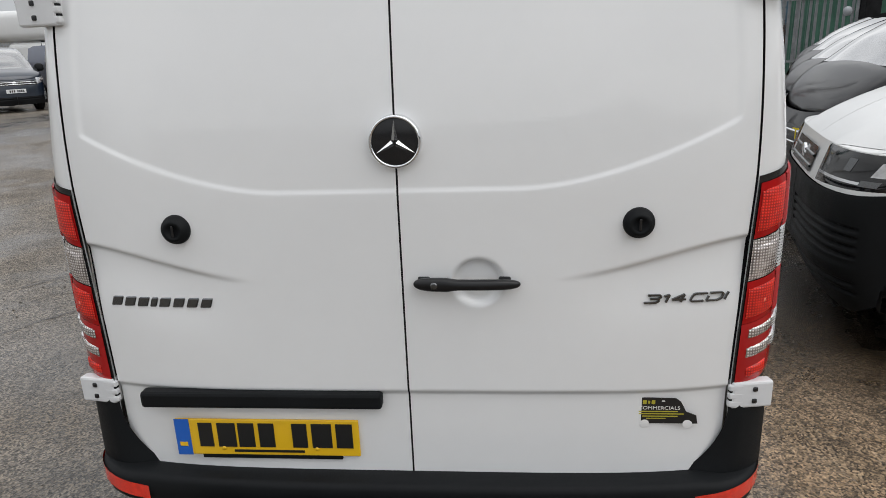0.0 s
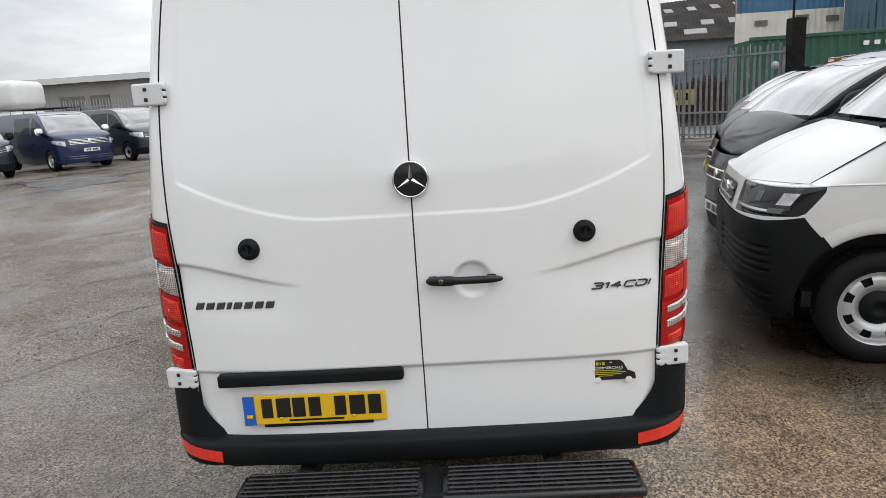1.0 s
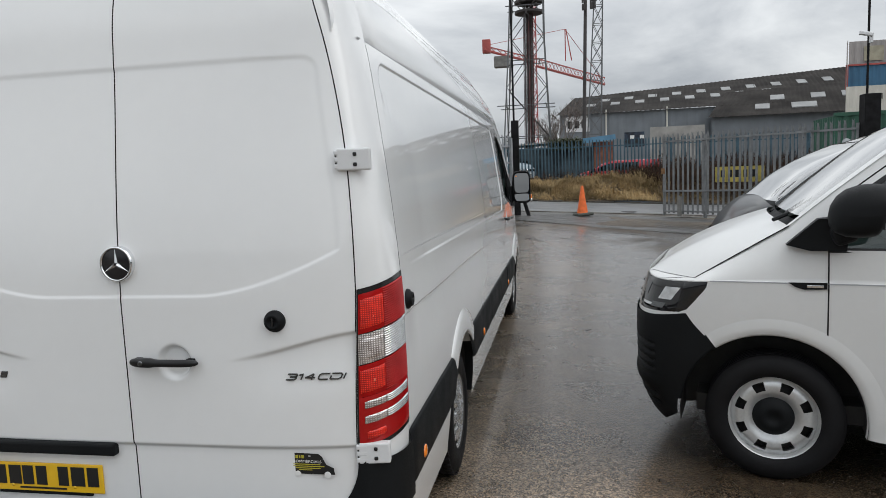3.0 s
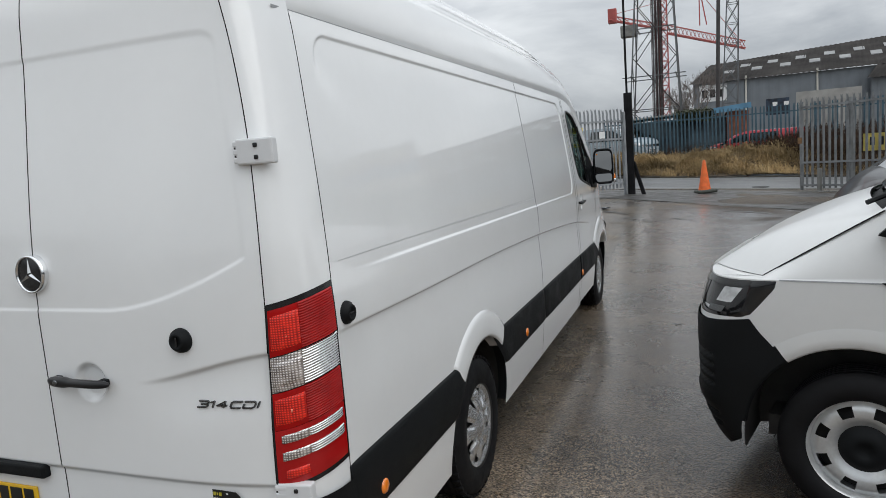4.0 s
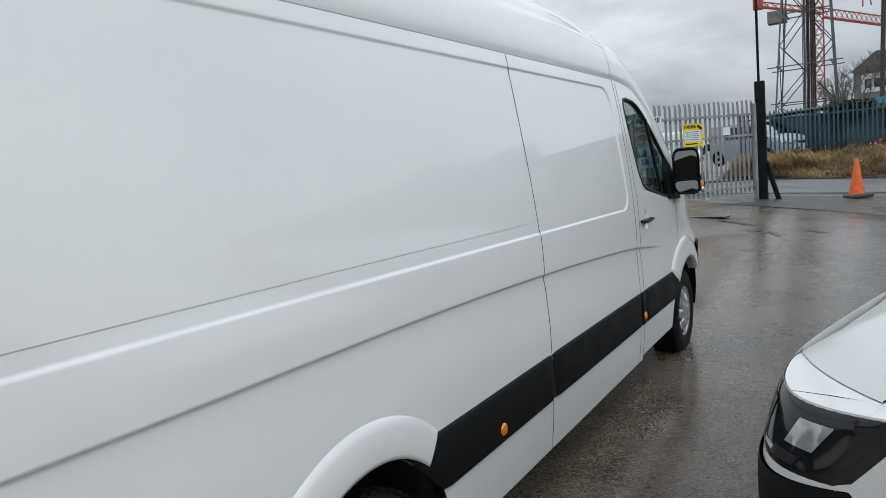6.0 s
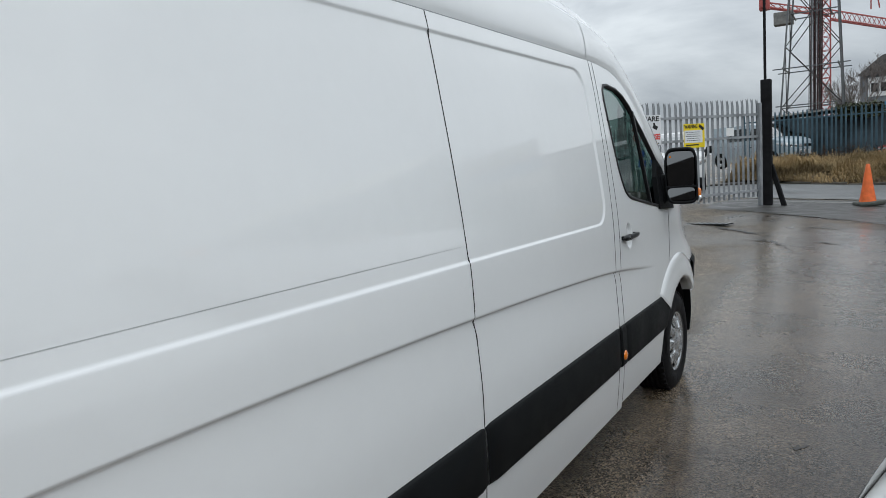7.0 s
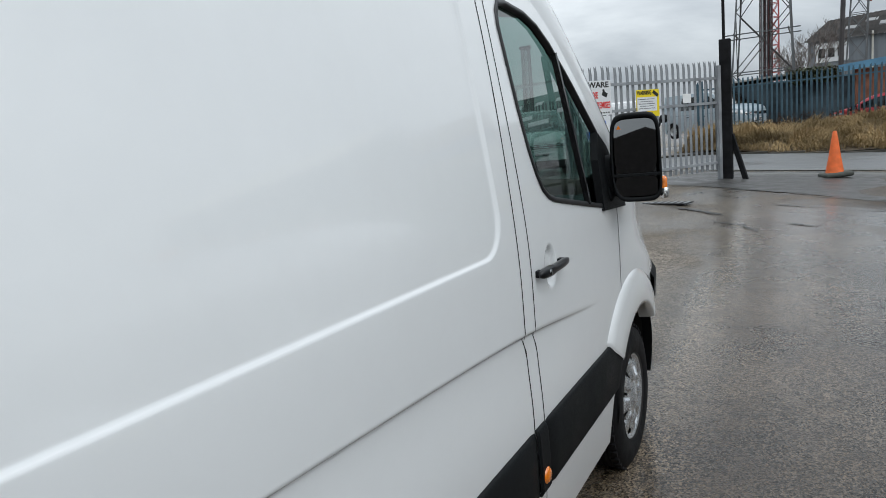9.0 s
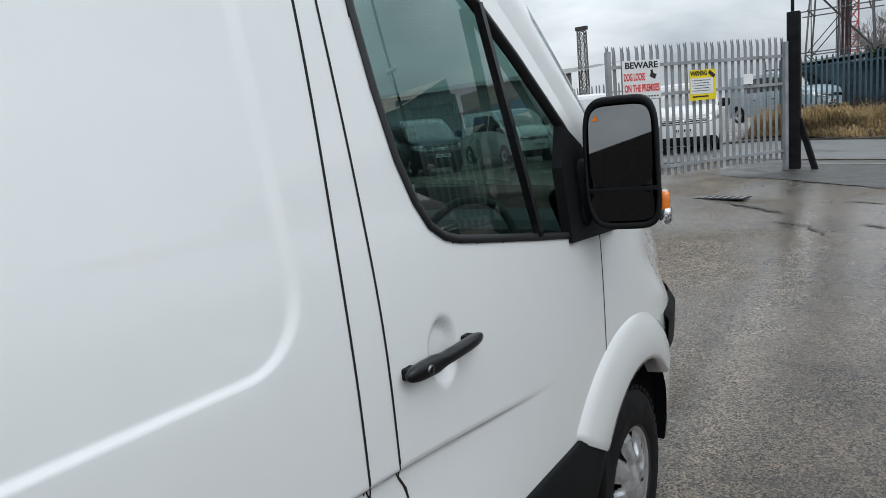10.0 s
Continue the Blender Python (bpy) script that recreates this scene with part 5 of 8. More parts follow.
    # wheel arch edges
    for ax in spec["axles"]:
        A = np.linspace(-0.1, math.pi + 0.1, 40)
        lo = -math.asin((spec["tyre"] - sill - 0.01) / (spec["arch"] + 0.03))
        Q = np.array([[(ax + r * math.cos(a), float(yat(ax + r * math.cos(a), max(sill, spec["tyre"] + r * math.sin(a)))) + o, spec["tyre"] + r * math.sin(a))
                       for r, o in ((spec["arch"] - 0.012, -0.025), (spec["arch"] - 0.012, 0.002), (spec["arch"] + 0.012, 0.003), (spec["arch"] + 0.020, 0.0005))] for a in np.linspace(lo, math.pi - lo, 56)])
        if ax == spec["axles"][0] and spec["bumper_top"] > 0.3:
            both("wheel_arch", Q[:40], paint)
            both("bumper_arch", Q[39:], spec.get("bumper_mat", PLASTIC))
        else:
            both("wheel_arch", Q, paint)
        Q = np.array([[(ax + (spec["arch"] - 0.01) * math.cos(a), y, spec["tyre"] + (spec["arch"] - 0.01) * math.sin(a)) for y in (float(yat(ax + (spec["arch"] - 0.01) * math.cos(a), 0.5)) - 0.004, Ww - 0.34)] for a in A])
        both("arch_liner", Q, DARKSTEEL)
        for s in (1, -1):
            wheel(root, (ax, s * (Ww - 0.115), spec["tyre"]), s, spec)
    # bonnet
    xb = np.concatenate([np.linspace(0, 0.1, 6), np.linspace(0.14, xs0 + 0.34, 26)])
    Xb, T = np.meshgrid(xb, np.linspace(0, 1, 18), indexing="ij")
    thn = np.arccos(np.clip(1 - np.clip(Xb / ln, 0, 1), 0, 1) ** (1 / 0.85))
    Yw = Ww * np.where(Xb < ln, np.sin(thn) ** 0.75, 1.0) * 0.985
    z0, z1 = np.minimum(shoulder(Xb), belt), bonnet(Xb)
    off = 0.16 * np.cos(thn) * (Xb < ln)
    P = np.stack([Xb + off, Yw * np.cos(T * math.pi / 2), z0 + (z1 - z0) * np.sin(T * math.pi / 2) ** 0.55], -1)
    both("bonnet", P, paint)
    # greenhouse
    xg = np.concatenate([np.linspace(xs0, xs0 + 1.0, 34), np.linspace(xs0 + 1.05, L_ - 0.25, 40), np.linspace(L_ - 0.22, L_ - 0.02, 8)])
    hi = roofedge(xg)
    gw = lambda z: Ww * (0.965 - 0.15 * np.clip((z - belt) / 0.7, 0, 1.2) ** 1.25)
    Xg, T = np.meshgrid(xg, np.linspace(0, 1, 22), indexing="ij")
    HI = roofedge(Xg)
    ZB = np.minimum(shoulder(Xg), belt) - 0.012
    Zg = ZB + T * (HI - ZB)
    tf = yat(Xg, 0.85) / Ww
    P = np.stack([Xg, gw(Zg) * tf, Zg], -1)
    C = (P[:-1, :-1] + P[1:, 1:]) / 2
    HIc = HI[:-1, :-1]
    Tc = T[:-1, :-1]
    win = (Tc > 0.03) & (Tc < 0.80) & (HIc > belt + 0.13)
    wm = np.zeros_like(win)
    for w0, w1 in spec["windows"]:
        wm |= win & (C[..., 0] > w0) & (C[..., 0] < w1)
    both("pillar", P, paint, "", ~wm)
    Pg = P.copy()
    Pg[..., 1] -= 0.004
    both("side_window", Pg, DARKGLASS if spec.get("dark") else WINGLASS, "tinted side window", wm)
    Xg, T = np.meshgrid(xg, np.linspace(0, 1, 20), indexing="ij")
    HI = roofedge(Xg)
    bow = 0.055 + 0.05 * (Xg < xs0 + 0.9)
    fw = spec.get("fwd", 0.12)
    fwd = -fw * np.sin(T * math.pi / 2) * (1 - smooth(Xg, xs0 + 0.55, xs0 + 1.1))
    tf = yat(Xg, 0.85) / Ww
    Yh = gw(HI) * tf * np.cos(T * math.pi / 2) ** 0.55
    bow = bow * (0.05 + 0.95 * smooth(Xg, xs0, xs0 + 0.45))
    xf = Xg + fwd
    zf = np.minimum(shoulder(xf), belt) + (bonnet(xf) - np.minimum(shoulder(xf), belt)) * np.sqrt(np.clip(1 - (Yh / (Ww * 0.985)) ** 2, 0, 1)) ** 0.55
    zr_ = HI + bow * 0.6 * np.sin(T * math.pi / 2) ** 0.7
    P = np.stack([xf, Yh, zr_], -1)
    Ph = P.copy()
    Cx, Ct = Xg[:-1, :-1], T[:-1, :-1]
    scr = (Cx >= xs0 + 0.115) & (Cx < spec["screen_end"]) & (Ct > spec.get("pillar", 0.22))
    clear = Cx >= xs0 + 0.115
    scr &= clear
    both("roof", P, paint, "", ~scr & clear)
    both("windscreen", P, CABGLASS if spec.get("dark") else SCREENGLASS, "glass windscreen", scr)
    # added cab block keeps the far side from showing through as daylight only
    box("cabin", (xs0 + 1.6, 0, belt - 0.12), (1.9, Ww * 1.7, 0.20), CABTRIM, root, "dark block added across the cab", 0.05)
    for sy in (0.36, -0.36):
        box("seat", (xs0 + 1.45, sy, belt + 0.12), (0.14, 0.46, 0.62), SEATCLOTH, root, "dark cloth seat", 0.05, pose(0, 0, 0, 0, 8, 0))
    box("underside", (L_ / 2 + 0.25, 0, sill + 0.06), (L_ * 0.84, Ww * 1.62, 0.10), DARKSTEEL, root)
    # headlamps
    z0, z1, ua, ub = spec["lamp"]
    Ul, Tl = np.meshgrid(np.linspace(ua, ub, 18), np.linspace(0, 1, 10), indexing="ij")
    k = (Ul - ua) / (ub - ua)
    Zl = z0 + spec["lamp_rise"] * k + Tl * (z1 - z0 - spec["lamp_rise"] * 0.5 * k)
    Zl = z1 - (z1 - Zl) * (1 - spec["lamp_taper"] * k ** 2)
    Xl, Yl = skin(Ul, Zl)
    e = smooth(np.minimum(np.minimum(Tl, 1 - Tl) * 3, np.minimum(k, 1 - k) * 5), 0, 0.35)
    for s in (1, -1):
        Q = np.stack([Xl - 0.005 * e * np.cos(Ul * math.pi / 2), s * (Yl + 0.004 * e), Zl], -1)
        lamp = sheet("headlamp", Q, LAMPGLASS, root, "headlamp", None, away)
        for kk, rr in ((0.30, 0.045), (0.62, 0.05)):
            uu = ua + kk * (ub - ua)
            zz = (z0 + z1) / 2 + spec["lamp_rise"] * kk * 0.7
            cx, cy = skin(uu, zz)
            lathe("lamp_bowl", [(0, 0.004), (rr * 0.6, 0.006), (rr, 0.012), (rr, 0.0)], (-math.cos(uu * 1.57), s * math.sin(uu * 1.57) * 0.9, 0.05),
                  (float(cx) - 0.008, s * (float(cy) + 0.006), zz), CLEARFACET, lamp, "lamp bowl", 20)
    # grille
    g0, g1, gu = spec["grille"]
    Ul, Tl = np.meshgrid(np.linspace(-gu, gu, 24), np.linspace(0, 1, 12), indexing="ij")
    Zl = g0 + Tl * (g1 - g0)
    Xl, Yl = skin(np.abs(Ul), Zl)
    gr = sheet("grille", np.stack([Xl - 0.008, np.sign(Ul) * Yl, Zl], -1), GLOSSBLACK, root, "black front grille", None, away)
    nb = spec.get("bars", 3)
    for i in range(nb):
        zz = g0 + (i + 0.5) * (g1 - g0) / nb
        Q = np.array([[(float(skin(abs(u), zz + dz)[0]) - o, math.copysign(float(skin(abs(u), zz + dz)[1]), u), zz + dz) for dz, o in ((-0.009, 0.008), (-0.006, 0.02), (0.006, 0.02), (0.009, 0.008))]
                      for u in np.linspace(-gu * 0.96, gu * 0.96, 24)])
        sheet("grille_bar", Q, CHROME, gr, "bright grille bar", None, away)
    lathe("nose_badge", [(0, 0.014), (0.05, 0.012), (0.055, 0.004), (0.055, -0.02)], (-1, 0, 0), (float(skin(0, (g0 + g1) / 2)[0]) - 0.006, 0, (g0 + g1) / 2), CHROME, gr, "round chrome badge", 24)
    # plate with plain bars
    zp = spec["plate"]
    if zp:
        xp = float(skin(0.05, zp)[0]) - 0.022
        pl = box("number_plate", (xp, 0, zp), (0.010, 0.52, 0.11), WHITEPLATE, root, "white number plate with dark bars", 0.003)
        for dy in (-0.19, -0.14, -0.09, -0.04, 0.05, 0.105, 0.16):
            box("plate_bar", (xp - 0.006, dy, zp), (0.002, 0.036, 0.066), INK, pl)
    # mirrors
    for s in (1, -1):
        mx, mz = spec["mirror"]
        b = bmesh.new()
        bm_box(b, (mx, s * (Ww + 0.13), mz), spec.get("mirror_size", (0.17, 0.25, 0.235)), pose(0, 0, 0, 0, 12, s * 8), 0.085, 5)
        mm = part("door_mirror", b, spec.get("mirror_mat", PLASTIC), root, "door mirror", True)
        b = bmesh.new()
        bm_box(b, (mx - 0.06, s * (Ww - 0.005), mz - 0.10), (0.34, 0.10, 0.13), pose(0, 0, 0, 0, -25, s * 10), 0.025, 3)
        part("mirror_foot", b, PLASTIC, mm, "", True)
        box("mirror_glass", (mx + 0.086, s * (Ww + 0.13), mz), (0.004, 0.19, 0.17), MIRRORGLASS, mm, "", 0.0, pose(0, 0, 0, 0, 12, s * 8))
    xj = np.linspace(ln * 0.75, xs0 - 0.02, 20)
    for s in (1, -1):
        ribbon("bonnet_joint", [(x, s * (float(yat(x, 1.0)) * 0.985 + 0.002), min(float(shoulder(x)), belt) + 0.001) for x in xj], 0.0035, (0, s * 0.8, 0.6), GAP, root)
    # scuttle panel below the glass, and wipers
    i0 = int(np.argmax(xg >= xs0 + 0.12))
    row = Ph[i0][3:]
    cw = None
    for s in (1, -1):
        Q = np.stack([row * (1, s, 1), row * (1, s, 1) + (-0.05, 0, -0.035), row * (1, s, 1) + (-0.10, 0, -0.10)], 1)
        cw = sheet("wiper_cowl", Q, PLASTIC, root, "black wiper cowl", None, away)
    for y0, y1 in ((-0.55, -0.02), (0.05, 0.62)):
        b = bmesh.new()
        bz = float(Ph[i0, -1, 2]) - 0.05
        tube(b, [(xs0 - fw + 0.14, y0, bz + 0.03), (xs0 - fw + 0.22, (y0 + y1) / 2, bz + 0.075), (xs0 - fw + 0.25, y1, bz + 0.085)], 0.011, 6)
        part("wiper", b, PLASTIC, cw, "black wiper arm")
    # door joints and handles
    for jx in spec["joints"]:
        zs = np.linspace(sill + 0.02, belt, 24)
        for s in (1, -1):
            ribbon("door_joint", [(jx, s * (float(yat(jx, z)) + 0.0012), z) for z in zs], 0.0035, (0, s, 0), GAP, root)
    xs_ = np.linspace(spec["screen"] - 0.3, L_ - 0.3, 40)
    for s in (1, -1):
        # dark strip draws the crease's shade; satin grey on black paint
        ribbon("side_crease", [(x, s * (float(yat(x, spec["crease"])) + 0.0012), spec["crease"]) for x in xs_], 0.0028, (0, s, 0), SATIN if paint in (BLACKPAINT,) else GAP, root)
        for hx in spec.get("handles", ()):
            b = bmesh.new()
            bm_box(b, (hx, s * (Ww + 0.012), spec["crease"] - 0.10), (0.20, 0.03, 0.035), None, 0.012, 3)
            part("door_handle", b, PLASTIC, root, "pull handle", True)
    return root, skin


def wheel(root, c, s, spec):
    r, w = spec["tyre"], 0.205
    hub = new("wheel")
    hub.parent = root
    hub.matrix_basis = pose(*c, 0, 0, 90 if s > 0 else -90)
    lathe("tyre", tyre_prof(r, r - 0.106, w), (1, 0, 0), (0, 0, 0), RUBBER, hub, "black tyre", 56)
    rim = r - 0.104
    lathe("rim", [(rim - 0.03, -0.05), (rim - 0.030, 0.040), (rim - 0.020, 0.078), (rim - 0.002, 0.097), (rim + 0.004, 0.096), (rim + 0.004, 0.05)], (1, 0, 0), (0, 0, 0), spec.get("rim_mat", STEEL), hub, "silver rim", 48)
    nt, nr = 96, 20
    rr = np.linspace(0.0, rim - 0.022, nr)
    P = np.zeros((nt + 1, nr, 3))
    keep = np.ones((nt, nr - 1), bool)
    k, inner, outer, wide = spec.get("spokes", (10, 0.70, 0.93, 0.28))
    for i in range(nt + 1):
        a = 2 * math.pi * i / nt
        ph_ = (a * k / (2 * math.pi)) % 1.0
        for j, q in enumerate(rr):
            f = q / rim
            P[i, j] = (0.045 + 0.028 * float(smooth(f, 0.35, 0.62)) - 0.030 * float(smooth(f, 0.72, 0.95)) * 1.0, q * math.cos(a), q * math.sin(a))
            if i < nt and j < nr - 1:
                fm = (q + rr[j + 1]) / 2 / rim
                if inner < fm < outer and abs(ph_ - 0.5) < wide * (1 if k > 6 else 0.7 + 0.5 * fm):
                    keep[i, j] = False
    sheet("wheel_disc", P, spec.get("rim_mat", STEEL), hub, "silver pressed wheel", keep, (-2, 0, 0))
    lathe("hub_cap", [(0, 0.082), (0.030, 0.082), (0.036, 0.090), (0.060, 0.088), (0.078, 0.080), (spec.get("cap", 0.082), 0.050)], (1, 0, 0), (0, 0, 0), spec.get("cap_mat", PLASTIC), hub, "hub cap", 32)
    lathe("brake_drum", [(0, 0.01), (rim - 0.04, 0.01), (rim - 0.03, -0.05)], (1, 0, 0), (0, 0, 0), DARKSTEEL, hub, "", 32)


# ---- white van with black bumper, nose to local -x ----
T_GLASS = glass("dim_green_glass", (0.34, 0.47, 0.43), k=1.6, add=0.06)


def delivery_van(place, rz, size):
    root = empty("panel_van", place, rz)
    root.matrix_basis = root.matrix_basis @ Matrix.Diagonal((size, size, size, 1))
    tagged(root, "white panel van with black plastic bumper and steel wheels", "van")
    LEN, WID, BOT, CREASE = 4.90, 0.95, 0.29, 1.085
    AX, TY, ARCH = (0.745, 3.745), 0.343, 0.462
    front = soft_interp((0.20, 0.27, 0.34, 0.42, 0.52, 0.84, 0.90, 0.98, 1.09), (0.16, 0.08, 0.035, 0.0, -0.018, -0.022, -0.010, 0.012, 0.045))
    deep = soft_interp((0.20, 0.30, 0.45, 0.9, 1.1), (0.34, 0.36, 0.388, 0.388, 0.375))
    wide = soft_interp((0.20, 0.30, 0.50, 0.75, 0.95, 1.09), (0.90, 0.925, 0.942, 0.950, 0.951, 0.946))
    POW = 3.4
    away = (2.4, 0, 0.8)

    def skin(u, z):
        """Round the nose for u up to 1, then along the flank."""
        u, z = np.asarray(u, float), np.asarray(z, float)
        th = np.clip(u, 0, 1) * math.pi / 2
        x = np.where(u <= 1, front(z) + deep(z) * (1 - np.cos(th) ** (2 / POW)), front(z) + deep(z) + (u - 1) * (LEN - 0.10 - front(z) - deep(z)))
        y = np.where(u <= 1, wide(z) * np.sin(th) ** (2 / POW), wide(z))
        x = np.where(u > 2, LEN - 0.10 + 0.10 * np.sin((u - 2) * math.pi / 2), x)
        return x, np.where(u > 2, wide(z) * np.cos((np.clip(u, 2, 3) - 2) * math.pi / 2) ** 0.4, y)

    def yat(x, z):
        q = np.clip((front(z) + deep(z) - x) / deep(z), 0, 1)
        return wide(z) * (1 - q ** POW) ** (1 / POW)

    def both(nm, Q, m_, lb="", keep=None, par=root):
        obs = []
        for s in (1, -1):
            R = Q.copy()
            R[..., 1] *= s
            obs.append(sheet(nm, R, m_, par, lb, keep, away))
        return obs

    # lower body: bumper rows up to the split line, painted rows above
    us = np.concatenate([smooth(np.linspace(0, 1, 96), 0, 1), 1 + np.linspace(0.003, 0.2, 70), 1 + np.linspace(0.22, 1, 50), np.linspace(2.12, 3, 9)])
    S = np.concatenate([np.linspace(0, 1, 96), np.linspace(1.05, 2, 24)])
    U, Sg = np.meshgrid(us, S, indexing="ij")
    X0, _ = skin(U, 0.85 + 0 * U)
    split = np.interp(X0, (-0.1, 0.10, 0.295, 0.44, 0.56, 0.57), (0.865, 0.878, 0.905, 0.745, 0.60, 0.31))
    low = np.interp(X0, (-0.1, 0.05, 0.22, 0.32, 0.60), (0.225, 0.235, 0.33, 0.40, BOT))
    Z = np.where(Sg <= 1, low + Sg * (split - low), split + (Sg - 1) * (CREASE - split))
    X, Y = skin(U, Z)
    sillfold = 0.012 * smooth(0.49 - Z, -0.004, 0.02) * (1 - smooth(0.49 - Z, 0.05, 0.16)) * (X > 1.2)
    P, open_ = cut_round(np.stack([X, Y - sillfold, Z], -1), [(ax - 0.02, TY + 0.014, ARCH) for ax in AX], (0,))
    C = (P[:-1, :-1] + P[1:, 1:]) / 2
    bump = (Sg[:-1, :-1] < 0.999) & (C[..., 0] < AX[0] - 0.05)
    both("body_side", P, PAINT2, "", open_ & ~bump)
    Pb = P.copy()
    slot = smooth(np.sin((Z - 0.555) * 2 * math.pi / 0.047), 0.0, 0.7) * (Z > 0.545) * (Z < 0.735) + smooth(np.sin((Z - 0.36) * 2 * math.pi / 0.05), 0.0, 0.7) * (Z > 0.35) * (Z < 0.455)
    slot = 0.026 * slot * (U > 0.003) * (1 - smooth(U, 0.68, 0.76)) * (U < 0.76)
    ledge = 0.012 * smooth(Z, 0.44, 0.47) * (1 - smooth(Z, 0.50, 0.53)) * (1 - smooth(U, 0.7, 0.95))
    nrm = np.cos(np.clip(U, 0, 1) * math.pi / 2)
    Pb[..., 0] -= (0.010 - slot + ledge) * nrm
    Pb[..., 1] += 0.006 - 0.5 * slot
    both("front_bumper", Pb, PLASTIC, "black plastic bumper with slatted intake", open_ & bump)

    # arches: rolled lip, dark liner, wheel
    for ax in AX:
        cx, cz = ax - 0.02, TY + 0.014
        lo = math.asin((BOT - cz) / ARCH)
        A = np.linspace(lo, math.pi - lo, 64)
        Q = np.array([[(cx + r * math.cos(a), float(yat(cx + r * math.cos(a), max(0.3, cz + r * math.sin(a)))) + o, cz + r * math.sin(a))
                       for r, o in ((ARCH - 0.016, -0.03), (ARCH - 0.014, -0.004), (ARCH - 0.004, 0.005), (ARCH + 0.03, 0.007), (ARCH + 0.075, 0.001))] for a in A])
        if ax < 1:
            Q = Q[[i for i, a in enumerate(A) if math.cos(a) > 0 or cz + ARCH * math.sin(a) > 0.415]]
        k = int(np.argmax(Q[:, 3, 0] < 0.44)) if ax < 1 else len(Q) - 1
        both("wheel_arch", Q[:k + 1], PAINT2)
        if ax < 1:
            both("bumper_arch", Q[k:], PLASTIC)
        L_ = np.array([[(cx + (ARCH - 0.012) * math.cos(a), y, cz + (ARCH - 0.012) * math.sin(a)) for y in (float(yat(cx + (ARCH - 0.012) * math.cos(a), 0.6)) - 0.006, 0.60)] for a in A])
        both("arch_liner", L_, DARKSTEEL)
        D = np.array([[(cx + r * math.cos(a), 0.60, cz + r * math.sin(a)) for r in (0.0, ARCH)] for a in A])
        both("arch_back", D, DARKSTEEL)
        for s in (1, -1):
            wheel(root, (ax, s * (WID - 0.140), TY), s, dict(tyre=TY, spokes=(8, 0.64, 0.81, 0.17), cap=0.106))

    # bonnet: from the leading edge over the lamps up to the foot of the glass
    v = np.concatenate([np.linspace(0, 0.8, 20), np.linspace(0.83, 1, 8)])
    t = np.linspace(0, 1, 30)
    Vg, Tg = np.meshgrid(v, t, indexing="ij")
    th = np.arcsin(np.clip(0.90 * np.sin(Vg * math.pi / 2), 0, 1) ** (POW / 2))
    zl = 1.035 + 0.052 * smooth(Vg, 0.15, 0.5)
    x0 = front(zl) + deep(zl) * (1 - np.cos(th) ** (2 / POW))
    yl = wide(zl) * np.sin(th) ** (2 / POW)
    xl = np.maximum(x0 + 0.004, 0.355 * (yl / 0.855) ** 3.2)
    yb = 0.852 * np.sin(Vg * math.pi / 2)
    f = (yb / 0.852) ** 2
    xb, zb = 0.712 + 0.095 * f, 1.400 - 0.030 * f
    bulge = 1 - f ** 1.3
    xc, zc, yc = (xl + xb) / 2 - 0.135 * bulge, (zl + zb) / 2 + 0.036 * bulge + 0.004, (yl + yb) / 2 + 0.006
    Bz = lambda a, b_, c: (1 - Tg) ** 2 * a + 2 * Tg * (1 - Tg) * b_ + Tg ** 2 * c
    Pn = np.stack([Bz(xl, xc, xb), Bz(yl, yc, yb), Bz(zl, zc, zb)], -1)
    both("bonnet", Pn, PAINT2)
    # dark sheet draws the shade under the bonnet's leading edge
    lip = np.stack([Pn[:, 0], Pn[:, 0] + np.array((0.004, 0, -0.012)), Pn[:, 0] + np.array((0.03, 0, -0.02))], 1)
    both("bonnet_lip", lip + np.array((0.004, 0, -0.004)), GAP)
    # painted ledge between the lamp top and the swept leading edge
    edge = np.stack([x0[:, 0] + 0.002, yl[:, 0], zl[:, 0] - 0.004], -1)
    both("lamp_ledge", np.stack([edge, edge * 0.5 + Pn[:, 0] * 0.5 + (0, 0, 0.001), Pn[:, 0] + (0.006, 0, -0.003)], 1), PAINT2)
    corner_x = np.linspace(float(x0[-1, 0]) + 0.002, 0.43, 14)
    both("lamp_ledge", np.array([[(x, float(yat(x, CREASE)), CREASE - 0.002), (max(x, float(Pn[-1, 0, 0]) + 0.004), float(Pn[-1, 0, 1]) - 0.004, float(Pn[-1, 0, 2]) - 0.002)] for x in corner_x]), PAINT2)
    shut = Pn[-1]
    for s in (1, -1):
        ribbon("bonnet_joint", [(x, s * (y + 0.001), z + 0.0015) for x, y, z in shut], 0.0038, (0, s * 0.75, 0.66), GAP, root)

    # wings, pillars and upper sides: from the crease up to the shut line, then to the roof edge
    px = (0.80, 1.09, 1.386, 1.58, 1.75, 2.0, 2.6, 4.6, 4.9)
    rail_z = soft_interp(px, (1.368, 1.612, 1.832, 1.915, 1.945, 1.955, 1.96, 1.955, 1.90))
    rail_y = soft_interp(px, (0.852, 0.822, 0.785, 0.765, 0.757, 0.752, 0.752, 0.752, 0.74))
    xs = np.concatenate([np.linspace(float(shut[0, 0]) + 0.002, 0.795, 26), np.linspace(0.80, 2.2, 84), np.linspace(2.25, 4.80, 30), np.linspace(4.83, 4.9, 5)])
    Xg, Sg = np.meshgrid(xs, np.concatenate([np.linspace(0, 1, 14), np.linspace(1.06, 2, 20), np.linspace(2.15, 3, 8)]), indexing="ij")
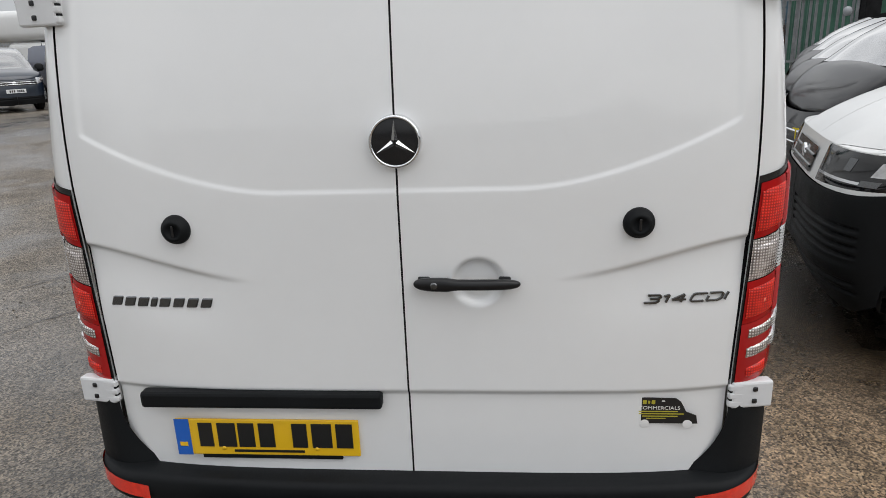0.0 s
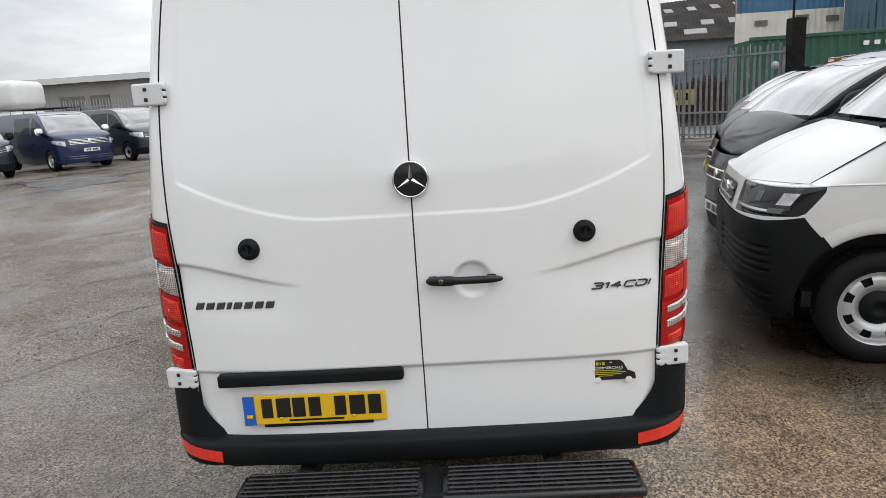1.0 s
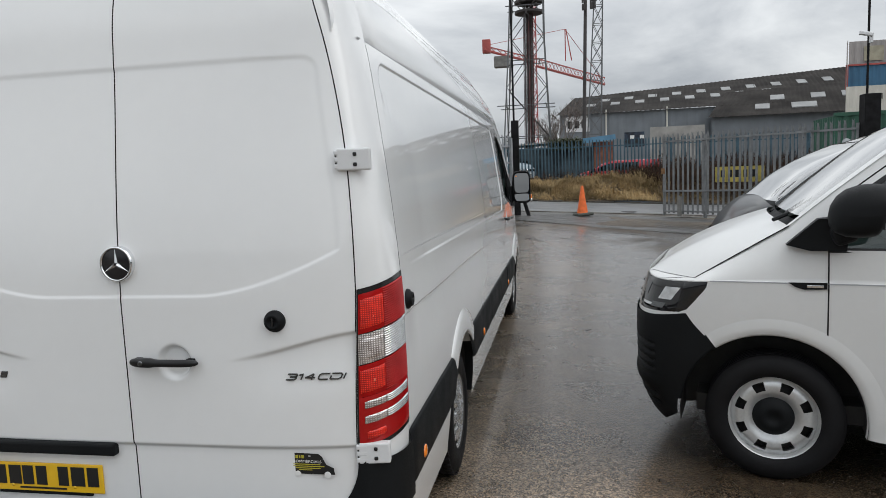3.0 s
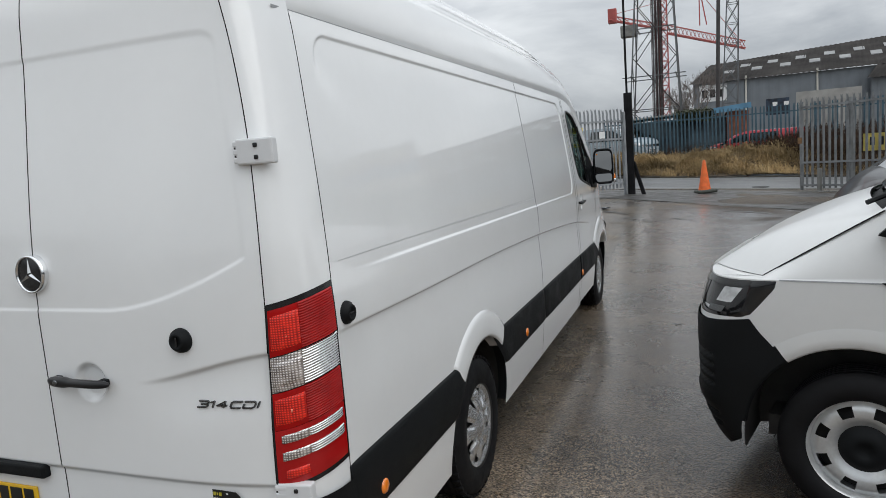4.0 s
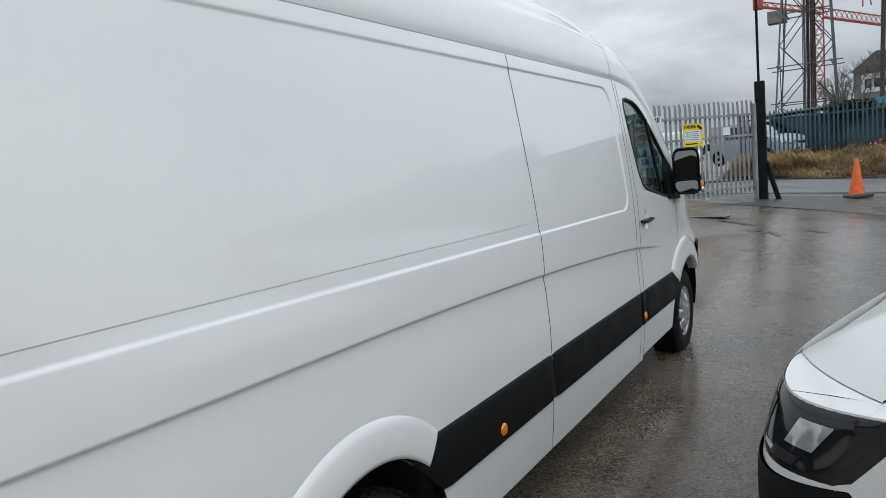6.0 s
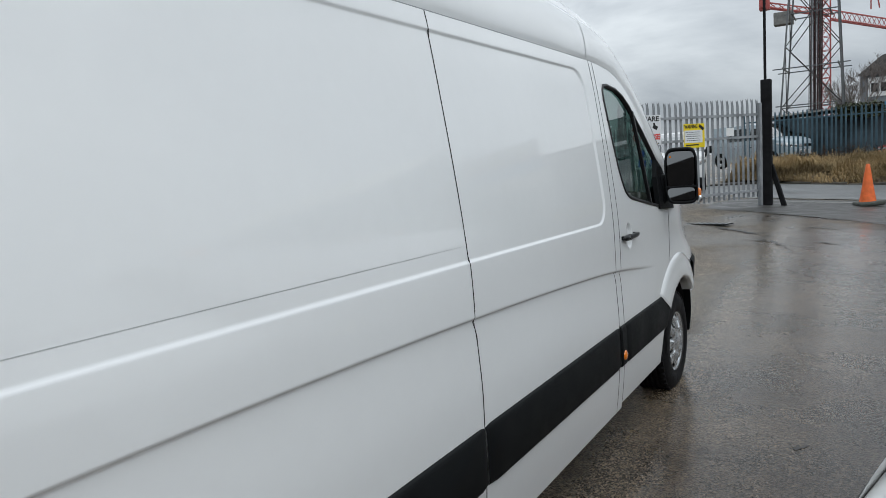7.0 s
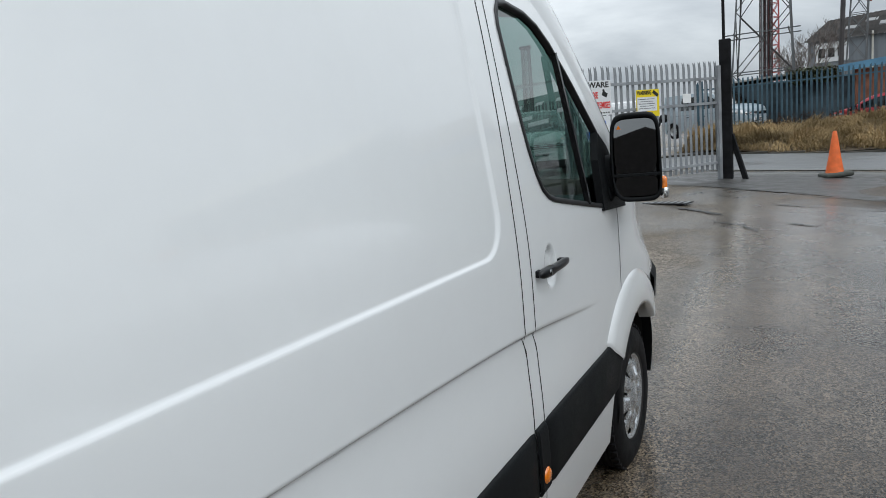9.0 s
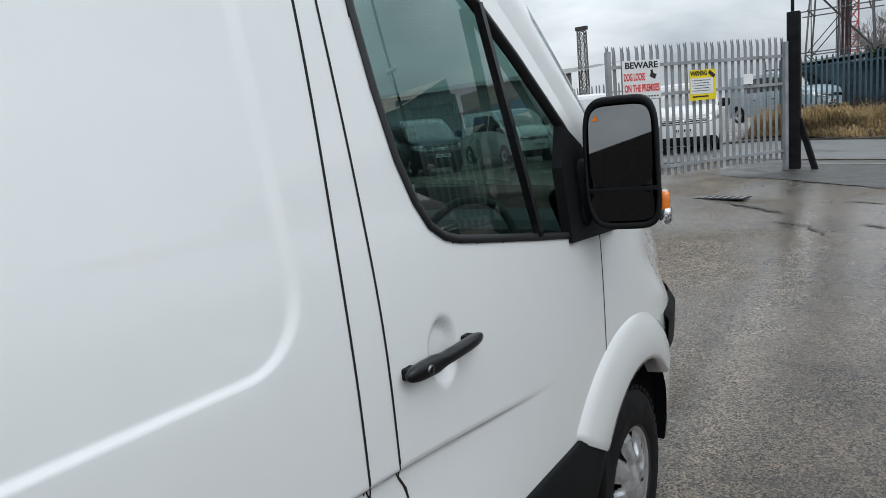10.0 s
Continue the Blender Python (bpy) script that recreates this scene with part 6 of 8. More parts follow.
    zt = np.where(Xg < 0.80, np.interp(Xg, shut[:, 0], shut[:, 2]), rail_z(Xg))
    yt = np.where(Xg < 0.80, np.interp(Xg, shut[:, 0], shut[:, 1]), rail_y(Xg))
    tail = 1 - 0.10 * np.clip((Xg - 4.78) / 0.12, 0, 1) ** 2
    y0 = yat(Xg, CREASE) * tail
    za = np.minimum(1.252, (CREASE + zt) / 2)
    zc = np.maximum(za + 0.3 * (zt - za), zt - 0.115)
    Zg = np.where(Sg <= 1, CREASE + Sg * (za - CREASE), np.where(Sg <= 2, za + (Sg - 1) * (zc - za), zc + (Sg - 2) * (zt - zc)))
    Tg = (Zg - CREASE) / (zt - CREASE)
    Yg = y0 - (y0 - yt) * (0.30 * Tg + 0.70 * Tg ** 2) - 0.008 * smooth(Tg, 0, 0.02) * (Xg > 0.42)
    P = np.stack([Xg, Yg, Zg], -1)
    Cx, Cz, Ct = Xg[:-1, :-1], (Zg[:-1, :-1] + Zg[1:, 1:]) / 2, zt[:-1, :-1]
    hole = (Sg[:-1, :-1] >= 1) & (Sg[:-1, :-1] < 1.999) & (Cx > 1.0) & (Cx < 2.02)
    both("upper_side", P, PAINT2, "", ~hole)
    Pg = P.copy()
    Pg[..., 1] -= 0.006
    for g in both("door_window", Pg, T_GLASS, "dim green-tinted door window", hole):
        g.visible_shadow = False
    def on_side(x, z, o=0.0):
        """A place on the flank above the crease."""
        zt_, yt_ = float(rail_z(x)), float(rail_y(x))
        q = (z - CREASE) / (zt_ - CREASE)
        yy = float(yat(x, CREASE))
        return (x, yy - (yy - yt_) * (0.30 * q + 0.70 * q * q) - 0.008 + o, z)
    rim = [(0.985, 1.252), (2.02, 1.252), (2.02, float(rail_z(2.02)) - 0.115)] + [(x, float(rail_z(x)) - 0.115) for x in np.linspace(1.95, 0.985, 24)]
    for s in (1, -1):
        ring = rim + rim[:1]
        ribbon("window_seal", [(lambda q: (q[0], s * q[1], q[2]))(on_side(x, max(z, 1.252), 0.002)) for x, z in ring], 0.012, (0, s, 0.25), SEAL, root, "black window seal")
        # door frame line along the pillar
        ribbon("door_joint", [(lambda q: (q[0], s * q[1], q[2]))(on_side(x, float(rail_z(x)) - 0.060, 0.0015)) for x in np.linspace(0.99, 2.1, 40)], 0.0035, (0, s, 0.3), GAP, root)

    # roof and windscreen
    xr = np.concatenate([np.linspace(0.80, 1.75, 48), np.linspace(1.80, 4.7, 28), np.linspace(4.74, 4.9, 6)])
    Xr, Tr = np.meshgrid(xr, np.linspace(0, 1, 26), indexing="ij")
    ye = rail_y(Xr) * (1 - 0.06 * np.clip((Xr - 4.75) / 0.15, 0, 1))
    Yr = ye * np.cos(Tr * math.pi / 2)
    k = 1 - (Yr / ye) ** 2
    fade = 1 - smooth(Xr, 1.5, 2.2)
    Zr = rail_z(Xr) + (0.022 + 0.02 * (1 - fade)) * k ** 0.7
    P = np.stack([Xr - 0.10 * k * fade, Yr, Zr], -1)
    Cx, Cy = Xr[:-1, :-1], Yr[1:, 1:] / ye[1:, 1:]
    cowl = Cx < 0.845
    scr = (Cx >= 0.845) & (Cx < 1.545) & (Cy < 0.925)
    both("roof", P, PAINT2, "", ~scr & ~(cowl & (Cy < 0.96)))
    cw = both("wiper_cowl", P - np.array((0, 0, 0.030)), PLASTIC, "black wiper cowl", cowl & (Cy < 0.96))
    both("windscreen", P - np.array((0, 0, 0.003)), SCREENGLASS, "rain-misted windscreen", scr)
    for y0_, y1_ in ((-0.70, -0.12), (-0.05, 0.52)):
        b = bmesh.new()
        tube(b, [(0.735, y0_, 1.392), (0.80, y0_ + 0.05, 1.418), (0.835, (y0_ + y1_) / 2, 1.442), (0.80, y1_, 1.440)], 0.011, 6)
        tube(b, [(0.870, y0_ - 0.03, 1.438), (0.845, (y0_ + y1_) / 2, 1.452), (0.815, y1_ + 0.06, 1.452)], 0.007, 5)
        part("wiper", b, PLASTIC, cw[0], "black wiper arm")

    # headlamps: smoked lens wedge with a bright strip and reflector blocks
    Ul, Tl = np.meshgrid(np.linspace(0, 1, 26), np.linspace(0, 1, 12), indexing="ij")
    zlo = 0.882 + 0.028 * Ul
    zz = zlo + Tl * (1.080 - zlo)
    ut = smooth(np.linspace(0, 1, 400), 0, 1)
    ux, uy = skin(ut, 0.99 + 0 * ut)
    run = np.concatenate([[0], np.cumsum(np.hypot(np.diff(ux), np.diff(uy)))])

    def lamp_u(a, z):
        """Place round the nose: a from 0 beside the grille to 1 at the outer end, which leans back towards its top."""
        r0 = np.interp(0.46, uy, run)
        r1 = np.interp(np.interp(z, (0.905, 1.082), (0.315, 0.420)), ux, run)
        return np.interp(r0 + a * (r1 - r0), run, ut)

    Xl, Yl = skin(lamp_u(Ul, zz), zz)
    e = smooth(np.minimum(np.minimum(Tl, 1 - Tl) * 2.5, np.minimum(Ul, 1 - Ul) * 5), 0, 0.35)

    def lamp_at(a, z, o):
        u_ = float(lamp_u(a, z))
        x, y = skin(u_, z)
        q = float(skin(u_ + 0.004, z)[0] - skin(u_ - 0.004, z)[0]), float(skin(min(1, u_ + 0.004), z)[1] - skin(u_ - 0.004, z)[1])
        k_ = math.hypot(*q) or 1.0
        c_, s_ = q[1] / k_, q[0] / k_
        return float(x) - o * c_, float(y) + o * s_, z

    for s in (1, -1):
        Q = np.stack([Xl - 0.006 * e, s * (Yl + 0.005 * e), zz], -1)
        lamp = sheet("headlamp", Q, LAMPDARK, root, "smoked wedge headlamp", None, away)
        def lens(nm, a0, a1, z0, z1, m_, lb):
            G = np.array([[lamp_at(a, z, 0.0095) for z in np.linspace(z0, z1, 5)] for a in np.linspace(a0, a1, 8)])
            G[..., 1] *= s
            sheet(nm, G, m_, lamp, lb, None, away)
        lens("lamp_strip", 0.06, 0.66, 0.930, 0.944, CHROME, "chrome light strip")
        lens("lamp_block", 0.70, 0.82, 0.975, 1.045, LAMPGLASS, "clear lamp element")
        lens("lamp_block", 0.66, 0.80, 0.925, 0.955, SATIN, "grey lamp reflector")
        lens("lamp_block", 0.44, 0.52, 0.985, 1.050, SATIN, "grey lamp reflector")
    # grille between the lamps
    Ul, Tl = np.meshgrid(np.linspace(-0.10, 0.10, 40), np.linspace(0, 1, 8), indexing="ij")
    zz = 0.895 + Tl * 0.14
    Xl, Yl = skin(np.abs(Ul), zz)
    gr = sheet("grille", np.stack([Xl - 0.010, np.sign(Ul) * Yl, zz], -1), GLOSSBLACK, root, "black front grille", None, away)
    for zb_ in (0.925, 0.985):
        G = np.array([[(float(skin(abs(u), zb_ + dz)[0]) - o, math.copysign(float(skin(abs(u), zb_ + dz)[1]), u), zb_ + dz) for dz, o in ((-0.008, 0.01), (-0.005, 0.02), (0.005, 0.02), (0.008, 0.01))]
                      for u in np.linspace(-0.098, 0.098, 40)])
        sheet("grille_bar", G, SATIN, gr, "bright grille bar", None, away)
    lathe("nose_badge", [(0, 0.008), (0.05, 0.007), (0.055, 0.003), (0.055, -0.01)], (-1, 0, 0), (float(front(0.96)) - 0.010, 0, 0.96), CHROME, gr, "round chrome badge", 24)

    # mirrors: egg-shaped head on a triangular black foot
    for s in (1, -1):
        n = 28
        prof = ((-0.115, 0.30), (-0.10, 0.58), (-0.07, 0.82), (-0.02, 0.97), (0.04, 1.0), (0.085, 0.96), (0.10, 0.90), (0.094, 0.84))
        Q = np.zeros((len(prof) + 1, n + 1, 3))
        for i, (dx, q) in enumerate(((-0.12, 0.0),) + prof):
            for j in range(n + 1):
                a = 2 * math.pi * j / n
                c_, s_ = math.cos(a), math.sin(a)
                Q[i, j] = (1.085 + dx + 0.03 * s_ * q, s * (1.088 + 0.125 * q * math.copysign(abs(c_) ** 0.75, c_)), 1.462 + 0.122 * q * math.copysign(abs(s_) ** 0.75, s_) - 0.02 * c_ * q)
        head = sheet("door_mirror", Q, PLASTIC, root, "black egg-shaped door mirror", None, (1.085, s * 1.088, 1.462))
        box("mirror_glass", (1.182, s * 1.088, 1.462), (0.004, 0.18, 0.17), MIRRORGLASS, head, "", 0.0)
        b = bmesh.new()
        tri = [(0.79, 1.283), (0.90, 1.255), (1.055, 1.258), (1.07, 1.37), (0.985, 1.42), (0.93, 1.415)]
        lo_ = [b.verts.new((x, s * 0.895, z)) for x, z in tri]
        hi_ = [b.verts.new((x, s * (0.962 + 0.03 * smooth(x, 0.8, 1.05)), z)) for x, z in tri]
        b.faces.new(hi_)
        b.faces.new(lo_[::-1])
        for i in range(len(tri)):
            j = (i + 1) % len(tri)
            b.faces.new((lo_[i], lo_[j], hi_[j], hi_[i]))
        bm_box(b, (1.04, s * 1.0, 1.345), (0.11, 0.10, 0.10), pose(0, 0, 0, 0, -20, 0), 0.03, 3)
        part("mirror_foot", b, PLASTIC, head, "black triangular mirror foot")
    # joints, crease, wing trim, handles
    for s in (1, -1):
        for jx, z0 in ((0.985, 0.75), (2.12, 0.31)):
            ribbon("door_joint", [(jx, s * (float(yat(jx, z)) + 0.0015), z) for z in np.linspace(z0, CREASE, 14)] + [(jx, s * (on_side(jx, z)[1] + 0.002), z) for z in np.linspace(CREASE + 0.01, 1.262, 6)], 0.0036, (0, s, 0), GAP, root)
        # grey strip draws the shade along the flank crease
        ribbon("side_crease", [(x, s * (float(yat(x, CREASE)) + 0.0012), CREASE) for x in np.linspace(0.43, 4.7, 50)], 0.0030, (0, s, 0.3), SEAMGREY, root)
        b = bmesh.new()
        out_ = [(0.805, 1.090), (0.978, 1.092), (0.978, 1.060), (0.88, 1.054), (0.835, 1.068)]
        vs = [b.verts.new((x, s * 0.950, z)) for x, z in out_]
        e_ = bmesh.ops.extrude_face_region(b, geom=[b.faces.new(vs)])
        bmesh.ops.translate(b, vec=(0, s * 0.008, 0), verts=[q for q in e_["geom"] if isinstance(q, bmesh.types.BMVert)])
        wb = part("wing_trim", b, PLASTIC, root, "black and chrome wing trim")
        box("wing_trim_bar", (0.925, s * 0.9605, 1.073), (0.075, 0.004, 0.014), CHROME, wb, "", 0.002)
        b = bmesh.new()
        bm_box(b, (1.93, s * 0.957, 0.99), (0.20, 0.03, 0.036), None, 0.012, 3)
        part("door_handle", b, PLASTIC, root, "pull handle", True)
    # cab inside
    box("dashboard", (1.12, 0, 1.16), (0.42, 1.62, 0.22), CABTRIM, root, "dark dashboard", 0.06)
    box("bulkhead", (2.14, 0, 1.18), (0.03, 1.48, 1.35), CABTRIM, root, "grey bulkhead")
    box("headliner", (1.78, 0, 1.905), (0.62, 1.36, 0.03), CABTRIM, root)
    for sy in (0.42, -0.42):
        st = box("seat", (1.72, sy, 0.98), (0.48, 0.46, 0.16), SEATCLOTH, root, "dark cloth seat", 0.05)
        box("seat_back", (1.96, sy, 1.32), (0.14, 0.44, 0.62), SEATCLOTH, st, "", 0.05, pose(0, 0, 0, 0, 10, 0))
    box("underside", (2.5, 0, 0.36), (4.3, 1.56, 0.10), DARKSTEEL, root)
    return root


delivery_van((2.166, 2.854, -0.057), -14.6, 1.04)

VANBASE = dict(category="taxi", length=4.70, width=1.86, nose=0.60, sill=0.22, belt=1.16, crease=0.98, height=1.90, screen=0.80, screen_end=1.75,
            shoulder=((0, 0.15, 0.35, 0.6, 1.0, 5), (0.92, 0.97, 1.02, 1.07, 1.16, 1.17)),
            bonnet=((0, 0.08, 0.25, 0.5, 0.9, 1.2), (0.95, 1.04, 1.13, 1.20, 1.27, 1.29)),
            roof=((0.80, 0.95, 1.2, 1.5, 1.8, 2.2, 4.3, 4.7), (1.165, 1.225, 1.42, 1.66, 1.81, 1.86, 1.86, 1.80)),
            axles=(0.86, 3.75), tyre=0.32, arch=0.395, bumper_top=0.50, bumper_slope=-0.6, lamp=(0.78, 0.96, 0.40, 0.99), lamp_rise=0.06, lamp_taper=0.5,
            grille=(0.70, 0.84, 0.40), plate=0.46, mirror=(1.0, 1.26), windows=((1.22, 2.0), (2.1, 3.3)), joints=(1.12, 2.05), handles=(1.9, 2.9), dark=True, mirror_mat=PLASTIC, bars=2)
TAXI = dict(VANBASE, length=4.97, width=1.90, nose=0.55, belt=1.33, crease=1.06, height=1.97, screen=0.50, screen_end=1.66, fwd=0.10,
            shoulder=((0, 0.15, 0.35, 0.6, 1.0, 5), (1.0, 1.09, 1.20, 1.31, 1.34, 1.33)),
            bonnet=((0, 0.08, 0.25, 0.5, 0.9, 1.2), (1.02, 1.13, 1.27, 1.41, 1.46, 1.47)),
            roof=((0.50, 0.64, 0.94, 1.32, 1.64, 2.1, 4.4, 4.97), (1.34, 1.40, 1.59, 1.79, 1.91, 1.945, 1.945, 1.89)),
            lamp=(0.82, 1.06, 0.34, 1.0), lamp_rise=0.14, grille=(0.72, 0.90, 0.33), mirror=(0.98, 1.42), mirror_size=(0.13, 0.20, 0.17), windows=((0.90, 1.85), (2.0, 3.4)), joints=(0.95, 1.92), pillar=0.16)
SIGNORANGE = mat("dull_orange_sign", (0.16, 0.055, 0.03), 0.4, var=0.15, scale=8)
for i, (cx, cy, rz) in enumerate(((2.86, 5.0, -5), (3.62, 7.1, -5), (4.55, 9.3, -5), (5.50, 11.5, -5))):
    g = float(ground_z(cx + 2, cy))
    tx, tskin = car("taxi", "black people-carrier taxi with an orange roof sign", TAXI, (cx, cy, g), rz, BLACKPAINT)
    tagged(tx, group="row of parked taxis")
    tx.matrix_basis = tx.matrix_basis @ Matrix.Diagonal((1, 1, 0.96 if i else 1.02, 1))
    b = bmesh.new()
    base = [(1.88, 0.15), (2.16, 0.12), (2.16, -0.12), (1.88, -0.15)]
    lo = [b.verts.new((x, y, 1.975)) for x, y in base]
    up = [b.verts.new((x * 0.85 + 0.15 * 2.02, y * 0.95, 2.065)) for x, y in base]
    for k in range(4):
        b.faces.new((lo[k], lo[(k + 1) % 4], up[(k + 1) % 4], up[k]))
    b.faces.new(up)
    b.faces.new(lo[::-1])
    bmesh.ops.bevel(b, geom=b.edges[:], offset=0.012, segments=2, affect="EDGES", profile=0.5)
    sign = part("roof_sign", b, SIGNORANGE, tx, "orange taxi roof sign")
    # white slab paints the sky's reflection onto the sign top
    box("sign_top", (2.02, 0, 2.070), (0.28, 0.28, 0.012), WHITEPLATE, sign, "white sign top painting in a sky reflection", 0.005)
    box("sign_face", (1.884, 0, 2.02), (0.012, 0.24, 0.06), ORANGE, sign, "orange sign face", 0.004, pose(0, 0, 0, 0, 14, 0))
    if i == 0:
        for s in (1, -1):
            x_, y_ = tskin(0.30, 0.84)
            lettering("taxi_lettering", "TAXI", 0.15, pose(float(x_) - 0.045, s * float(y_), 0.84, 90, 0, -90 + s * -18), SIGNYELLOW, tx, "yellow TAXI lettering")

VITO = dict(VANBASE, category="van", length=4.75, width=1.90, belt=1.15, height=1.90, bumper_top=0.47, bumper_mat=BLUEPAINT, grille=(0.80, 0.98, 0.40), plate=0.62, lamp=(0.76, 0.92, 0.48, 0.99), lamp_rise=0.10, lamp_taper=0.3,
            mirror_mat=CHROME, dark=True, bars=4, spokes=(5, 0.30, 0.90, 0.30), rim_mat=STEEL, cap_mat=STEEL)
SMALLVAN = dict(VANBASE, category="van", length=4.38, width=1.81, height=1.82, lamp=(0.80, 0.98, 0.42, 0.99), grille=(0.78, 0.90, 0.42), plate=0.62, bumper_top=0.45, bars=2)


def far_car(name, label, spec, x, y, head, paint):
    rz = math.degrees(math.atan2(-head[1], -head[0]))
    return car(name, label, spec, (x, y, float(ground_z(x, y)) - 0.01), rz, paint)[0]


def roof_bars(root, zr, xs, w):
    for x in xs:
        b = bmesh.new()
        tube(b, [(x, -w, zr - 0.10), (x, -w, zr + 0.06), (x, w, zr + 0.06), (x, w, zr - 0.10)], 0.018, 6)
        part("roof_bar", b, PLASTIC, root, "black roof bar")


HEAD = (0.82, -0.57)
vito = far_car("panel_van", "dark blue van with roof bars and chrome grille", VITO, -11.75, 19.55, HEAD, BLUEPAINT)
roof_bars(vito, 1.95, (1.75, 2.7, 3.7), 0.72)
for yy, zz, ww in ((0.35, 1.45, 0.75), (-0.40, 1.36, 0.6)):
    box("sale_poster", (1.28, yy, zz), (0.01, ww, 0.11), PAPER, vito, "pale sale poster behind the windscreen", 0.0, pose(0, 0, 0, 8, -42, 0))
far_car("estate_car", "dark grey car with chrome-edged bumper", SMALLVAN, -13.9, 17.6, (0.78, -0.62), NAVYPAINT)
far_car("small_van", "small white van with roof rails", SMALLVAN, -12.5, 23.2, HEAD, PAINT2)
pn = far_car("small_van", "navy blue small van with a silver grille", SMALLVAN, -10.6, 22.3, HEAD, NAVYPAINT)
box("sale_poster", (1.20, 0, 1.40), (0.01, 0.9, 0.12), PAPER, pn, "pale sale poster behind the windscreen", 0.0, pose(0, 0, 0, 0, -42, 0))
for (x, y, hd) in ((-8.2, 24.5, HEAD), (-4.9, 20.6, (0.45, -0.89)), (-2.9, 22.0, (0.2, -0.98))):
    far_car("small_van", "small white van parked behind the gate", SMALLVAN, x, y, hd, PAINT2)
# tall white box body with a rounded roof, on a chassis cab
truck = empty("box_truck", (-19.6, 26.0, float(ground_z(-19.6, 26))), 0)
tagged(truck, "white truck with a rounded pale tank body", "truck")
b = bmesh.new()
bm_box(b, (0, 0, 2.85), (4.4, 2.2, 1.15), None, 0.30, 5)
part("tank_body", b, PAINT2, truck, "", True)
box("cab", (1.2, 0, 1.35), (1.9, 2.0, 1.7), PAINT2, truck, "white cab", 0.18, segs=4)
box("chassis", (0, 0, 0.75), (4.6, 0.9, 0.25), DARKSTEEL, truck)
for x in (-1.4, 1.4):
    for y in (-0.95, 0.95):
        lathe("wheel", tyre_prof(0.38, 0.22, 0.22), (0, 1, 0), (x, y, 0.38), RUBBER, truck, "truck tyre", 24)
b = bmesh.new()
tube(b, [(0.9, -0.8, 2.9), (0.75, -0.8, 5.4)], 0.035, 6)
part("exhaust_pole", b, SATIN, truck)

# ---- gates, fences and street ----
FENCEBLUE = mat("weathered_blue_steel", (0.062, 0.112, 0.145), 0.65, metal=0.1, spec=0.3, var=0.3, scale=2, fine=0.15, fine_scale=30)
BLACKPOST = mat("black_painted_timber", (0.010, 0.010, 0.011), 0.7, var=0.5, scale=6, fine=0.3, bump=0.3, bump_scale=60, spec=0.15)
STRAW = mat("dead_grass", (0.295, 0.215, 0.112), 0.9, var=0.75, scale=0.55, fine=0.45, fine_scale=3.5, spec=0.1)
TWIG = mat("brown_bramble", (0.055, 0.036, 0.026), 0.85, var=0.5, scale=2, spec=0.1)
SOIL = mat("verge_soil", (0.060, 0.042, 0.024), 0.9, var=0.3, scale=3, bump=0.5, bump_scale=20)
ROADTOP = mat("smooth_road_asphalt", (0.125, 0.128, 0.13), 0.42, var=0.18, scale=0.7, fine=0.25, fine_scale=60, rvar=0.12, bump=0.2, bump_scale=150)
CONCRETE = mat("kerb_concrete", (0.20, 0.20, 0.19), 0.75, spec=0.2, var=0.2, scale=4, fine=0.15)
PATCH = mat("dark_tarmac_patch", (0.05, 0.048, 0.045), 0.45, var=0.25, scale=3, fine=0.3, fine_scale=90, rvar=0.15, bump=0.4, bump_scale=150)

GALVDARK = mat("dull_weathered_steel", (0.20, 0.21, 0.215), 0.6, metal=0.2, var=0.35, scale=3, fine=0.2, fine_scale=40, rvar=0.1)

pale_meshes = {}


def pale_mesh(h, w, mtl):
    """One W-section palisade pale with a split pointed head."""
    key = (round(h, 2), round(w, 3), mtl.name)
    if key in pale_meshes:
        return pale_meshes[key]
    xs = [-w / 2, -w / 4, 0, w / 4, w / 2]
    dy = [0.0, -0.014, -0.004, -0.014, 0.0]
    tip = [h - 0.07, h - 0.01, h - 0.055, h - 0.01, h - 0.07]
    lean = [-0.010, 0.012, 0.0, -0.012, 0.010]
    V, F = [], []
    for t in (0.0, 0.003):
        for x, d, tp, ln_ in zip(xs, dy, tip, lean):
            V += [(x, d + t, 0), (x, d + t, h - 0.14), (x - ln_ * 1.0, d + t - 0.004, tp)]
    n = len(xs)
    for k in range(2):
        o = k * n * 3
        for i in range(n - 1):
            for r in range(2):
                f = (o + i * 3 + r, o + (i + 1) * 3 + r, o + (i + 1) * 3 + r + 1, o + i * 3 + r + 1)
                F.append(f if k == 0 else f[::-1])
    me = bpy.data.meshes.new("pale")
    me.from_pydata(V, [], F)
    me.materials.append(mtl)
    me.update()
    pale_meshes[key] = me
    return me


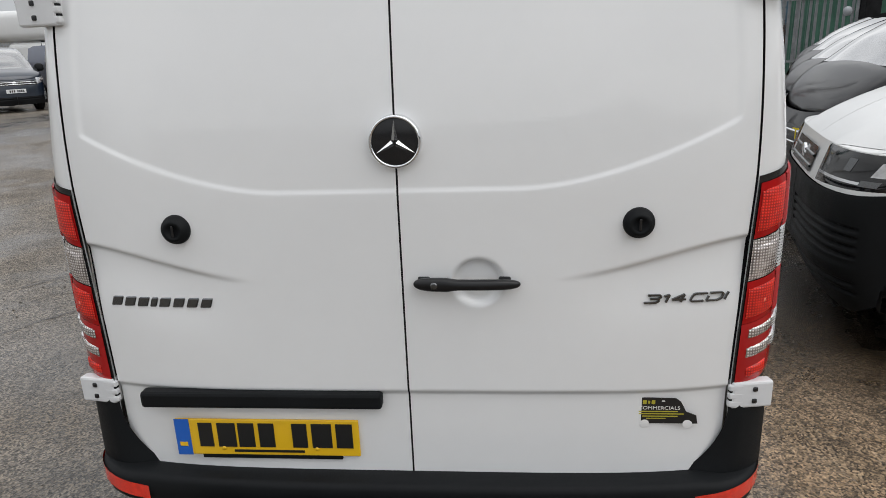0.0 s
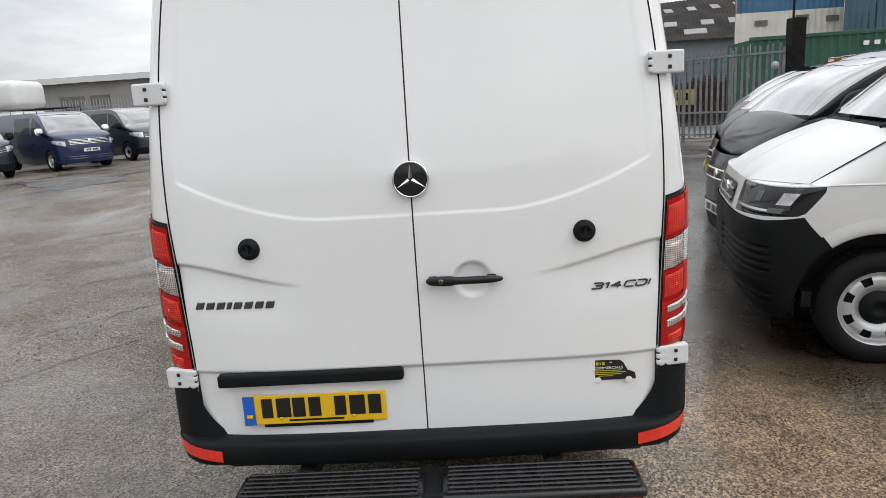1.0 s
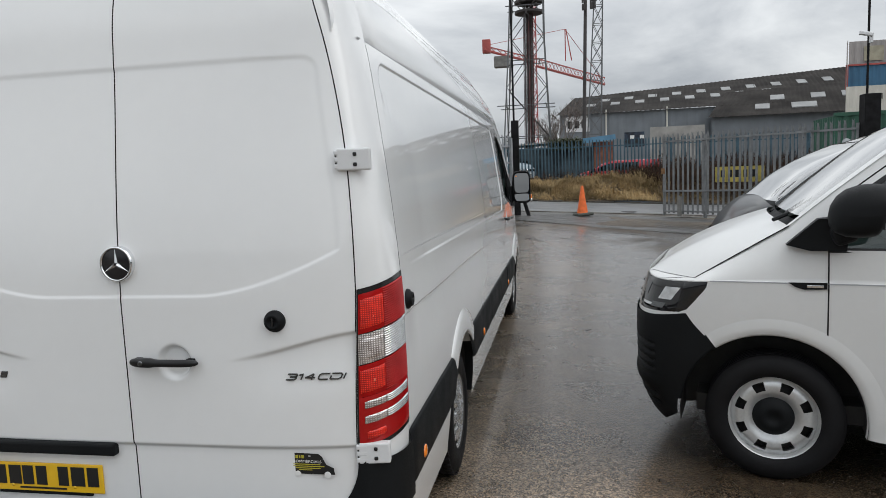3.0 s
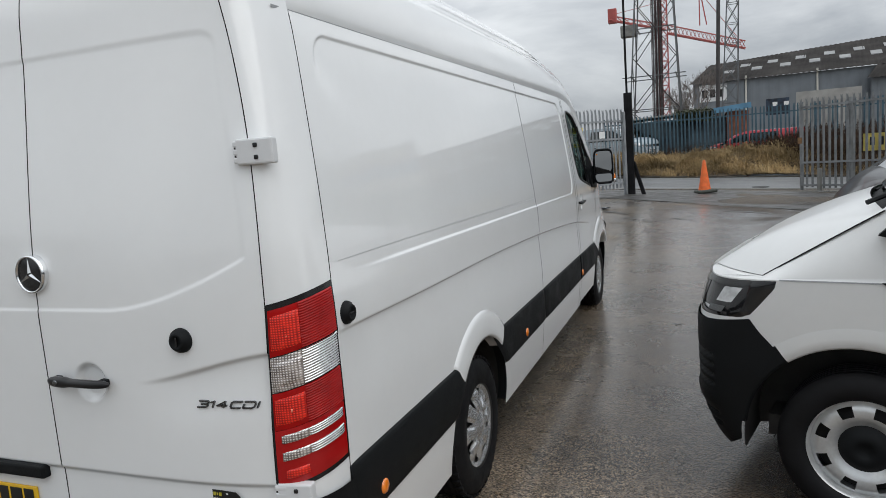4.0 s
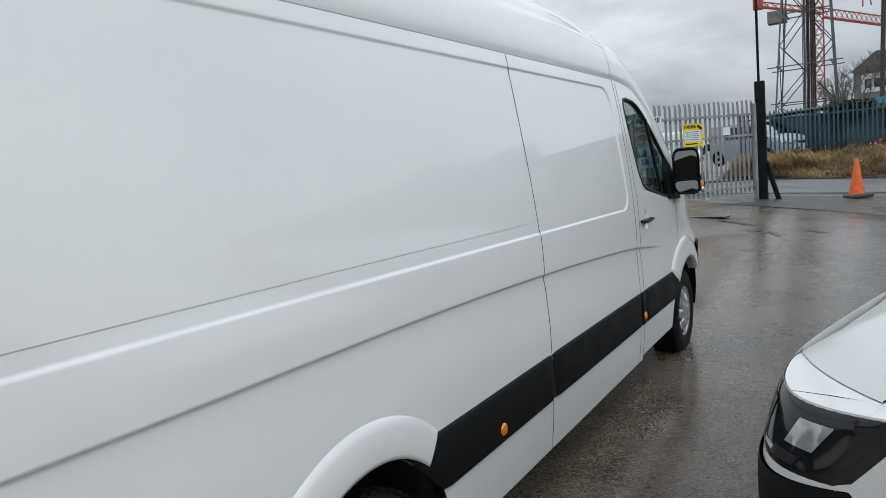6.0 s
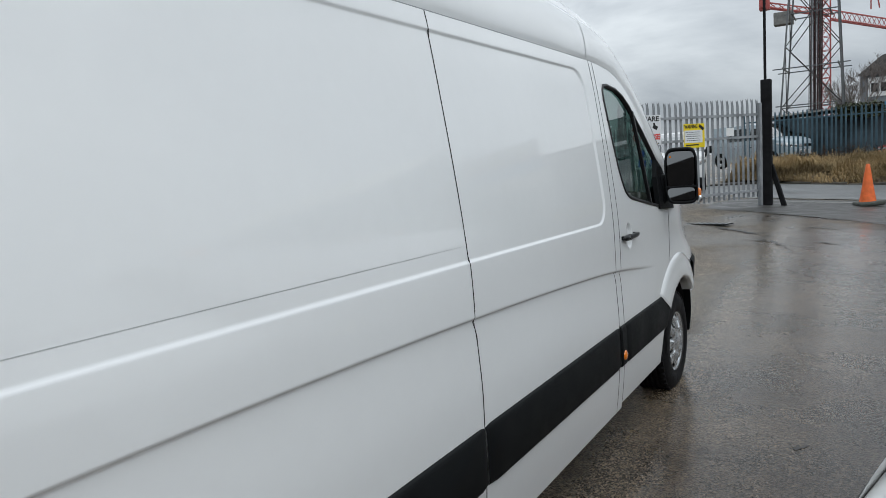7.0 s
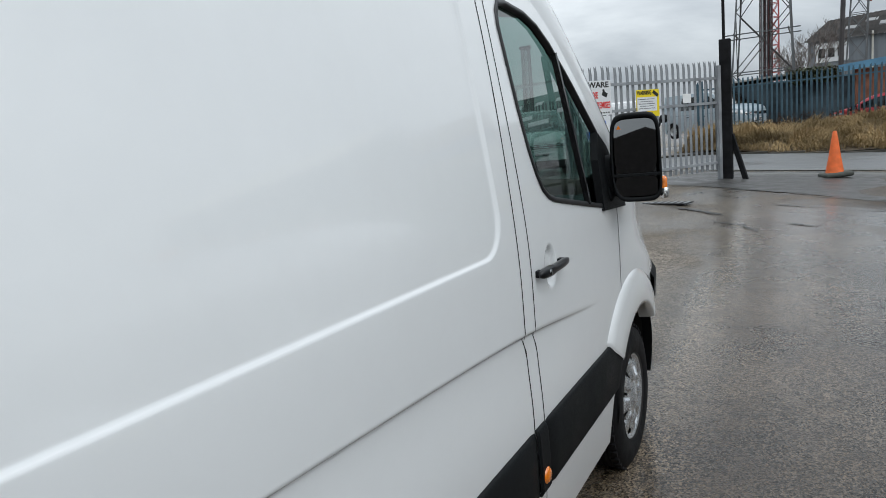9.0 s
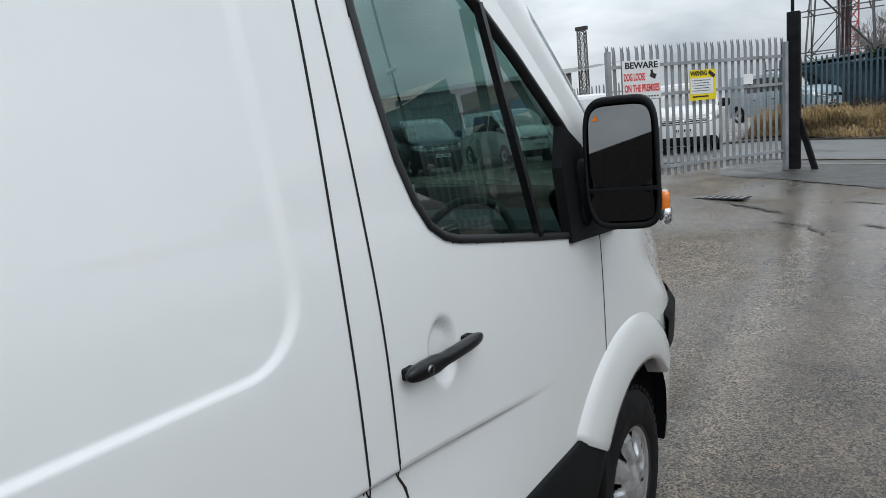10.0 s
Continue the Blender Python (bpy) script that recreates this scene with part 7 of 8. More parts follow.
def fence(name, label, a, b, z0, h, step, mtl, kind="fence", rails=(0.20, 0.82), posts=2.75, pale_w=0.065, follow=None, joined=False):
    a, b = Vector((*a, 0)), Vector((*b, 0))
    d = (b - a).normalized()
    ln_ = (b - a).length
    root = empty(name, (a.x, a.y, 0), math.degrees(math.atan2(d.y, d.x)))
    tagged(root, label, kind)
    n = int(ln_ / step)
    zf = follow or (lambda t: z0[0] + (z0[1] - z0[0]) * t)
    if joined:
        base = pale_mesh(h, pale_w, mtl)
        bv = np.array([v.co[:] for v in base.vertices])
        bf = [tuple(p.vertices) for p in base.polygons]
        V, F = [], []
        for i in range(n + 1):
            o = len(V)
            V += [tuple(v + np.array((i * step + 0.02, 0, zf(i / n)))) for v in bv]
            F += [tuple(q + o for q in f) for f in bf]
        ob = mesh_ob("pale_row", V, F, mtl, root)
        tagged(ob, kind="stuff")
    else:
        me = pale_mesh(h, pale_w, mtl)
        for i in range(n + 1):
            p = new("pale", me)
            p.parent = root
            p.matrix_basis = pose(i * step + 0.02, 0, zf(i / n) + 0.012 * math.sin(i * 7.3), 0, 0.35 * math.sin(i * 3.1), 0)
    for f in rails:
        bb = bmesh.new()
        face = -0.034 if kind == "gate" and mtl == GALVDARK else 0.022
        bar_between(bb, (0, face, zf(0) + f * h), (ln_, face, zf(1) + f * h), 0.03, 0.05)
        part("rail", bb, mtl, root, "steel fence rail")
    m = max(1, round(ln_ / posts))
    for i in range(m + 1):
        bb = bmesh.new()
        t = i / m
        bar_between(bb, (ln_ * t, 0.045, zf(t) - 0.45), (ln_ * t, 0.045, zf(t) + h - 0.10), 0.07, 0.07)
        part("post", bb, mtl, root, "steel fence post")
    return root


gate_l = fence("palisade_gate", "open galvanised palisade gate leaf hung with warning signs", (0.09, 16.8), (-1.95, 13.9), (0.68, 0.66), 2.06, 0.135, GALV, "gate", (0.07, 0.62, 0.84), 3.6)
ang = math.atan2(13.9 - 16.8, -1.95 - 0.09)
DIR = Vector((math.cos(ang), math.sin(ang), 0))
FACE = Vector((-DIR.y, DIR.x, 0))
if FACE.y > 0:
    FACE = -FACE
LEN = math.hypot(2.04, 2.9)


def sign_board(name, label, u0, u1, z0, z1, material):
    """A flat board on the gate leaf, between shares u0 and u1 of its length."""
    c = Vector((0.09, 16.8, 0)) + DIR * LEN * (u0 + u1) / 2 + FACE * 0.062
    root = empty(name, (c.x, c.y, (z0 + z1) / 2), math.degrees(math.atan2(-DIR.y, -DIR.x)))
    tagged(root, label, "sign")
    w, h = LEN * abs(u1 - u0), z1 - z0
    box("board", (0, 0.004, 0), (w, 0.006, h), material, root, "", 0.001)
    return root, w, h


def words(root, text, w, size, x, z, material):
    lettering("lettering", text, size, pose(x, -0.001, z, 90, 0, 0), material, root, "", w, 0.0012, 0.03)


def bars(root, rows, material):
    for x, z, w, h in rows:
        box("text_bar", (x, -0.001, z), (w, 0.002, h), material, root)


s1, w, h = sign_board("warning_sign", "white BEWARE dog warning board with red lettering", 0.733, 0.932, 1.89, 2.475, WHITEPLATE)
words(s1, "BEWARE", w * 0.86, 0.13, 0, h * 0.37, INK)
words(s1, "DOG LOOSE", w * 0.56, 0.15, -w * 0.19, h * 0.07, REDINK)
words(s1, "ON THE PREMISES", w * 0.92, 0.15, 0, -h * 0.22, REDINK)
b = bmesh.new()
bm_box(b, (w * 0.30, -0.001, h * 0.10), (w * 0.16, 0.002, h * 0.13), pose(0, 0, 0, 0, 25, 0))
bm_box(b, (w * 0.27, -0.001, h * 0.20), (w * 0.06, 0.002, h * 0.09), pose(0, 0, 0, 0, -15, 0))
part("emblem", b, INK, s1, "dark emblem")
bars(s1, [(-w * 0.42 + k * w * 0.075, -h * 0.43, w * 0.04, h * 0.04) for k in range(12)], INK)
s2, w, h = sign_board("notice_sign", "small white notice with blue round symbols", 0.745, 0.915, 1.44, 1.875, WHITEPLATE)
for x in (-w * 0.22, w * 0.22):
    lathe("symbol", [(0, 0.002), (h * 0.17, 0.002), (h * 0.17, -0.001)], (0, -1, 0), (x, 0, h * 0.2), BLUEINK, s2, "blue round symbol", 24)
bars(s2, [(-w * 0.22, -h * 0.22, w * 0.3, h * 0.3), (w * 0.22, -h * 0.22, w * 0.3, h * 0.3)], BLUEINK)
s3, w, h = sign_board("camera_sign", "yellow WARNING camera sign with white panel", 0.425, 0.575, 1.80, 2.275, SIGNYELLOW)
words(s3, "WARNING", w * 0.62, 0.10, -w * 0.15, h * 0.38, INK)
box("panel", (-w * 0.04, -0.001, -h * 0.03), (w * 0.86, 0.002, h * 0.52), WHITEPLATE, s3, "white panel")
bars(s3, [(-w * 0.06, h * 0.15 - k * h * 0.085, w * (0.7 - 0.12 * (k % 2)), h * 0.025) for k in range(5)], SATIN)
bars(s3, [(-w * 0.1, -h * 0.38, w * 0.6, h * 0.05)], INK)
b = bmesh.new()
bm_box(b, (w * 0.34, -0.003, h * 0.34), (w * 0.26, 0.003, h * 0.12), pose(0, 0, 0, 0, 35, 0))
part("camera_symbol", b, INK, s3, "black camera symbol")
s4, w, h = sign_board("paper_note", "small white paper note on the gate", 0.205, 0.262, 1.99, 2.155, WHITEINK)

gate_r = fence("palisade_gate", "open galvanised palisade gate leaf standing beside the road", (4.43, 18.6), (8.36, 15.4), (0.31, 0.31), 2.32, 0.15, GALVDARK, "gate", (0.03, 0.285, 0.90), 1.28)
box("gate_latch", (0.0, -0.03, 1.55), (0.10, 0.06, 0.16), mat("rusty_latch", (0.20, 0.11, 0.05), 0.8, var=0.4, scale=20), gate_r, "rusty latch box", 0.01)
box("gate_foot", (0.56, -0.09, 0.50), (0.09, 0.10, 0.62), CONCRETE, gate_r, "pale gate stop", 0.01)
nb = empty("name_board", (6.24, 17.45, 1.40), math.degrees(math.atan2(-3.2, 3.97)))
tagged(nb, "faded yellow board with dark bars behind the gate", "sign")
box("board", (0, 0, 0), (1.35, 0.02, 0.42), mat("faded_yellow_board", (0.62, 0.50, 0.12), 0.6, var=0.25, scale=5), nb, "", 0.004)
for k, w in enumerate((0.12, 0.10, 0.14, 0.11, 0.12)):
    box("text_bar", (-0.45 + k * 0.21, -0.013, 0.02), (w, 0.004, 0.20), INK, nb)


def gate_post(x, y, w, top, pole_top, stay):
    g = float(ground_z(x, y))
    root = empty("gate_post", (x, y, g))
    tagged(root, "thick black gate post with a thin pole on top", "post")
    b = bmesh.new()
    bm_box(b, (0, 0, (top - g) / 2 - 0.1), (w, w, top - g + 0.2), None, 0.015)
    part("post", b, BLACKPOST, root)
    b = bmesh.new()
    tube(b, [(-0.03, 0.10, top - g - 0.6), (-0.03, 0.10, pole_top - g)], 0.028, 8)
    part("pole", b, BLACKPOST, root, "thin dark pole")
    if stay:
        b = bmesh.new()
        bar_between(b, (0.08, -0.02, 0.85), (0.34, -0.10, -0.05), 0.06, 0.09)
        part("brace", b, BLACKPOST, root, "leaning black brace")
    return root


gate_post(0.24, 16.95, 0.20, 3.12, 7.5, True)
pr = gate_post(8.58, 15.3, 0.34, 3.17, 9.0, False)
b = bmesh.new()
bm_box(b, (-0.12, 0.0, 4.42), (0.30, 0.09, 0.09), pose(0, 0, 0, 0, 12, 0), 0.02)
bm_box(b, (0.0, 0.05, 4.32), (0.07, 0.10, 0.22), None, 0.01)
part("security_camera", b, WHITEPLATE, pr, "pale security camera")
lathe("round_sign", [(0, 0.01), (0.10, 0.01), (0.105, 0)], (0, -1, 0), (-0.52, -0.10, 1.95), GALV, pr, "dull round sign", 24)

# traffic cone
cz = float(ground_z(2.05, 17.3)) + 0.01
cone = empty("traffic_cone", (2.05, 17.3, cz))
cone.matrix_basis = pose(2.05, 17.3, cz, 0, 0, 20)
tagged(cone, "faded orange traffic cone on a dark rubber base", "cone")
lathe("cone_shell", [(0.165, 0.03), (0.155, 0.08), (0.10, 0.40), (0.055, 0.71), (0.032, 0.84), (0.027, 0.845), (0.0, 0.845)], (0, 0, 1), (0, 0, 0), CONE, cone, "", 28)
b = bmesh.new()
bm_box(b, (0.02, 0, 0.045), (0.48, 0.44, 0.09), pose(0, 0, 0, 0, -4, 0), 0.035, 3)
part("cone_base", b, CONEBASE, cone, "", True)

# road beyond the gate, with pale edge strip, far kerb, verge
def strip(name, label, x0, x1, y0, y1, dz, material, nx=60, ny=10, cat="road"):
    X, Y = np.meshgrid(np.linspace(x0, x1, nx), np.linspace(y0, y1, ny), indexing="ij")
    ob = sheet(name, np.stack([X, Y, ground_z(X, Y) + dz], -1), material, away=(0, 20, -50))
    return tagged(ob, label, cat, kind="structure")


strip("road", "damp grey road across the gateway", -4.5, 60, 19.2, 25.2, 0.012, ROADTOP)
strip("pavement", "pale concrete edging strip along the road", -4.5, 60, 18.85, 19.12, 0.016, CONCRETE, cat="pavement")


def patch(outline, label, material, dz=0.006):
    """A flat irregular patch lying on the yard."""
    b = bmesh.new()
    f = b.faces.new([b.verts.new((x, y, float(ground_z(x, y)) + dz)) for x, y in outline])
    bmesh.ops.triangulate(b, faces=[f])
    return tagged(part("trim", b, material), label, "pavement", kind="structure")


def ragged(pts, amp, seed, closed=True, n=8):
    """A wavering line through the given corners."""
    r = random.Random(seed)
    out = []
    k = len(pts) if closed else len(pts) - 1
    for i in range(k):
        a, c = pts[i], pts[(i + 1) % len(pts)]
        for t in range(n):
            f = t / n
            out.append((a[0] + (c[0] - a[0]) * f + r.gauss(0, amp), a[1] + (c[1] - a[1]) * f + r.gauss(0, amp)))
    return out if closed else out + [pts[-1]]


CRACKFILL = mat("wet_crack", (0.020, 0.018, 0.016), 0.35, var=0.3, scale=20)
patch(ragged([(-10.9, 14.4), (-10.3, 15.8), (-7.6, 13.7), (-8.7, 12.4)], 0.05, 2), "dark square tarmac repair in the yard", PATCH)
patch(ragged([(-0.9, 15.7), (1.2, 14.75), (2.65, 13.75), (6.5, 11.9), (9.5, 15.0), (2.4, 18.6), (-0.6, 18.5)], 0.06, 3), "darker tarmac apron inside the gate", PATCH, 0.008)


def crack(pts, w, seed, amp=0.02):
    r = random.Random(seed)
    line = ragged(pts, amp, seed, False, 10)
    V, F = [], []
    for i, (x, y) in enumerate(line):
        a, c = line[max(i - 1, 0)], line[min(i + 1, len(line) - 1)]
        d = Vector((c[0] - a[0], c[1] - a[1])).normalized()
        h = w * r.uniform(0.15, 1.0) * (0.2 + 0.8 * math.sin(math.pi * i / (len(line) - 1)))
        for s in (1, -1):
            px, py = x - d.y * h * s, y + d.x * h * s
            V.append((px, py, float(ground_z(px, py)) + 0.007))
    for i in range(len(line) - 1):
        F.append((2 * i, 2 * i + 1, 2 * i + 3, 2 * i + 2))
    mesh_ob("crack", V, F, CRACKFILL, ground)


for k, (pts, w) in enumerate(((((-3.9, 2.4), (-3.26, 3.26), (-2.6, 4.0), (-1.6, 5.2)), 0.012), (((-3.3, 1.7), (-2.65, 2.61), (-1.9, 3.4)), 0.009), (((-4.3, 4.0), (-3.67, 5.29), (-3.0, 6.4)), 0.012),
                              (((-7.7, 10.3), (-7.39, 11.66), (-6.6, 12.3), (-5.2, 13.0)), 0.035), (((-9.6, 9.8), (-8.62, 11.72), (-8.5, 12.3)), 0.05), (((-2.6, 1.2), (-1.7, 1.5), (-1.1, 1.5)), 0.006),
                              (((-8.2, 13.0), (-7.6, 13.2), (-7.0, 12.9)), 0.07), (((-11.9, 14.6), (-11.2, 14.9), (-10.9, 14.4)), 0.05), (((-5.6, 6.8), (-4.4, 7.4), (-3.1, 8.9)), 0.016),
                              (((-1.0, 15.6), (1.2, 14.7), (2.65, 13.7), (4.6, 12.8)), 0.045), (((1.7, 14.1), (2.3, 13.9), (2.65, 13.7)), 0.07), (((-0.1, 12.95), (0.2, 12.75), (0.7, 12.35)), 0.06),
                              (((1.4, 11.95), (1.6, 11.85), (1.8, 11.8)), 0.05), (((1.2, 13.3), (1.45, 13.2), (1.8, 13.1)), 0.04), (((2.3, 12.9), (2.85, 12.8), (3.3, 12.5)), 0.07), (((3.4, 14.6), (4.4, 13.9), (5.3, 13.7)), 0.05),
                              (((1.75, 5.2), (1.83, 5.22)), 0.012), (((0.4, 12.0), (0.9, 11.8), (1.2, 11.3)), 0.03), (((1.3, -1.5), (2.2, -0.9), (3.4, -0.8)), 0.007))):
    crack(pts, w, 40 + k)
# slotted drain cover by the parked van
drain = empty("drain_grate", (-0.35, 13.3, float(ground_z(-0.35, 13.3)) + 0.001), -14)
tagged(drain, "narrow cast iron drain grate set in asphalt", "drain")
# dark plate draws the shade between the drain bars
box("frame", (0, 0, 0), (0.95, 0.26, 0.012), GAP, drain)
for k in range(9):
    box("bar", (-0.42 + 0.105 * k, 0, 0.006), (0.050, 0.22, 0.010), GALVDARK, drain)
cover = lathe("manhole_cover", [(0.0, 0.006), (0.26, 0.006), (0.30, 0.004), (0.31, -0.01)], (0, 0, 1), (3.45, 19.6, float(ground_z(3.45, 19.6)) + 0.014), DARKSTEEL, None, "", 32)
tagged(cover, "dark iron manhole cover in the road", "manhole")
# loose grit and small stones
PEBBLE = mat("loose_stone", (0.15, 0.135, 0.12), 0.7, var=0.6, scale=3)
rng = random.Random(77)
V, F = [], []
for k in range(2500):
    if k < 1500:
        x, y, s_ = rng.uniform(0.95, 5.5), rng.uniform(-4.0, 6.5), rng.uniform(0.002, 0.0055)
    elif k < 2440:
        x, y, s_ = rng.uniform(-7.5, -0.9), rng.uniform(-2.0, 9.0), rng.uniform(0.002, 0.006)
    else:
        x, y, s_ = -3.2 + rng.gauss(0, 0.5), 2.9 + rng.gauss(0, 0.5), rng.uniform(0.005, 0.011)
    if abs(x) < 0.98 and y > -0.2:
        continue
    z = float(ground_z(x, y)) + s_ * 0.3
    o = len(V)
    a = rng.uniform(0, 6.28)
    for q in range(4):
        V.append((x + s_ * rng.uniform(0.7, 1.4) * math.cos(a + q * 1.57), y + s_ * rng.uniform(0.7, 1.4) * math.sin(a + q * 1.57), z))
    V += [(x, y, z + s_ * 0.9), (x, y, z - s_)]
    for q in range(4):
        F += [(o + q, o + (q + 1) % 4, o + 4), (o + (q + 1) % 4, o + q, o + 5)]
grit = mesh_ob("grit", V, F, PEBBLE)
tagged(grit, "loose small dark stones scattered on the asphalt", "grit", kind="stuff")
kerb = bmesh.new()
for k in range(60):
    x = -4.5 + k * 1.0
    z = float(ground_z(x + 0.5, 25.3))
    bm_box(kerb, (x + 0.5, 25.3, z - 0.02), (0.985, 0.14, 0.16), None, 0.015)
kb = part("kerb", kerb, mat("mossy_kerb", (0.075, 0.070, 0.060), 0.85, var=0.4, scale=1.5, spec=0.15))
tagged(kb, "worn concrete kerb along the far side of the road", "kerb", kind="stuff")


def verge_z(x, y):
    return ground_z(x, y) + 0.08 + 0.75 * smooth(y, 25.4, 28.5) * (0.58 + 0.42 * smooth(x, -0.8, 3.5)) + 0.10 * np.sin(x * 1.1) * np.sin(y * 1.7)


X, Y = np.meshgrid(np.linspace(-2.2, 40, 70), np.linspace(25.36, 34, 24), indexing="ij")
verge = sheet("verge", np.stack([X, Y, verge_z(X, Y)], -1), SOIL, away=(0, 28, -50))
tagged(verge, "low earth bank under dead grass", "verge", kind="structure")
rng = random.Random(11)
V, F = [], []


def blade(x, y, z, a, ln_, rise, w):
    """One arching stalk whose tip falls over."""
    dx, dy = math.cos(a), math.sin(a)
    px, py = -dy * w, dx * w
    o = len(V)
    for t, h, k in ((0.0, 0.0, 1.0), (0.35, 0.75, 0.9), (0.70, 1.0, 0.7)):
        V.extend([(x + dx * ln_ * t - px * k, y + dy * ln_ * t - py * k, z + rise * h), (x + dx * ln_ * t + px * k, y + dy * ln_ * t + py * k, z + rise * h)])
    V.append((x + dx * ln_, y + dy * ln_, z + rise * 0.62))
    F.extend([(o, o + 1, o + 3, o + 2), (o + 2, o + 3, o + 5, o + 4), (o + 4, o + 5, o + 6)])


# combed-over tussocks, then loose stalks between them
for k in range(360):
    cx, cy = rng.uniform(-2.0, 8), 25.6 + 3.9 * rng.random()
    if cx > 5.2 and rng.random() < 0.75:
        continue
    rad, sweep = rng.uniform(0.22, 0.7), rng.uniform(0, 6.28)
    tall = rng.choice((0.09, 0.14, 0.22, 0.36)) * rng.uniform(0.8, 1.2) * (0.6 + 0.6 * min(1, (cy - 25.4) / 2.0))
    for j in range(110):
        a, q = rng.uniform(0, 6.28), rad * rng.random() ** 0.6
        x, y = cx + q * math.cos(a), cy + q * math.sin(a)
        if y < 25.42:
            continue
        blade(x, y, float(verge_z(x, y)) - 0.03, sweep + rng.gauss(0, 0.7), rng.uniform(0.2, 0.55), tall * (1.15 - 0.7 * q / rad) * rng.uniform(0.6, 1.15), rng.uniform(0.004, 0.009))
for k in range(3200):
    x, y = rng.uniform(-2.0, 7), 25.45 + 4.2 * rng.random()
    blade(x, y, float(verge_z(x, y)) - 0.02, rng.uniform(0, 6.28), rng.uniform(0.1, 0.35), rng.uniform(0.08, 0.30), rng.uniform(0.005, 0.010))
grass = mesh_ob("grass", V, F, STRAW)
tagged(grass, "long dead straw-coloured grass on the bank", "grass", kind="stuff")

# bare brambles along the fence and the thicket behind the gate leaf
V, F = [], []


def bramble(x, y, z, a, ln_, rise, w):
    """An arching stem with a few short side shoots and withered leaves."""
    blade(x, y, z, a, ln_, rise, w)
    for q in range(5):
        t = rng.uniform(0.25, 0.9)
        px, py, pz = x + math.cos(a) * ln_ * t, y + math.sin(a) * ln_ * t, z + rise * (1 - (1 - t) ** 2)
        blade(px, py, pz, rng.uniform(0, 6.28), rng.uniform(0.1, 0.3), rng.uniform(0.03, 0.22), w * 0.6)
        o = len(V)
        e = rng.uniform(0.02, 0.05)
        u, v = Vector((rng.uniform(-1, 1), rng.uniform(-1, 1), rng.uniform(-1, 1))).normalized() * e, Vector((rng.uniform(-1, 1), rng.uniform(-1, 1), rng.uniform(-1, 1))).normalized() * e
        c = Vector((px, py, pz))
        V.extend([tuple(c - u), tuple(c + v * 0.6), tuple(c + u), tuple(c - v * 0.6)])
        F.append((o, o + 1, o + 2, o + 3))


for k in range(3000):
    x = 4.2 + 11.5 * rng.random()
    y = rng.uniform(28.6 - 2.9 * float(smooth(x, 4.6, 6.2)), 30.9)
    tall = 0.55 + 0.75 * float(smooth(x, 4.2, 6.5)) * (0.8 + 0.2 * math.sin(x * 2.3))
    bramble(x, y, float(verge_z(x, y)) - 0.03, rng.uniform(0, 6.28), rng.uniform(0.3, 1.0), tall * rng.uniform(0.35, 1.0), rng.uniform(0.006, 0.012))
for k in range(160):
    x, y = rng.uniform(-1.0, 4.3), rng.uniform(29.2, 29.85)
    bramble(x, y, float(verge_z(x, y)), rng.uniform(0, 6.28), rng.uniform(0.2, 0.5), rng.uniform(0.15, 0.5), 0.006)
brambles = mesh_ob("brambles", V, F, TWIG)
tagged(brambles, "bare brown brambles tangled along the blue fence", "brambles", kind="stuff")

fence("palisade_fence", "weathered blue palisade fence behind the grass bank", (-2.1, 29.93), (26.0, 29.4), (0.86, 0.72), 2.20, 0.155, FENCEBLUE, "fence", (0.15, 0.85), joined=False)

# ---- yard across the road ----
REDCAR = mat("red_car_paint", (0.45, 0.02, 0.03), 0.3, var=0.1, coat=0.8)
TARP = mat("pale_blue_paint", (0.33, 0.39, 0.43), 0.35, var=0.15, scale=2, coat=0.3)
BRICK = mat("orange_brickwork", (0.20, 0.085, 0.05), 0.85, var=0.3, scale=3, fine=0.3, fine_scale=40)
ROOFBLUE = mat("blue_roof_sheet", (0.10, 0.25, 0.38), 0.5, var=0.2, scale=2)
LEAF = mat("ivy_leaf", (0.05, 0.06, 0.028), 0.7, var=0.4, scale=4)
red = far_car("estate_car", "low red car parked behind the blue fence", SMALLVAN, 2.2, 32.6, (-0.98, 0.15), REDCAR)
red.matrix_basis = red.matrix_basis @ Matrix.Diagonal((0.92, 1, 0.68, 1))
red.location.z = 0.76
DARKSTORE = mat("dark_store_boards", (0.050, 0.066, 0.076), 0.8, var=0.6, scale=1.2, fine=0.2, fine_scale=20, spec=0.2)
shed = empty("low_shed", (3.4, 36.0, 0.5))
tagged(shed, "low dark shed with a pale slanting roof and brick end", "shed")
SHEETROOF = mat("pale_sheet_roof", (0.30, 0.29, 0.27), 0.7, var=0.4, scale=2)
box("wall", (-2.6, 0, 1.2), (4.6, 3.0, 2.4), DARKSTORE, shed, "dark boarded wall", 0.01)
box("brick_end", (0.22, -0.05, 1.28), (1.0, 3.1, 2.56), BRICK, shed, "orange brick end wall", 0.01)
b = bmesh.new()
bar_between(b, (-5.4, -0.1, 2.53), (0.78, -0.1, 2.80), 3.6, 0.07, (0, 0, 1))
part("roof", b, SHEETROOF, shed, "pale sheet roof")
b = bmesh.new()
bar_between(b, (-0.85, -1.95, 2.64), (0.80, -1.95, 2.78), 0.05, 0.26, (0, 0, 1))
part("fascia", b, ROOFBLUE, shed, "blue roof edge")
pale = far_car("small_van", "pale blue-grey van parked behind the blue fence", SMALLVAN, -0.25, 32.9, (0.80, -0.60), TARP)
pale.location.z = 0.9
V, F = [], []
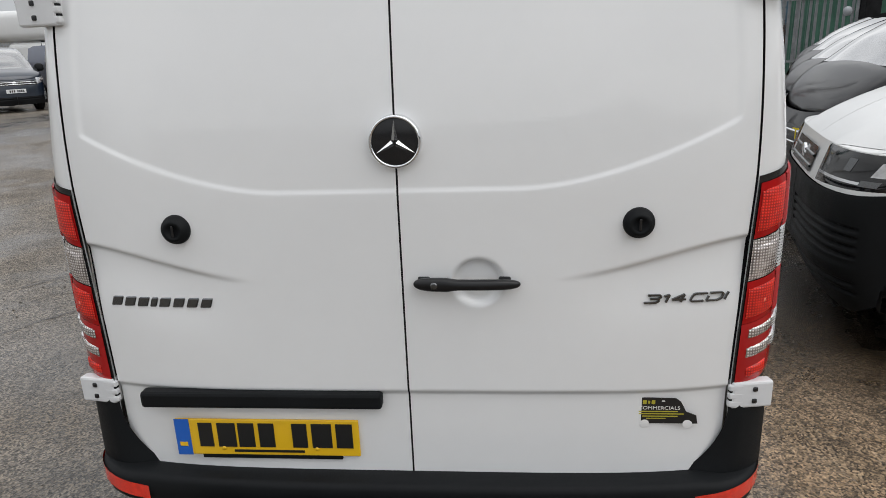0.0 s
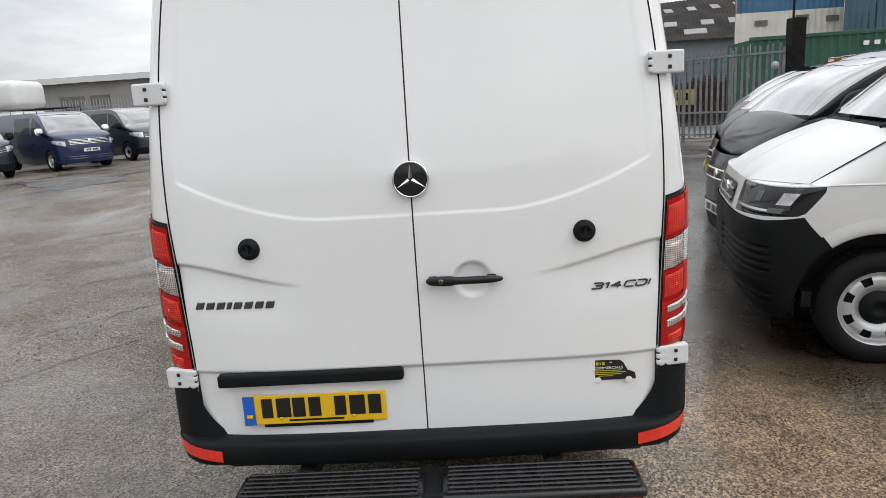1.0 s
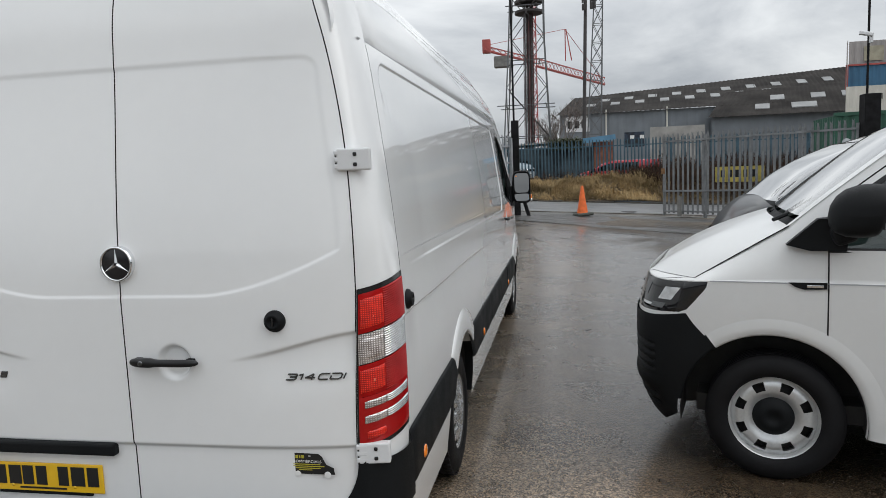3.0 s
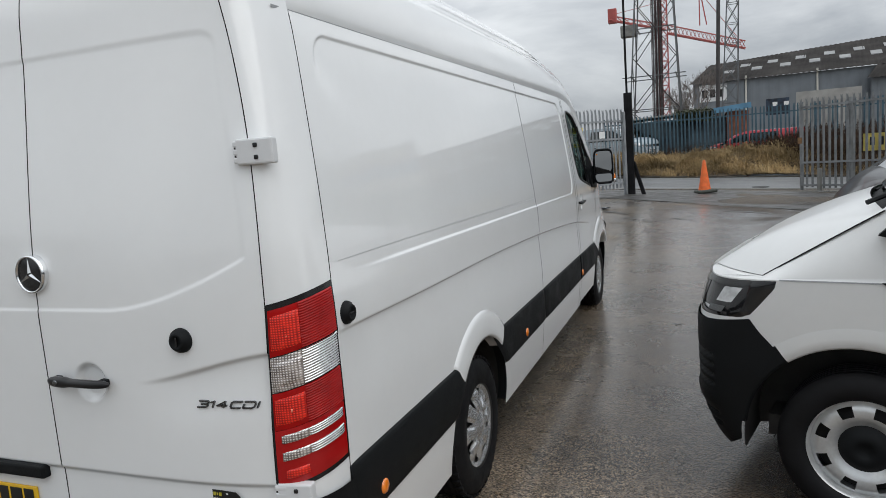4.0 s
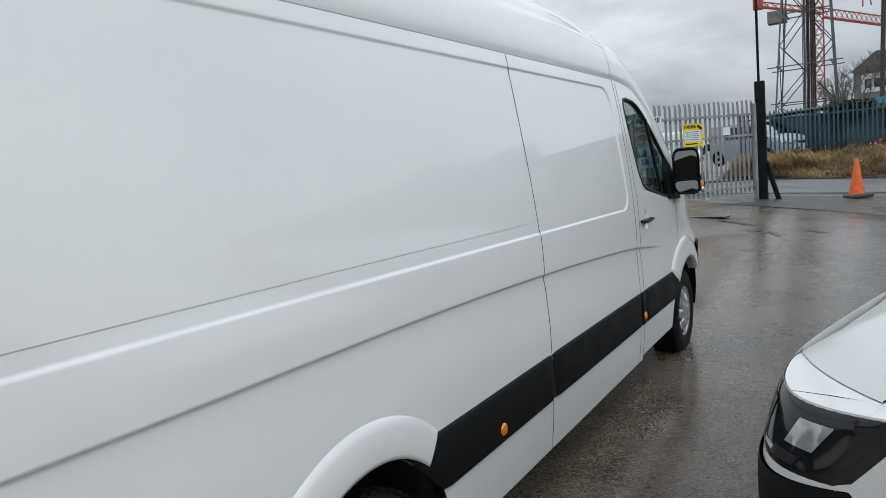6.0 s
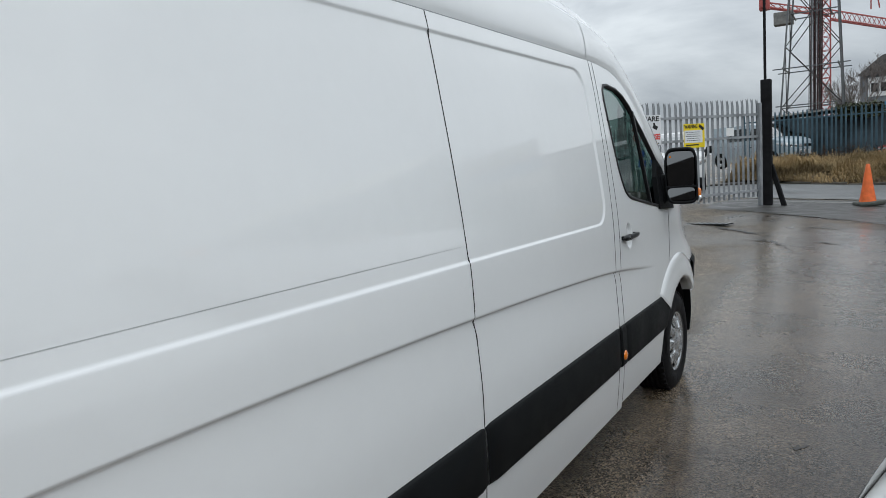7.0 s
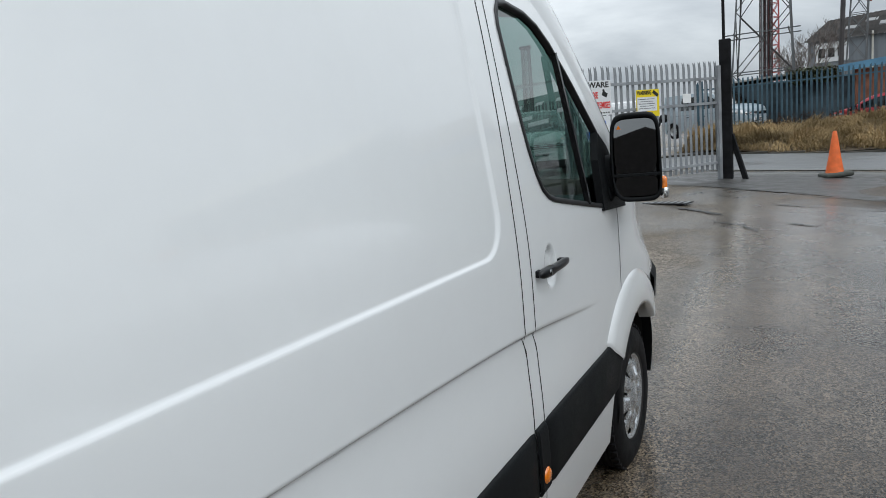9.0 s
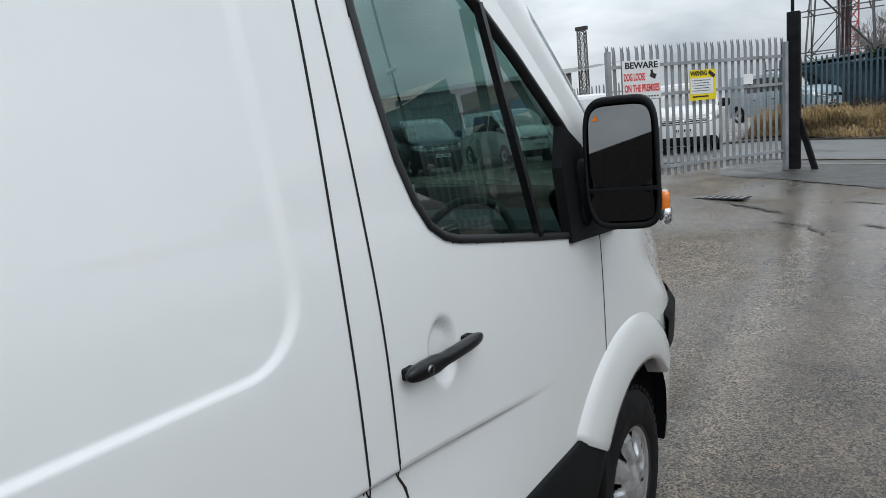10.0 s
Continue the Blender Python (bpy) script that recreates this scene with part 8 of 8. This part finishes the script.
for k in range(3200):
    x, y, z = rng.uniform(0.9, 2.45) + rng.gauss(0, 0.12), 34.2 + rng.gauss(0, 0.2), 3.12 + abs(rng.gauss(0, 0.10)) - 0.45 * rng.random() ** 2
    a, t = rng.uniform(0, 6.28), rng.uniform(-1, 1)
    s = 0.06 * rng.uniform(0.6, 1.3)
    o = len(V)
    u, v = Vector((math.cos(a), math.sin(a), t)).normalized() * s, Vector((-math.sin(a), math.cos(a), 0.4)) * s
    c = Vector((x, y, z))
    V += [tuple(c - u), tuple(c + v * 0.6), tuple(c + u), tuple(c - v * 0.6)]
    F.append((o, o + 1, o + 2, o + 3))
ivy = mesh_ob("ivy", V, F, LEAF)
tagged(ivy, "dark ivy hanging over the shed roof", "ivy", kind="stuff")

# ---- masts and crane ----
MASTGREY = mat("grey_mast_steel", (0.14, 0.145, 0.15), 0.6, metal=0.4, var=0.2, scale=1)
CABLEDARK = mat("dark_feeder_cable", (0.05, 0.045, 0.045), 0.7, var=0.3, scale=2)
CRANERED = mat("crane_red", (0.40, 0.085, 0.075), 0.5, var=0.15, scale=1)


def lattice(bm, base, top, wb, wt, n, bar, diag):
    """A four-legged lattice between two centres."""
    base, top = Vector(base), Vector(top)
    pts = []
    for i in range(n + 1):
        t = i / n
        c, w = base.lerp(top, t), wb + (wt - wb) * t
        pts.append([c + Vector((sx * w / 2, sy * w / 2, 0)) for sx, sy in ((-1, -1), (1, -1), (1, 1), (-1, 1))])
    for a, b_ in zip(pts, pts[1:]):
        for k in range(4):
            bar_between(bm, a[k], b_[k], bar)
            bar_between(bm, a[k], b_[(k + 1) % 4], diag)
            bar_between(bm, a[(k + 1) % 4], b_[k], diag)
            bar_between(bm, b_[k], b_[(k + 1) % 4], diag)


mast = empty("telecom_mast", (-1.35, 55.0, 0.3))
tagged(mast, "tall grey lattice telecom mast with platforms", "mast")
FEEDERRED = mat("faded_maroon_cable", (0.075, 0.036, 0.036), 0.75, var=0.4, scale=2, spec=0.2)


def mast_section(z0, z1, w0, w1, cx0, cx1, n):
    """Four legs and, bay by bay, crossed braces on front and back."""
    def corner(t, k):
        sx, sy = ((-1, -1), (1, -1), (1, 1), (-1, 1))[k % 4]
        w = w0 + (w1 - w0) * t
        return Vector((cx0 + (cx1 - cx0) * t + sx * w / 2, sy * w / 2, z0 + (z1 - z0) * t))

    def bar(name, p, q, w, material, label):
        bm = bmesh.new()
        bar_between(bm, p, q, w)
        part(name, bm, material, mast, label)

    for k in range(4):
        bar("mast_leg", corner(0, k), corner(1, k), 0.10, MASTGREY, "")
        for i in range(n):
            bar("mast_brace", corner(i / n, k), corner((i + 1) / n, k + 1), 0.055, CABLEDARK, "dark crossed brace")
            if k in (0, 2):
                bar("mast_brace", corner(i / n, k + 1), corner((i + 1) / n, k), 0.055, CABLEDARK, "dark crossed brace")


mast_section(0, 12.2, 4.1, 2.75, 0.0, 0.15, 3)
mast_section(12.2, 26, 2.75, 2.1, 0.15, 0.5, 4)
for k in range(11):
    b = bmesh.new()
    u = -0.40 + 0.08 * k
    v = 0.16 * math.sin(k * 2.4)
    tube(b, [(0.13 + u, v, 0), (0.26 + u * 0.95, v, 13), (0.5 + u * 0.9, v, 26)], 0.030 + 0.012 * (k % 3), 6)
    part("feeder_cable", b, FEEDERRED if k % 3 == 1 else (MASTGREY if k % 4 == 2 else CABLEDARK), mast, "feeder cable")
for k in range(44):
    z = 0.4 + k * 0.58
    b = bmesh.new()
    bar_between(b, (-0.30 + z * 0.013, 0.2, z), (0.56 + z * 0.013, 0.2, z), 0.04)
    part("ladder_rung", b, FEEDERRED, mast)
for z, w in ((4.2, 4.3), (6.7, 4.6), (10.3, 3.2), (14.6, 2.9)):
    b = bmesh.new()
    for s in (-1, 1):
        bar_between(b, (-w / 2, s * w * 0.35, z), (w / 2, s * w * 0.35, z), 0.07)
        bar_between(b, (s * w * 0.35, -w / 2, z), (s * w * 0.35, w / 2, z), 0.07)
    part("platform", b, MASTGREY, mast, "steel platform beams")
b = bmesh.new()
for z in (14.2, 15.0):
    bmesh.ops.create_cone(b, cap_ends=True, segments=20, radius1=1.15, radius2=1.15, depth=0.18, matrix=Matrix.Translation((0.35, 0, z)))
part("antenna_ring", b, CABLEDARK, mast, "dark antenna ring")

mast2 = empty("telecom_mast", (3.0, 45.0, 0.3))
tagged(mast2, "slim dark pole beside a light lattice mast", "mast")
b = bmesh.new()
tube(b, [(-0.15, 0, 0), (0.25, 0, 15)], [0.13, 0.10], 8)
part("pole", b, CABLEDARK, mast2, "slim dark pole")
b = bmesh.new()
lattice(b, (0.6, 3.0, 0), (1.2, 3.0, 14.0), 1.1, 0.55, 11, 0.06, 0.035)
part("lattice", b, MASTGREY, mast2)
b = bmesh.new()
for k in range(10):
    bm_box(b, (0.25 + rng.uniform(-0.5, 0.6), rng.uniform(-0.4, 0.4), rng.uniform(11.9, 12.7)), (0.14, 0.14, rng.uniform(0.3, 0.7)), None, 0.03)
part("antenna_group", b, CABLEDARK, mast2, "cluster of small antennas")
mast3 = empty("lighting_mast", (-14.2, 44.0, 0.3))
tagged(mast3, "distant lattice lighting mast above the sheds", "mast")
b = bmesh.new()
lattice(b, (0, 0, 0), (0, 0, 6.6), 0.50, 0.42, 11, 0.05, 0.035)
part("lattice", b, MASTGREY, mast3)
box("lamp_frame", (0, 0, 6.75), (0.75, 0.25, 0.22), CABLEDARK, mast3, "lamp frame", 0.03)

crane = empty("tower_crane", (-0.9, 80.0, 0.3))
tagged(crane, "red tower crane with lattice jib", "crane")
b = bmesh.new()
lattice(b, (-0.9, 0, 0), (-0.9, 0, 24), 0.85, 0.85, 18, 0.10, 0.06)
part("crane_mast", b, CRANERED, crane)


def truss(bm, a, b_, w, h, n):
    a, b_ = Vector(a), Vector(b_)
    prev = None
    for i in range(n + 1):
        c = a.lerp(b_, i / n)
        tri = (c + Vector((0, -w / 2, 0)), c + Vector((0, w / 2, 0)), c + Vector((0, 0, h)))
        if prev:
            for k in range(3):
                bar_between(bm, prev[k], tri[k], 0.11)
                bar_between(bm, prev[k], tri[(k + 1) % 3], 0.06)
        prev = tri


b = bmesh.new()
truss(b, (-0.4, 0, 13.6), (8.0, 11.2, 12.3), 1.1, 0.9, 20)
part("jib", b, CRANERED, crane, "red lattice jib")
b = bmesh.new()
truss(b, (-0.6, 0, 14.0), (-6.2, -4, 15.2), 1.0, 0.5, 8)
bm_box(b, (-5.9, -3.8, 15.6), (0.9, 0.8, 1.5), None, 0.05)
part("counter_jib", b, CRANERED, crane, "red counter jib")
box("counterweight", (-4.3, -3, 13.9), (1.7, 1.2, 1.2), CONCRETE, crane, "grey counterweight", 0.05)
b = bmesh.new()
bar_between(b, (2.9, 0, 14.0), (2.9, 0, 17.6), 0.12)
bar_between(b, (3.6, 0, 14.0), (3.0, 0, 17.6), 0.12)
bar_between(b, (2.9, 0, 17.6), (7.6, 10.7, 13.0), 0.05)
bar_between(b, (2.9, 0, 17.6), (-6, -4, 15.7), 0.05)
part("crane_apex", b, CRANERED, crane)

# ---- distant buildings ----
SLATE = mat("dark_corrugated_roof", (0.034, 0.031, 0.029), 0.9, var=0.45, scale=0.4, fine=0.25, fine_scale=5, spec=0.12)
GREYCLAD = mat("grey_steel_cladding", (0.17, 0.19, 0.21), 0.6, var=0.12, scale=0.6)
WHITECLAD = mat("cream_cladding", (0.62, 0.60, 0.54), 0.7, var=0.12, scale=0.6, fine=0.08, fine_scale=10)
BLUECLAD = mat("blue_cladding", (0.05, 0.15, 0.26), 0.6, var=0.15, scale=0.7)
FAWNCLAD = mat("fawn_cladding", (0.34, 0.32, 0.31), 0.7, var=0.15, scale=0.5)
TEALCLAD = mat("teal_cladding", (0.055, 0.12, 0.155), 0.6, var=0.12, scale=0.6)
CREAMROOF = mat("cream_roof_sheet", (0.50, 0.49, 0.42), 0.7, var=0.15, scale=0.6)
SKYLIGHT = mat("translucent_roof_light", (0.24, 0.245, 0.245), 0.5, var=0.3, scale=0.6)
VENT = mat("dark_louvre", (0.14, 0.13, 0.115), 0.8, var=0.3, scale=4)
GREENBOX = mat("green_container_paint", (0.022, 0.085, 0.055), 0.6, var=0.25, scale=1.5, fine=0.2, fine_scale=12)
LIGHTROOF = mat("pale_grey_roof", (0.20, 0.20, 0.195), 0.6, var=0.12, scale=0.5)
DRABWALL = mat("drab_render_wall", (0.26, 0.255, 0.24), 0.8, var=0.15, scale=0.7)


def ribbed(name, a, b, z0, z1, pitch, depth, material, parent, label=""):
    """An upright ribbed sheet from a to b (plan), z0 to z1."""
    a, b = Vector((*a, 0)), Vector((*b, 0))
    d = b - a
    n = max(2, int(d.length / (pitch / 4)))
    nn = Vector((d.y, -d.x, 0)).normalized()
    V, F = [], []
    for i in range(n + 1):
        p = a + d * (i / n) + nn * (depth if i % 4 < 2 else 0)
        V += [(p.x, p.y, z0), (p.x, p.y, z1)]
    F = [(2 * i, 2 * i + 2, 2 * i + 3, 2 * i + 1) for i in range(n)]
    return mesh_ob(name, V, F, material, parent, label)


def slope(name, pts, material, parent, label="", rib=0.0, pitch=1.0):
    """A roof slope over four corners: eave a, eave b, ridge b, ridge a."""
    a, b, c, d = [np.array(p, float) for p in pts]
    n = max(8, int(np.linalg.norm(b - a) / (pitch / 2)))
    P = np.zeros((n + 1, 6, 3))
    for i in range(n + 1):
        e, r = a + (b - a) * i / n, d + (c - d) * i / n
        for j in range(6):
            P[i, j] = e + (r - e) * j / 5
            P[i, j, 2] += rib * (i % 2)
    return sheet(name, P, material, parent, label, away=(a + c) / 2 - np.array((0, 0, 30)), smooth=False)


wh = empty("warehouse", (0, 0, 0))
tagged(wh, "long grey warehouse with a dark roof and roof lights", "warehouse")
ribbed("wall", (1.2, 75), (20, 75), 0, 7.7, 0.9, 0.05, GREYCLAD, wh, "grey clad wall")
ribbed("wall", (4.0, 86), (1.2, 75), 0, 7.8, 0.9, 0.05, GREYCLAD, wh, "grey clad end wall")
ribbed("wall", (16.5, 71.6), (34, 71.6), 0, 6.45, 0.9, 0.05, GREYCLAD, wh, "grey clad wall")
slope("roof", ((0.8, 74.6, 7.6), (34, 74.6, 7.8), (36, 88, 12.6), (3.0, 88, 10.7)), SLATE, wh, "dark corrugated roof", 0.06, 0.5)
slope("roof", ((16.0, 71, 6.3), (34.5, 71, 6.3), (35.5, 79.5, 10.0), (19.6, 79.5, 9.5)), SLATE, wh, "dark corrugated lower roof", 0.06, 0.5)


def roof_light(x, f, w=1.0, low=False):
    e, r = (np.array((x, 71, 6.3)), np.array((x + 2.2, 79.5, 8.9 + 0.031 * x))) if low else (np.array((x, 74.6, 7.6 + 0.006 * x)), np.array((x + 1.8, 88, 10.5 + 0.058 * x)))
    p, q = e + (r - e) * f, e + (r - e) * (f + (0.13 if not low else 0.17))
    V = [(p[0], p[1], p[2] + 0.16), (p[0] + w, p[1], p[2] + 0.16), (q[0] + w, q[1], q[2] + 0.18), (q[0], q[1], q[2] + 0.18)]
    V += [(a, b_, c - 0.1) for a, b_, c in V]
    mesh_ob("roof_light", V, [(0, 1, 2, 3), (0, 4, 5, 1), (1, 5, 6, 2), (2, 6, 7, 3), (3, 7, 4, 0)], SKYLIGHT, wh, "pale roof light")


for k in range(11):
    roof_light(5.0 + k * 2.75, 0.58)
    if k < 8:
        roof_light(3.6 + k * 2.75, 0.34)
for x, f in ((20.5, 0.2), (24.0, 0.18), (22.0, 0.52), (26.0, 0.5), (29.0, 0.5)):
    roof_light(x, f, 1.4 if x != 24.0 else 2.4, True)
box("sign_panel", (3.1, 74.9, 6.6), (2.6, 0.06, 1.7), WHITEPLATE, wh, "white sign panel with dark bars")
for k in range(3):
    box("text_bar", (2.3 + k * 0.75, 74.84, 6.55), (0.5, 0.04, 0.8), INK, wh)
for x in (6.2, 12.6):
    b = bmesh.new()
    tube(b, [(x, 74.88, 0), (x, 74.88, 8.0)], 0.09, 6)
    part("downpipe", b, WHITECLAD, wh, "pale downpipe")
cw = empty("concrete_wall", (0, 0, 0))
tagged(cw, "weathered concrete yard wall", "wall")
ribbed("wall", (8.8, 58), (13.2, 58), 0, 4.95, 2.0, 0.06, mat("weathered_concrete", (0.30, 0.295, 0.28), 0.85, var=0.3, scale=0.8), cw)
box("banner", (7.5, 57.9, 4.0), (1.64, 0.05, 1.25), mat("dark_banner", (0.020, 0.032, 0.055), 0.6, var=0.8, scale=3), cw, "blue, black and white banner")
for k in range(4):
    box("banner_patch", (6.92 + 0.40 * k, 57.86, 3.85 + 0.35 * (k % 2)), (0.34, 0.03, 0.30), WHITEINK if k % 2 else INK, cw)

bb = empty("stepped_building", (0, 0, 0))
tagged(bb, "tall stepped building with cream, blue and fawn cladding bands", "building")
ribbed("cladding", (24.7, 60), (34.4, 60), 0, 7.55, 0.55, 0.06, WHITECLAD, bb, "cream ribbed cladding")
ribbed("cladding", (25.0, 60.7), (34.4, 60.7), 7.4, 9.3, 0.5, 0.06, BLUECLAD, bb, "blue ribbed cladding")
ribbed("cladding", (25.3, 61.2), (34.4, 61.2), 9.2, 11.35, 0.5, 0.05, FAWNCLAD, bb, "fawn ribbed cladding")
ribbed("cladding", (25.2, 61.2), (24.8, 60), 0, 11.3, 0.6, 0.05, FAWNCLAD, bb, "fawn end wall")
box("red_trim", (29.7, 60.6, 9.35), (9.6, 0.12, 0.14), CRANERED, bb, "red trim line")
box("red_trim", (24.95, 60.5, 8.4), (0.16, 0.12, 2.0), CRANERED, bb, "red trim post")
for x, z in ((26.9, 6.65), (30.4, 6.9), (33.0, 6.7)):
    vt = box("louvre", (x, 59.9, z), (1.1, 0.08, 0.45), VENT, bb, "dark louvre vent")
for x in (27.2, 30.3, 33.2):
    box("faded_panel", (x, 61.1, 10.3), (1.5, 0.05, 1.2), mat("yellowed_panel", (0.36, 0.335, 0.25), 0.7, var=0.2, scale=2), bb, "yellowed panel")
tb = empty("teal_shed", (0, 0, 0))
tagged(tb, "tall teal clad shed with a cream roof", "building")
ribbed("wall", (33.0, 58), (35.5, 52), 0, 11.2, 0.6, 0.05, TEALCLAD, tb, "teal gable wall")
ribbed("wall", (35.5, 52), (62, 52), 0, 10.4, 0.7, 0.06, TEALCLAD, tb, "teal clad wall")
slope("roof", ((35.1, 51.7, 10.4), (62, 51.7, 10.4), (62, 58, 13.2), (33.5, 58, 13.0)), CREAMROOF, tb, "cream ribbed roof", 0.05, 0.8)
mesh_ob("gable", [(33.0, 58, 5), (35.5, 52, 5), (35.5, 52, 10.4), (33.5, 58, 13.0)], [(0, 1, 2, 3)], TEALCLAD, tb, "teal gable")

cont = empty("shipping_container", (10.1, 21.6, float(ground_z(9, 21))))
tagged(cont, "green corrugated shipping container behind the fence", "container")
ribbed("side", (0, 0), (12.2, -1.0), 0.1, 2.95, 0.28, 0.04, GREENBOX, cont)
ribbed("end", (0.2, 2.4), (0, 0), 0.1, 2.95, 0.28, 0.04, GREENBOX, cont)
box("top_rail", (6.1, -0.5, 2.98), (12.3, 0.12, 0.12), GREENBOX, cont, "", 0.01, pose(0, 0, 0, 0, 0, -4.7))
mesh_ob("top", [(0, 0, 2.95), (12.2, -1, 2.95), (12.4, 1.4, 2.95), (0.2, 2.4, 2.95)], [(0, 1, 2, 3)], GREENBOX, cont)
for k in range(7):
    box("text_bar", (3.6 + k * 0.34, -0.42 - 0.028 * k, 2.62), (0.18, 0.02, 0.14), WHITEINK, cont)

ls = empty("industrial_shed", (0, 0, 0))
tagged(ls, "low drab industrial shed with a pale roof", "shed")
ribbed("wall", (-40, 41), (-13, 39.2), 0, 4.2, 1.0, 0.03, DRABWALL, ls, "drab clad wall")
slope("roof", ((-40, 40.6, 4.15), (-12.8, 38.8, 4.15), (-13.4, 50, 5.3), (-40, 52, 5.3)), LIGHTROOF, ls, "pale grey roof", 0.03, 1.2)
for x in (-23.5, -21.6):
    w_ = box("barred_window", (x, 39.75, 3.0), (1.5, 0.06, 0.75), VENT, ls, "dark barred window")
fence("palisade_fence", "grey palisade fence in front of the shed", (-26, 31), (-6.5, 29.5), (0.35, 0.5), 2.45, 0.155, GALV, "fence", (0.12, 0.85), joined=False)

strip("trim", "pale worn concrete strip at the yard edge", 0.5, 9.0, 17.75, 18.05, 0.012, CONCRETE, 60, 3, "pavement")

# bare trees by the warehouse
BARK = mat("grey_bark", (0.15, 0.13, 0.12), 0.9, var=0.3, scale=3)
def bare_tree(x, y, h, seed):
    r = random.Random(seed)
    root = empty("bare_tree", (x, y, 0.4))
    tagged(root, "leafless winter tree with fine grey twigs", "tree")
    b, crown = bmesh.new(), bmesh.new()

    def limb(p, d, ln_, rad, depth):
        q = p + d * ln_
        mid = p + d * ln_ * 0.5 + Vector((r.uniform(-1, 1), r.uniform(-1, 1), 0)) * ln_ * 0.06
        tube(b if depth == 0 else crown, [p, mid, q], [rad, rad * 0.85, rad * 0.62], 5 if depth < 3 else 3)
        if depth >= 5:
            return
        for k in range((6, 5, 4, 4, 3)[depth]):
            nd = (d + Vector((r.uniform(-1, 1), r.uniform(-1, 1), r.uniform(-0.15, 0.6))) * (0.75 if depth else 0.55)).normalized()
            limb(p + d * ln_ * r.uniform(0.35, 1.0), nd, ln_ * r.uniform(0.48, 0.70), max(0.009, rad * 0.48), depth + 1)

    limb(Vector((0, 0, 0)), Vector((0, 0, 1)), h * 0.36, 0.11, 0)
    part("trunk", b, BARK, root)
    part("crown", crown, BARK, root, "fine bare twigs")


bare_tree(1.5, 62, 11.5, 3)
bare_tree(0.1, 64, 8.5, 5)

# ---- behind the walk: sales building, fence and parked vans that close the yard ----
BRICKDARK = mat("dark_brick_front", (0.045, 0.04, 0.038), 0.85, var=0.2, scale=2)
hall = empty("sales_hall", (0, 0, 0))
tagged(hall, "dark sales hall with a shallow gable roof", "building")
ribbed("wall", (30, 40), (30, -32), 0, 3.6, 1.0, 0.05, BRICKDARK, hall, "dark clad front")
slope("roof", ((29.5, 40, 3.6), (29.5, -32, 3.6), (42, -32, 5.4), (42, 40, 5.4)), SLATE, hall, "dark roof", 0.05, 1.0)
hall2 = empty("sales_hall", (0, 0, 0))
tagged(hall2, "dark gabled hall behind the parked van", "building")
ribbed("wall", (40, -52), (-40, -52), 0, 3.1, 1.0, 0.05, BRICKDARK, hall2, "dark clad front")
mesh_ob("gable", [(5, -52.1, 3.1), (25, -52.1, 3.1), (15.5, -52.1, 6.2)], [(0, 1, 2)], BRICKDARK, hall2, "dark gable")
mesh_ob("roof", [(5, -52.2, 3.1), (15.5, -52.2, 6.2), (15.5, -80, 6.2), (5, -80, 3.1), (25, -52.2, 3.1), (25, -80, 3.1)], [(0, 1, 2, 3), (1, 4, 5, 2)], SLATE, hall2, "dark roof")
hall3 = empty("long_shed", (0, 0, 0))
tagged(hall3, "long low drab shed along the yard", "shed")
ribbed("wall", (-38, -34), (-38, 41), 0, 4.4, 1.0, 0.05, DRABWALL, hall3, "drab clad wall")
fence("palisade_fence", "galvanised palisade fence behind the taxi row", (24.0, 13.2), (24.0, -28.0), (0.05, 0.0), 2.4, 0.155, GALV, "fence", (0.12, 0.86), joined=True)
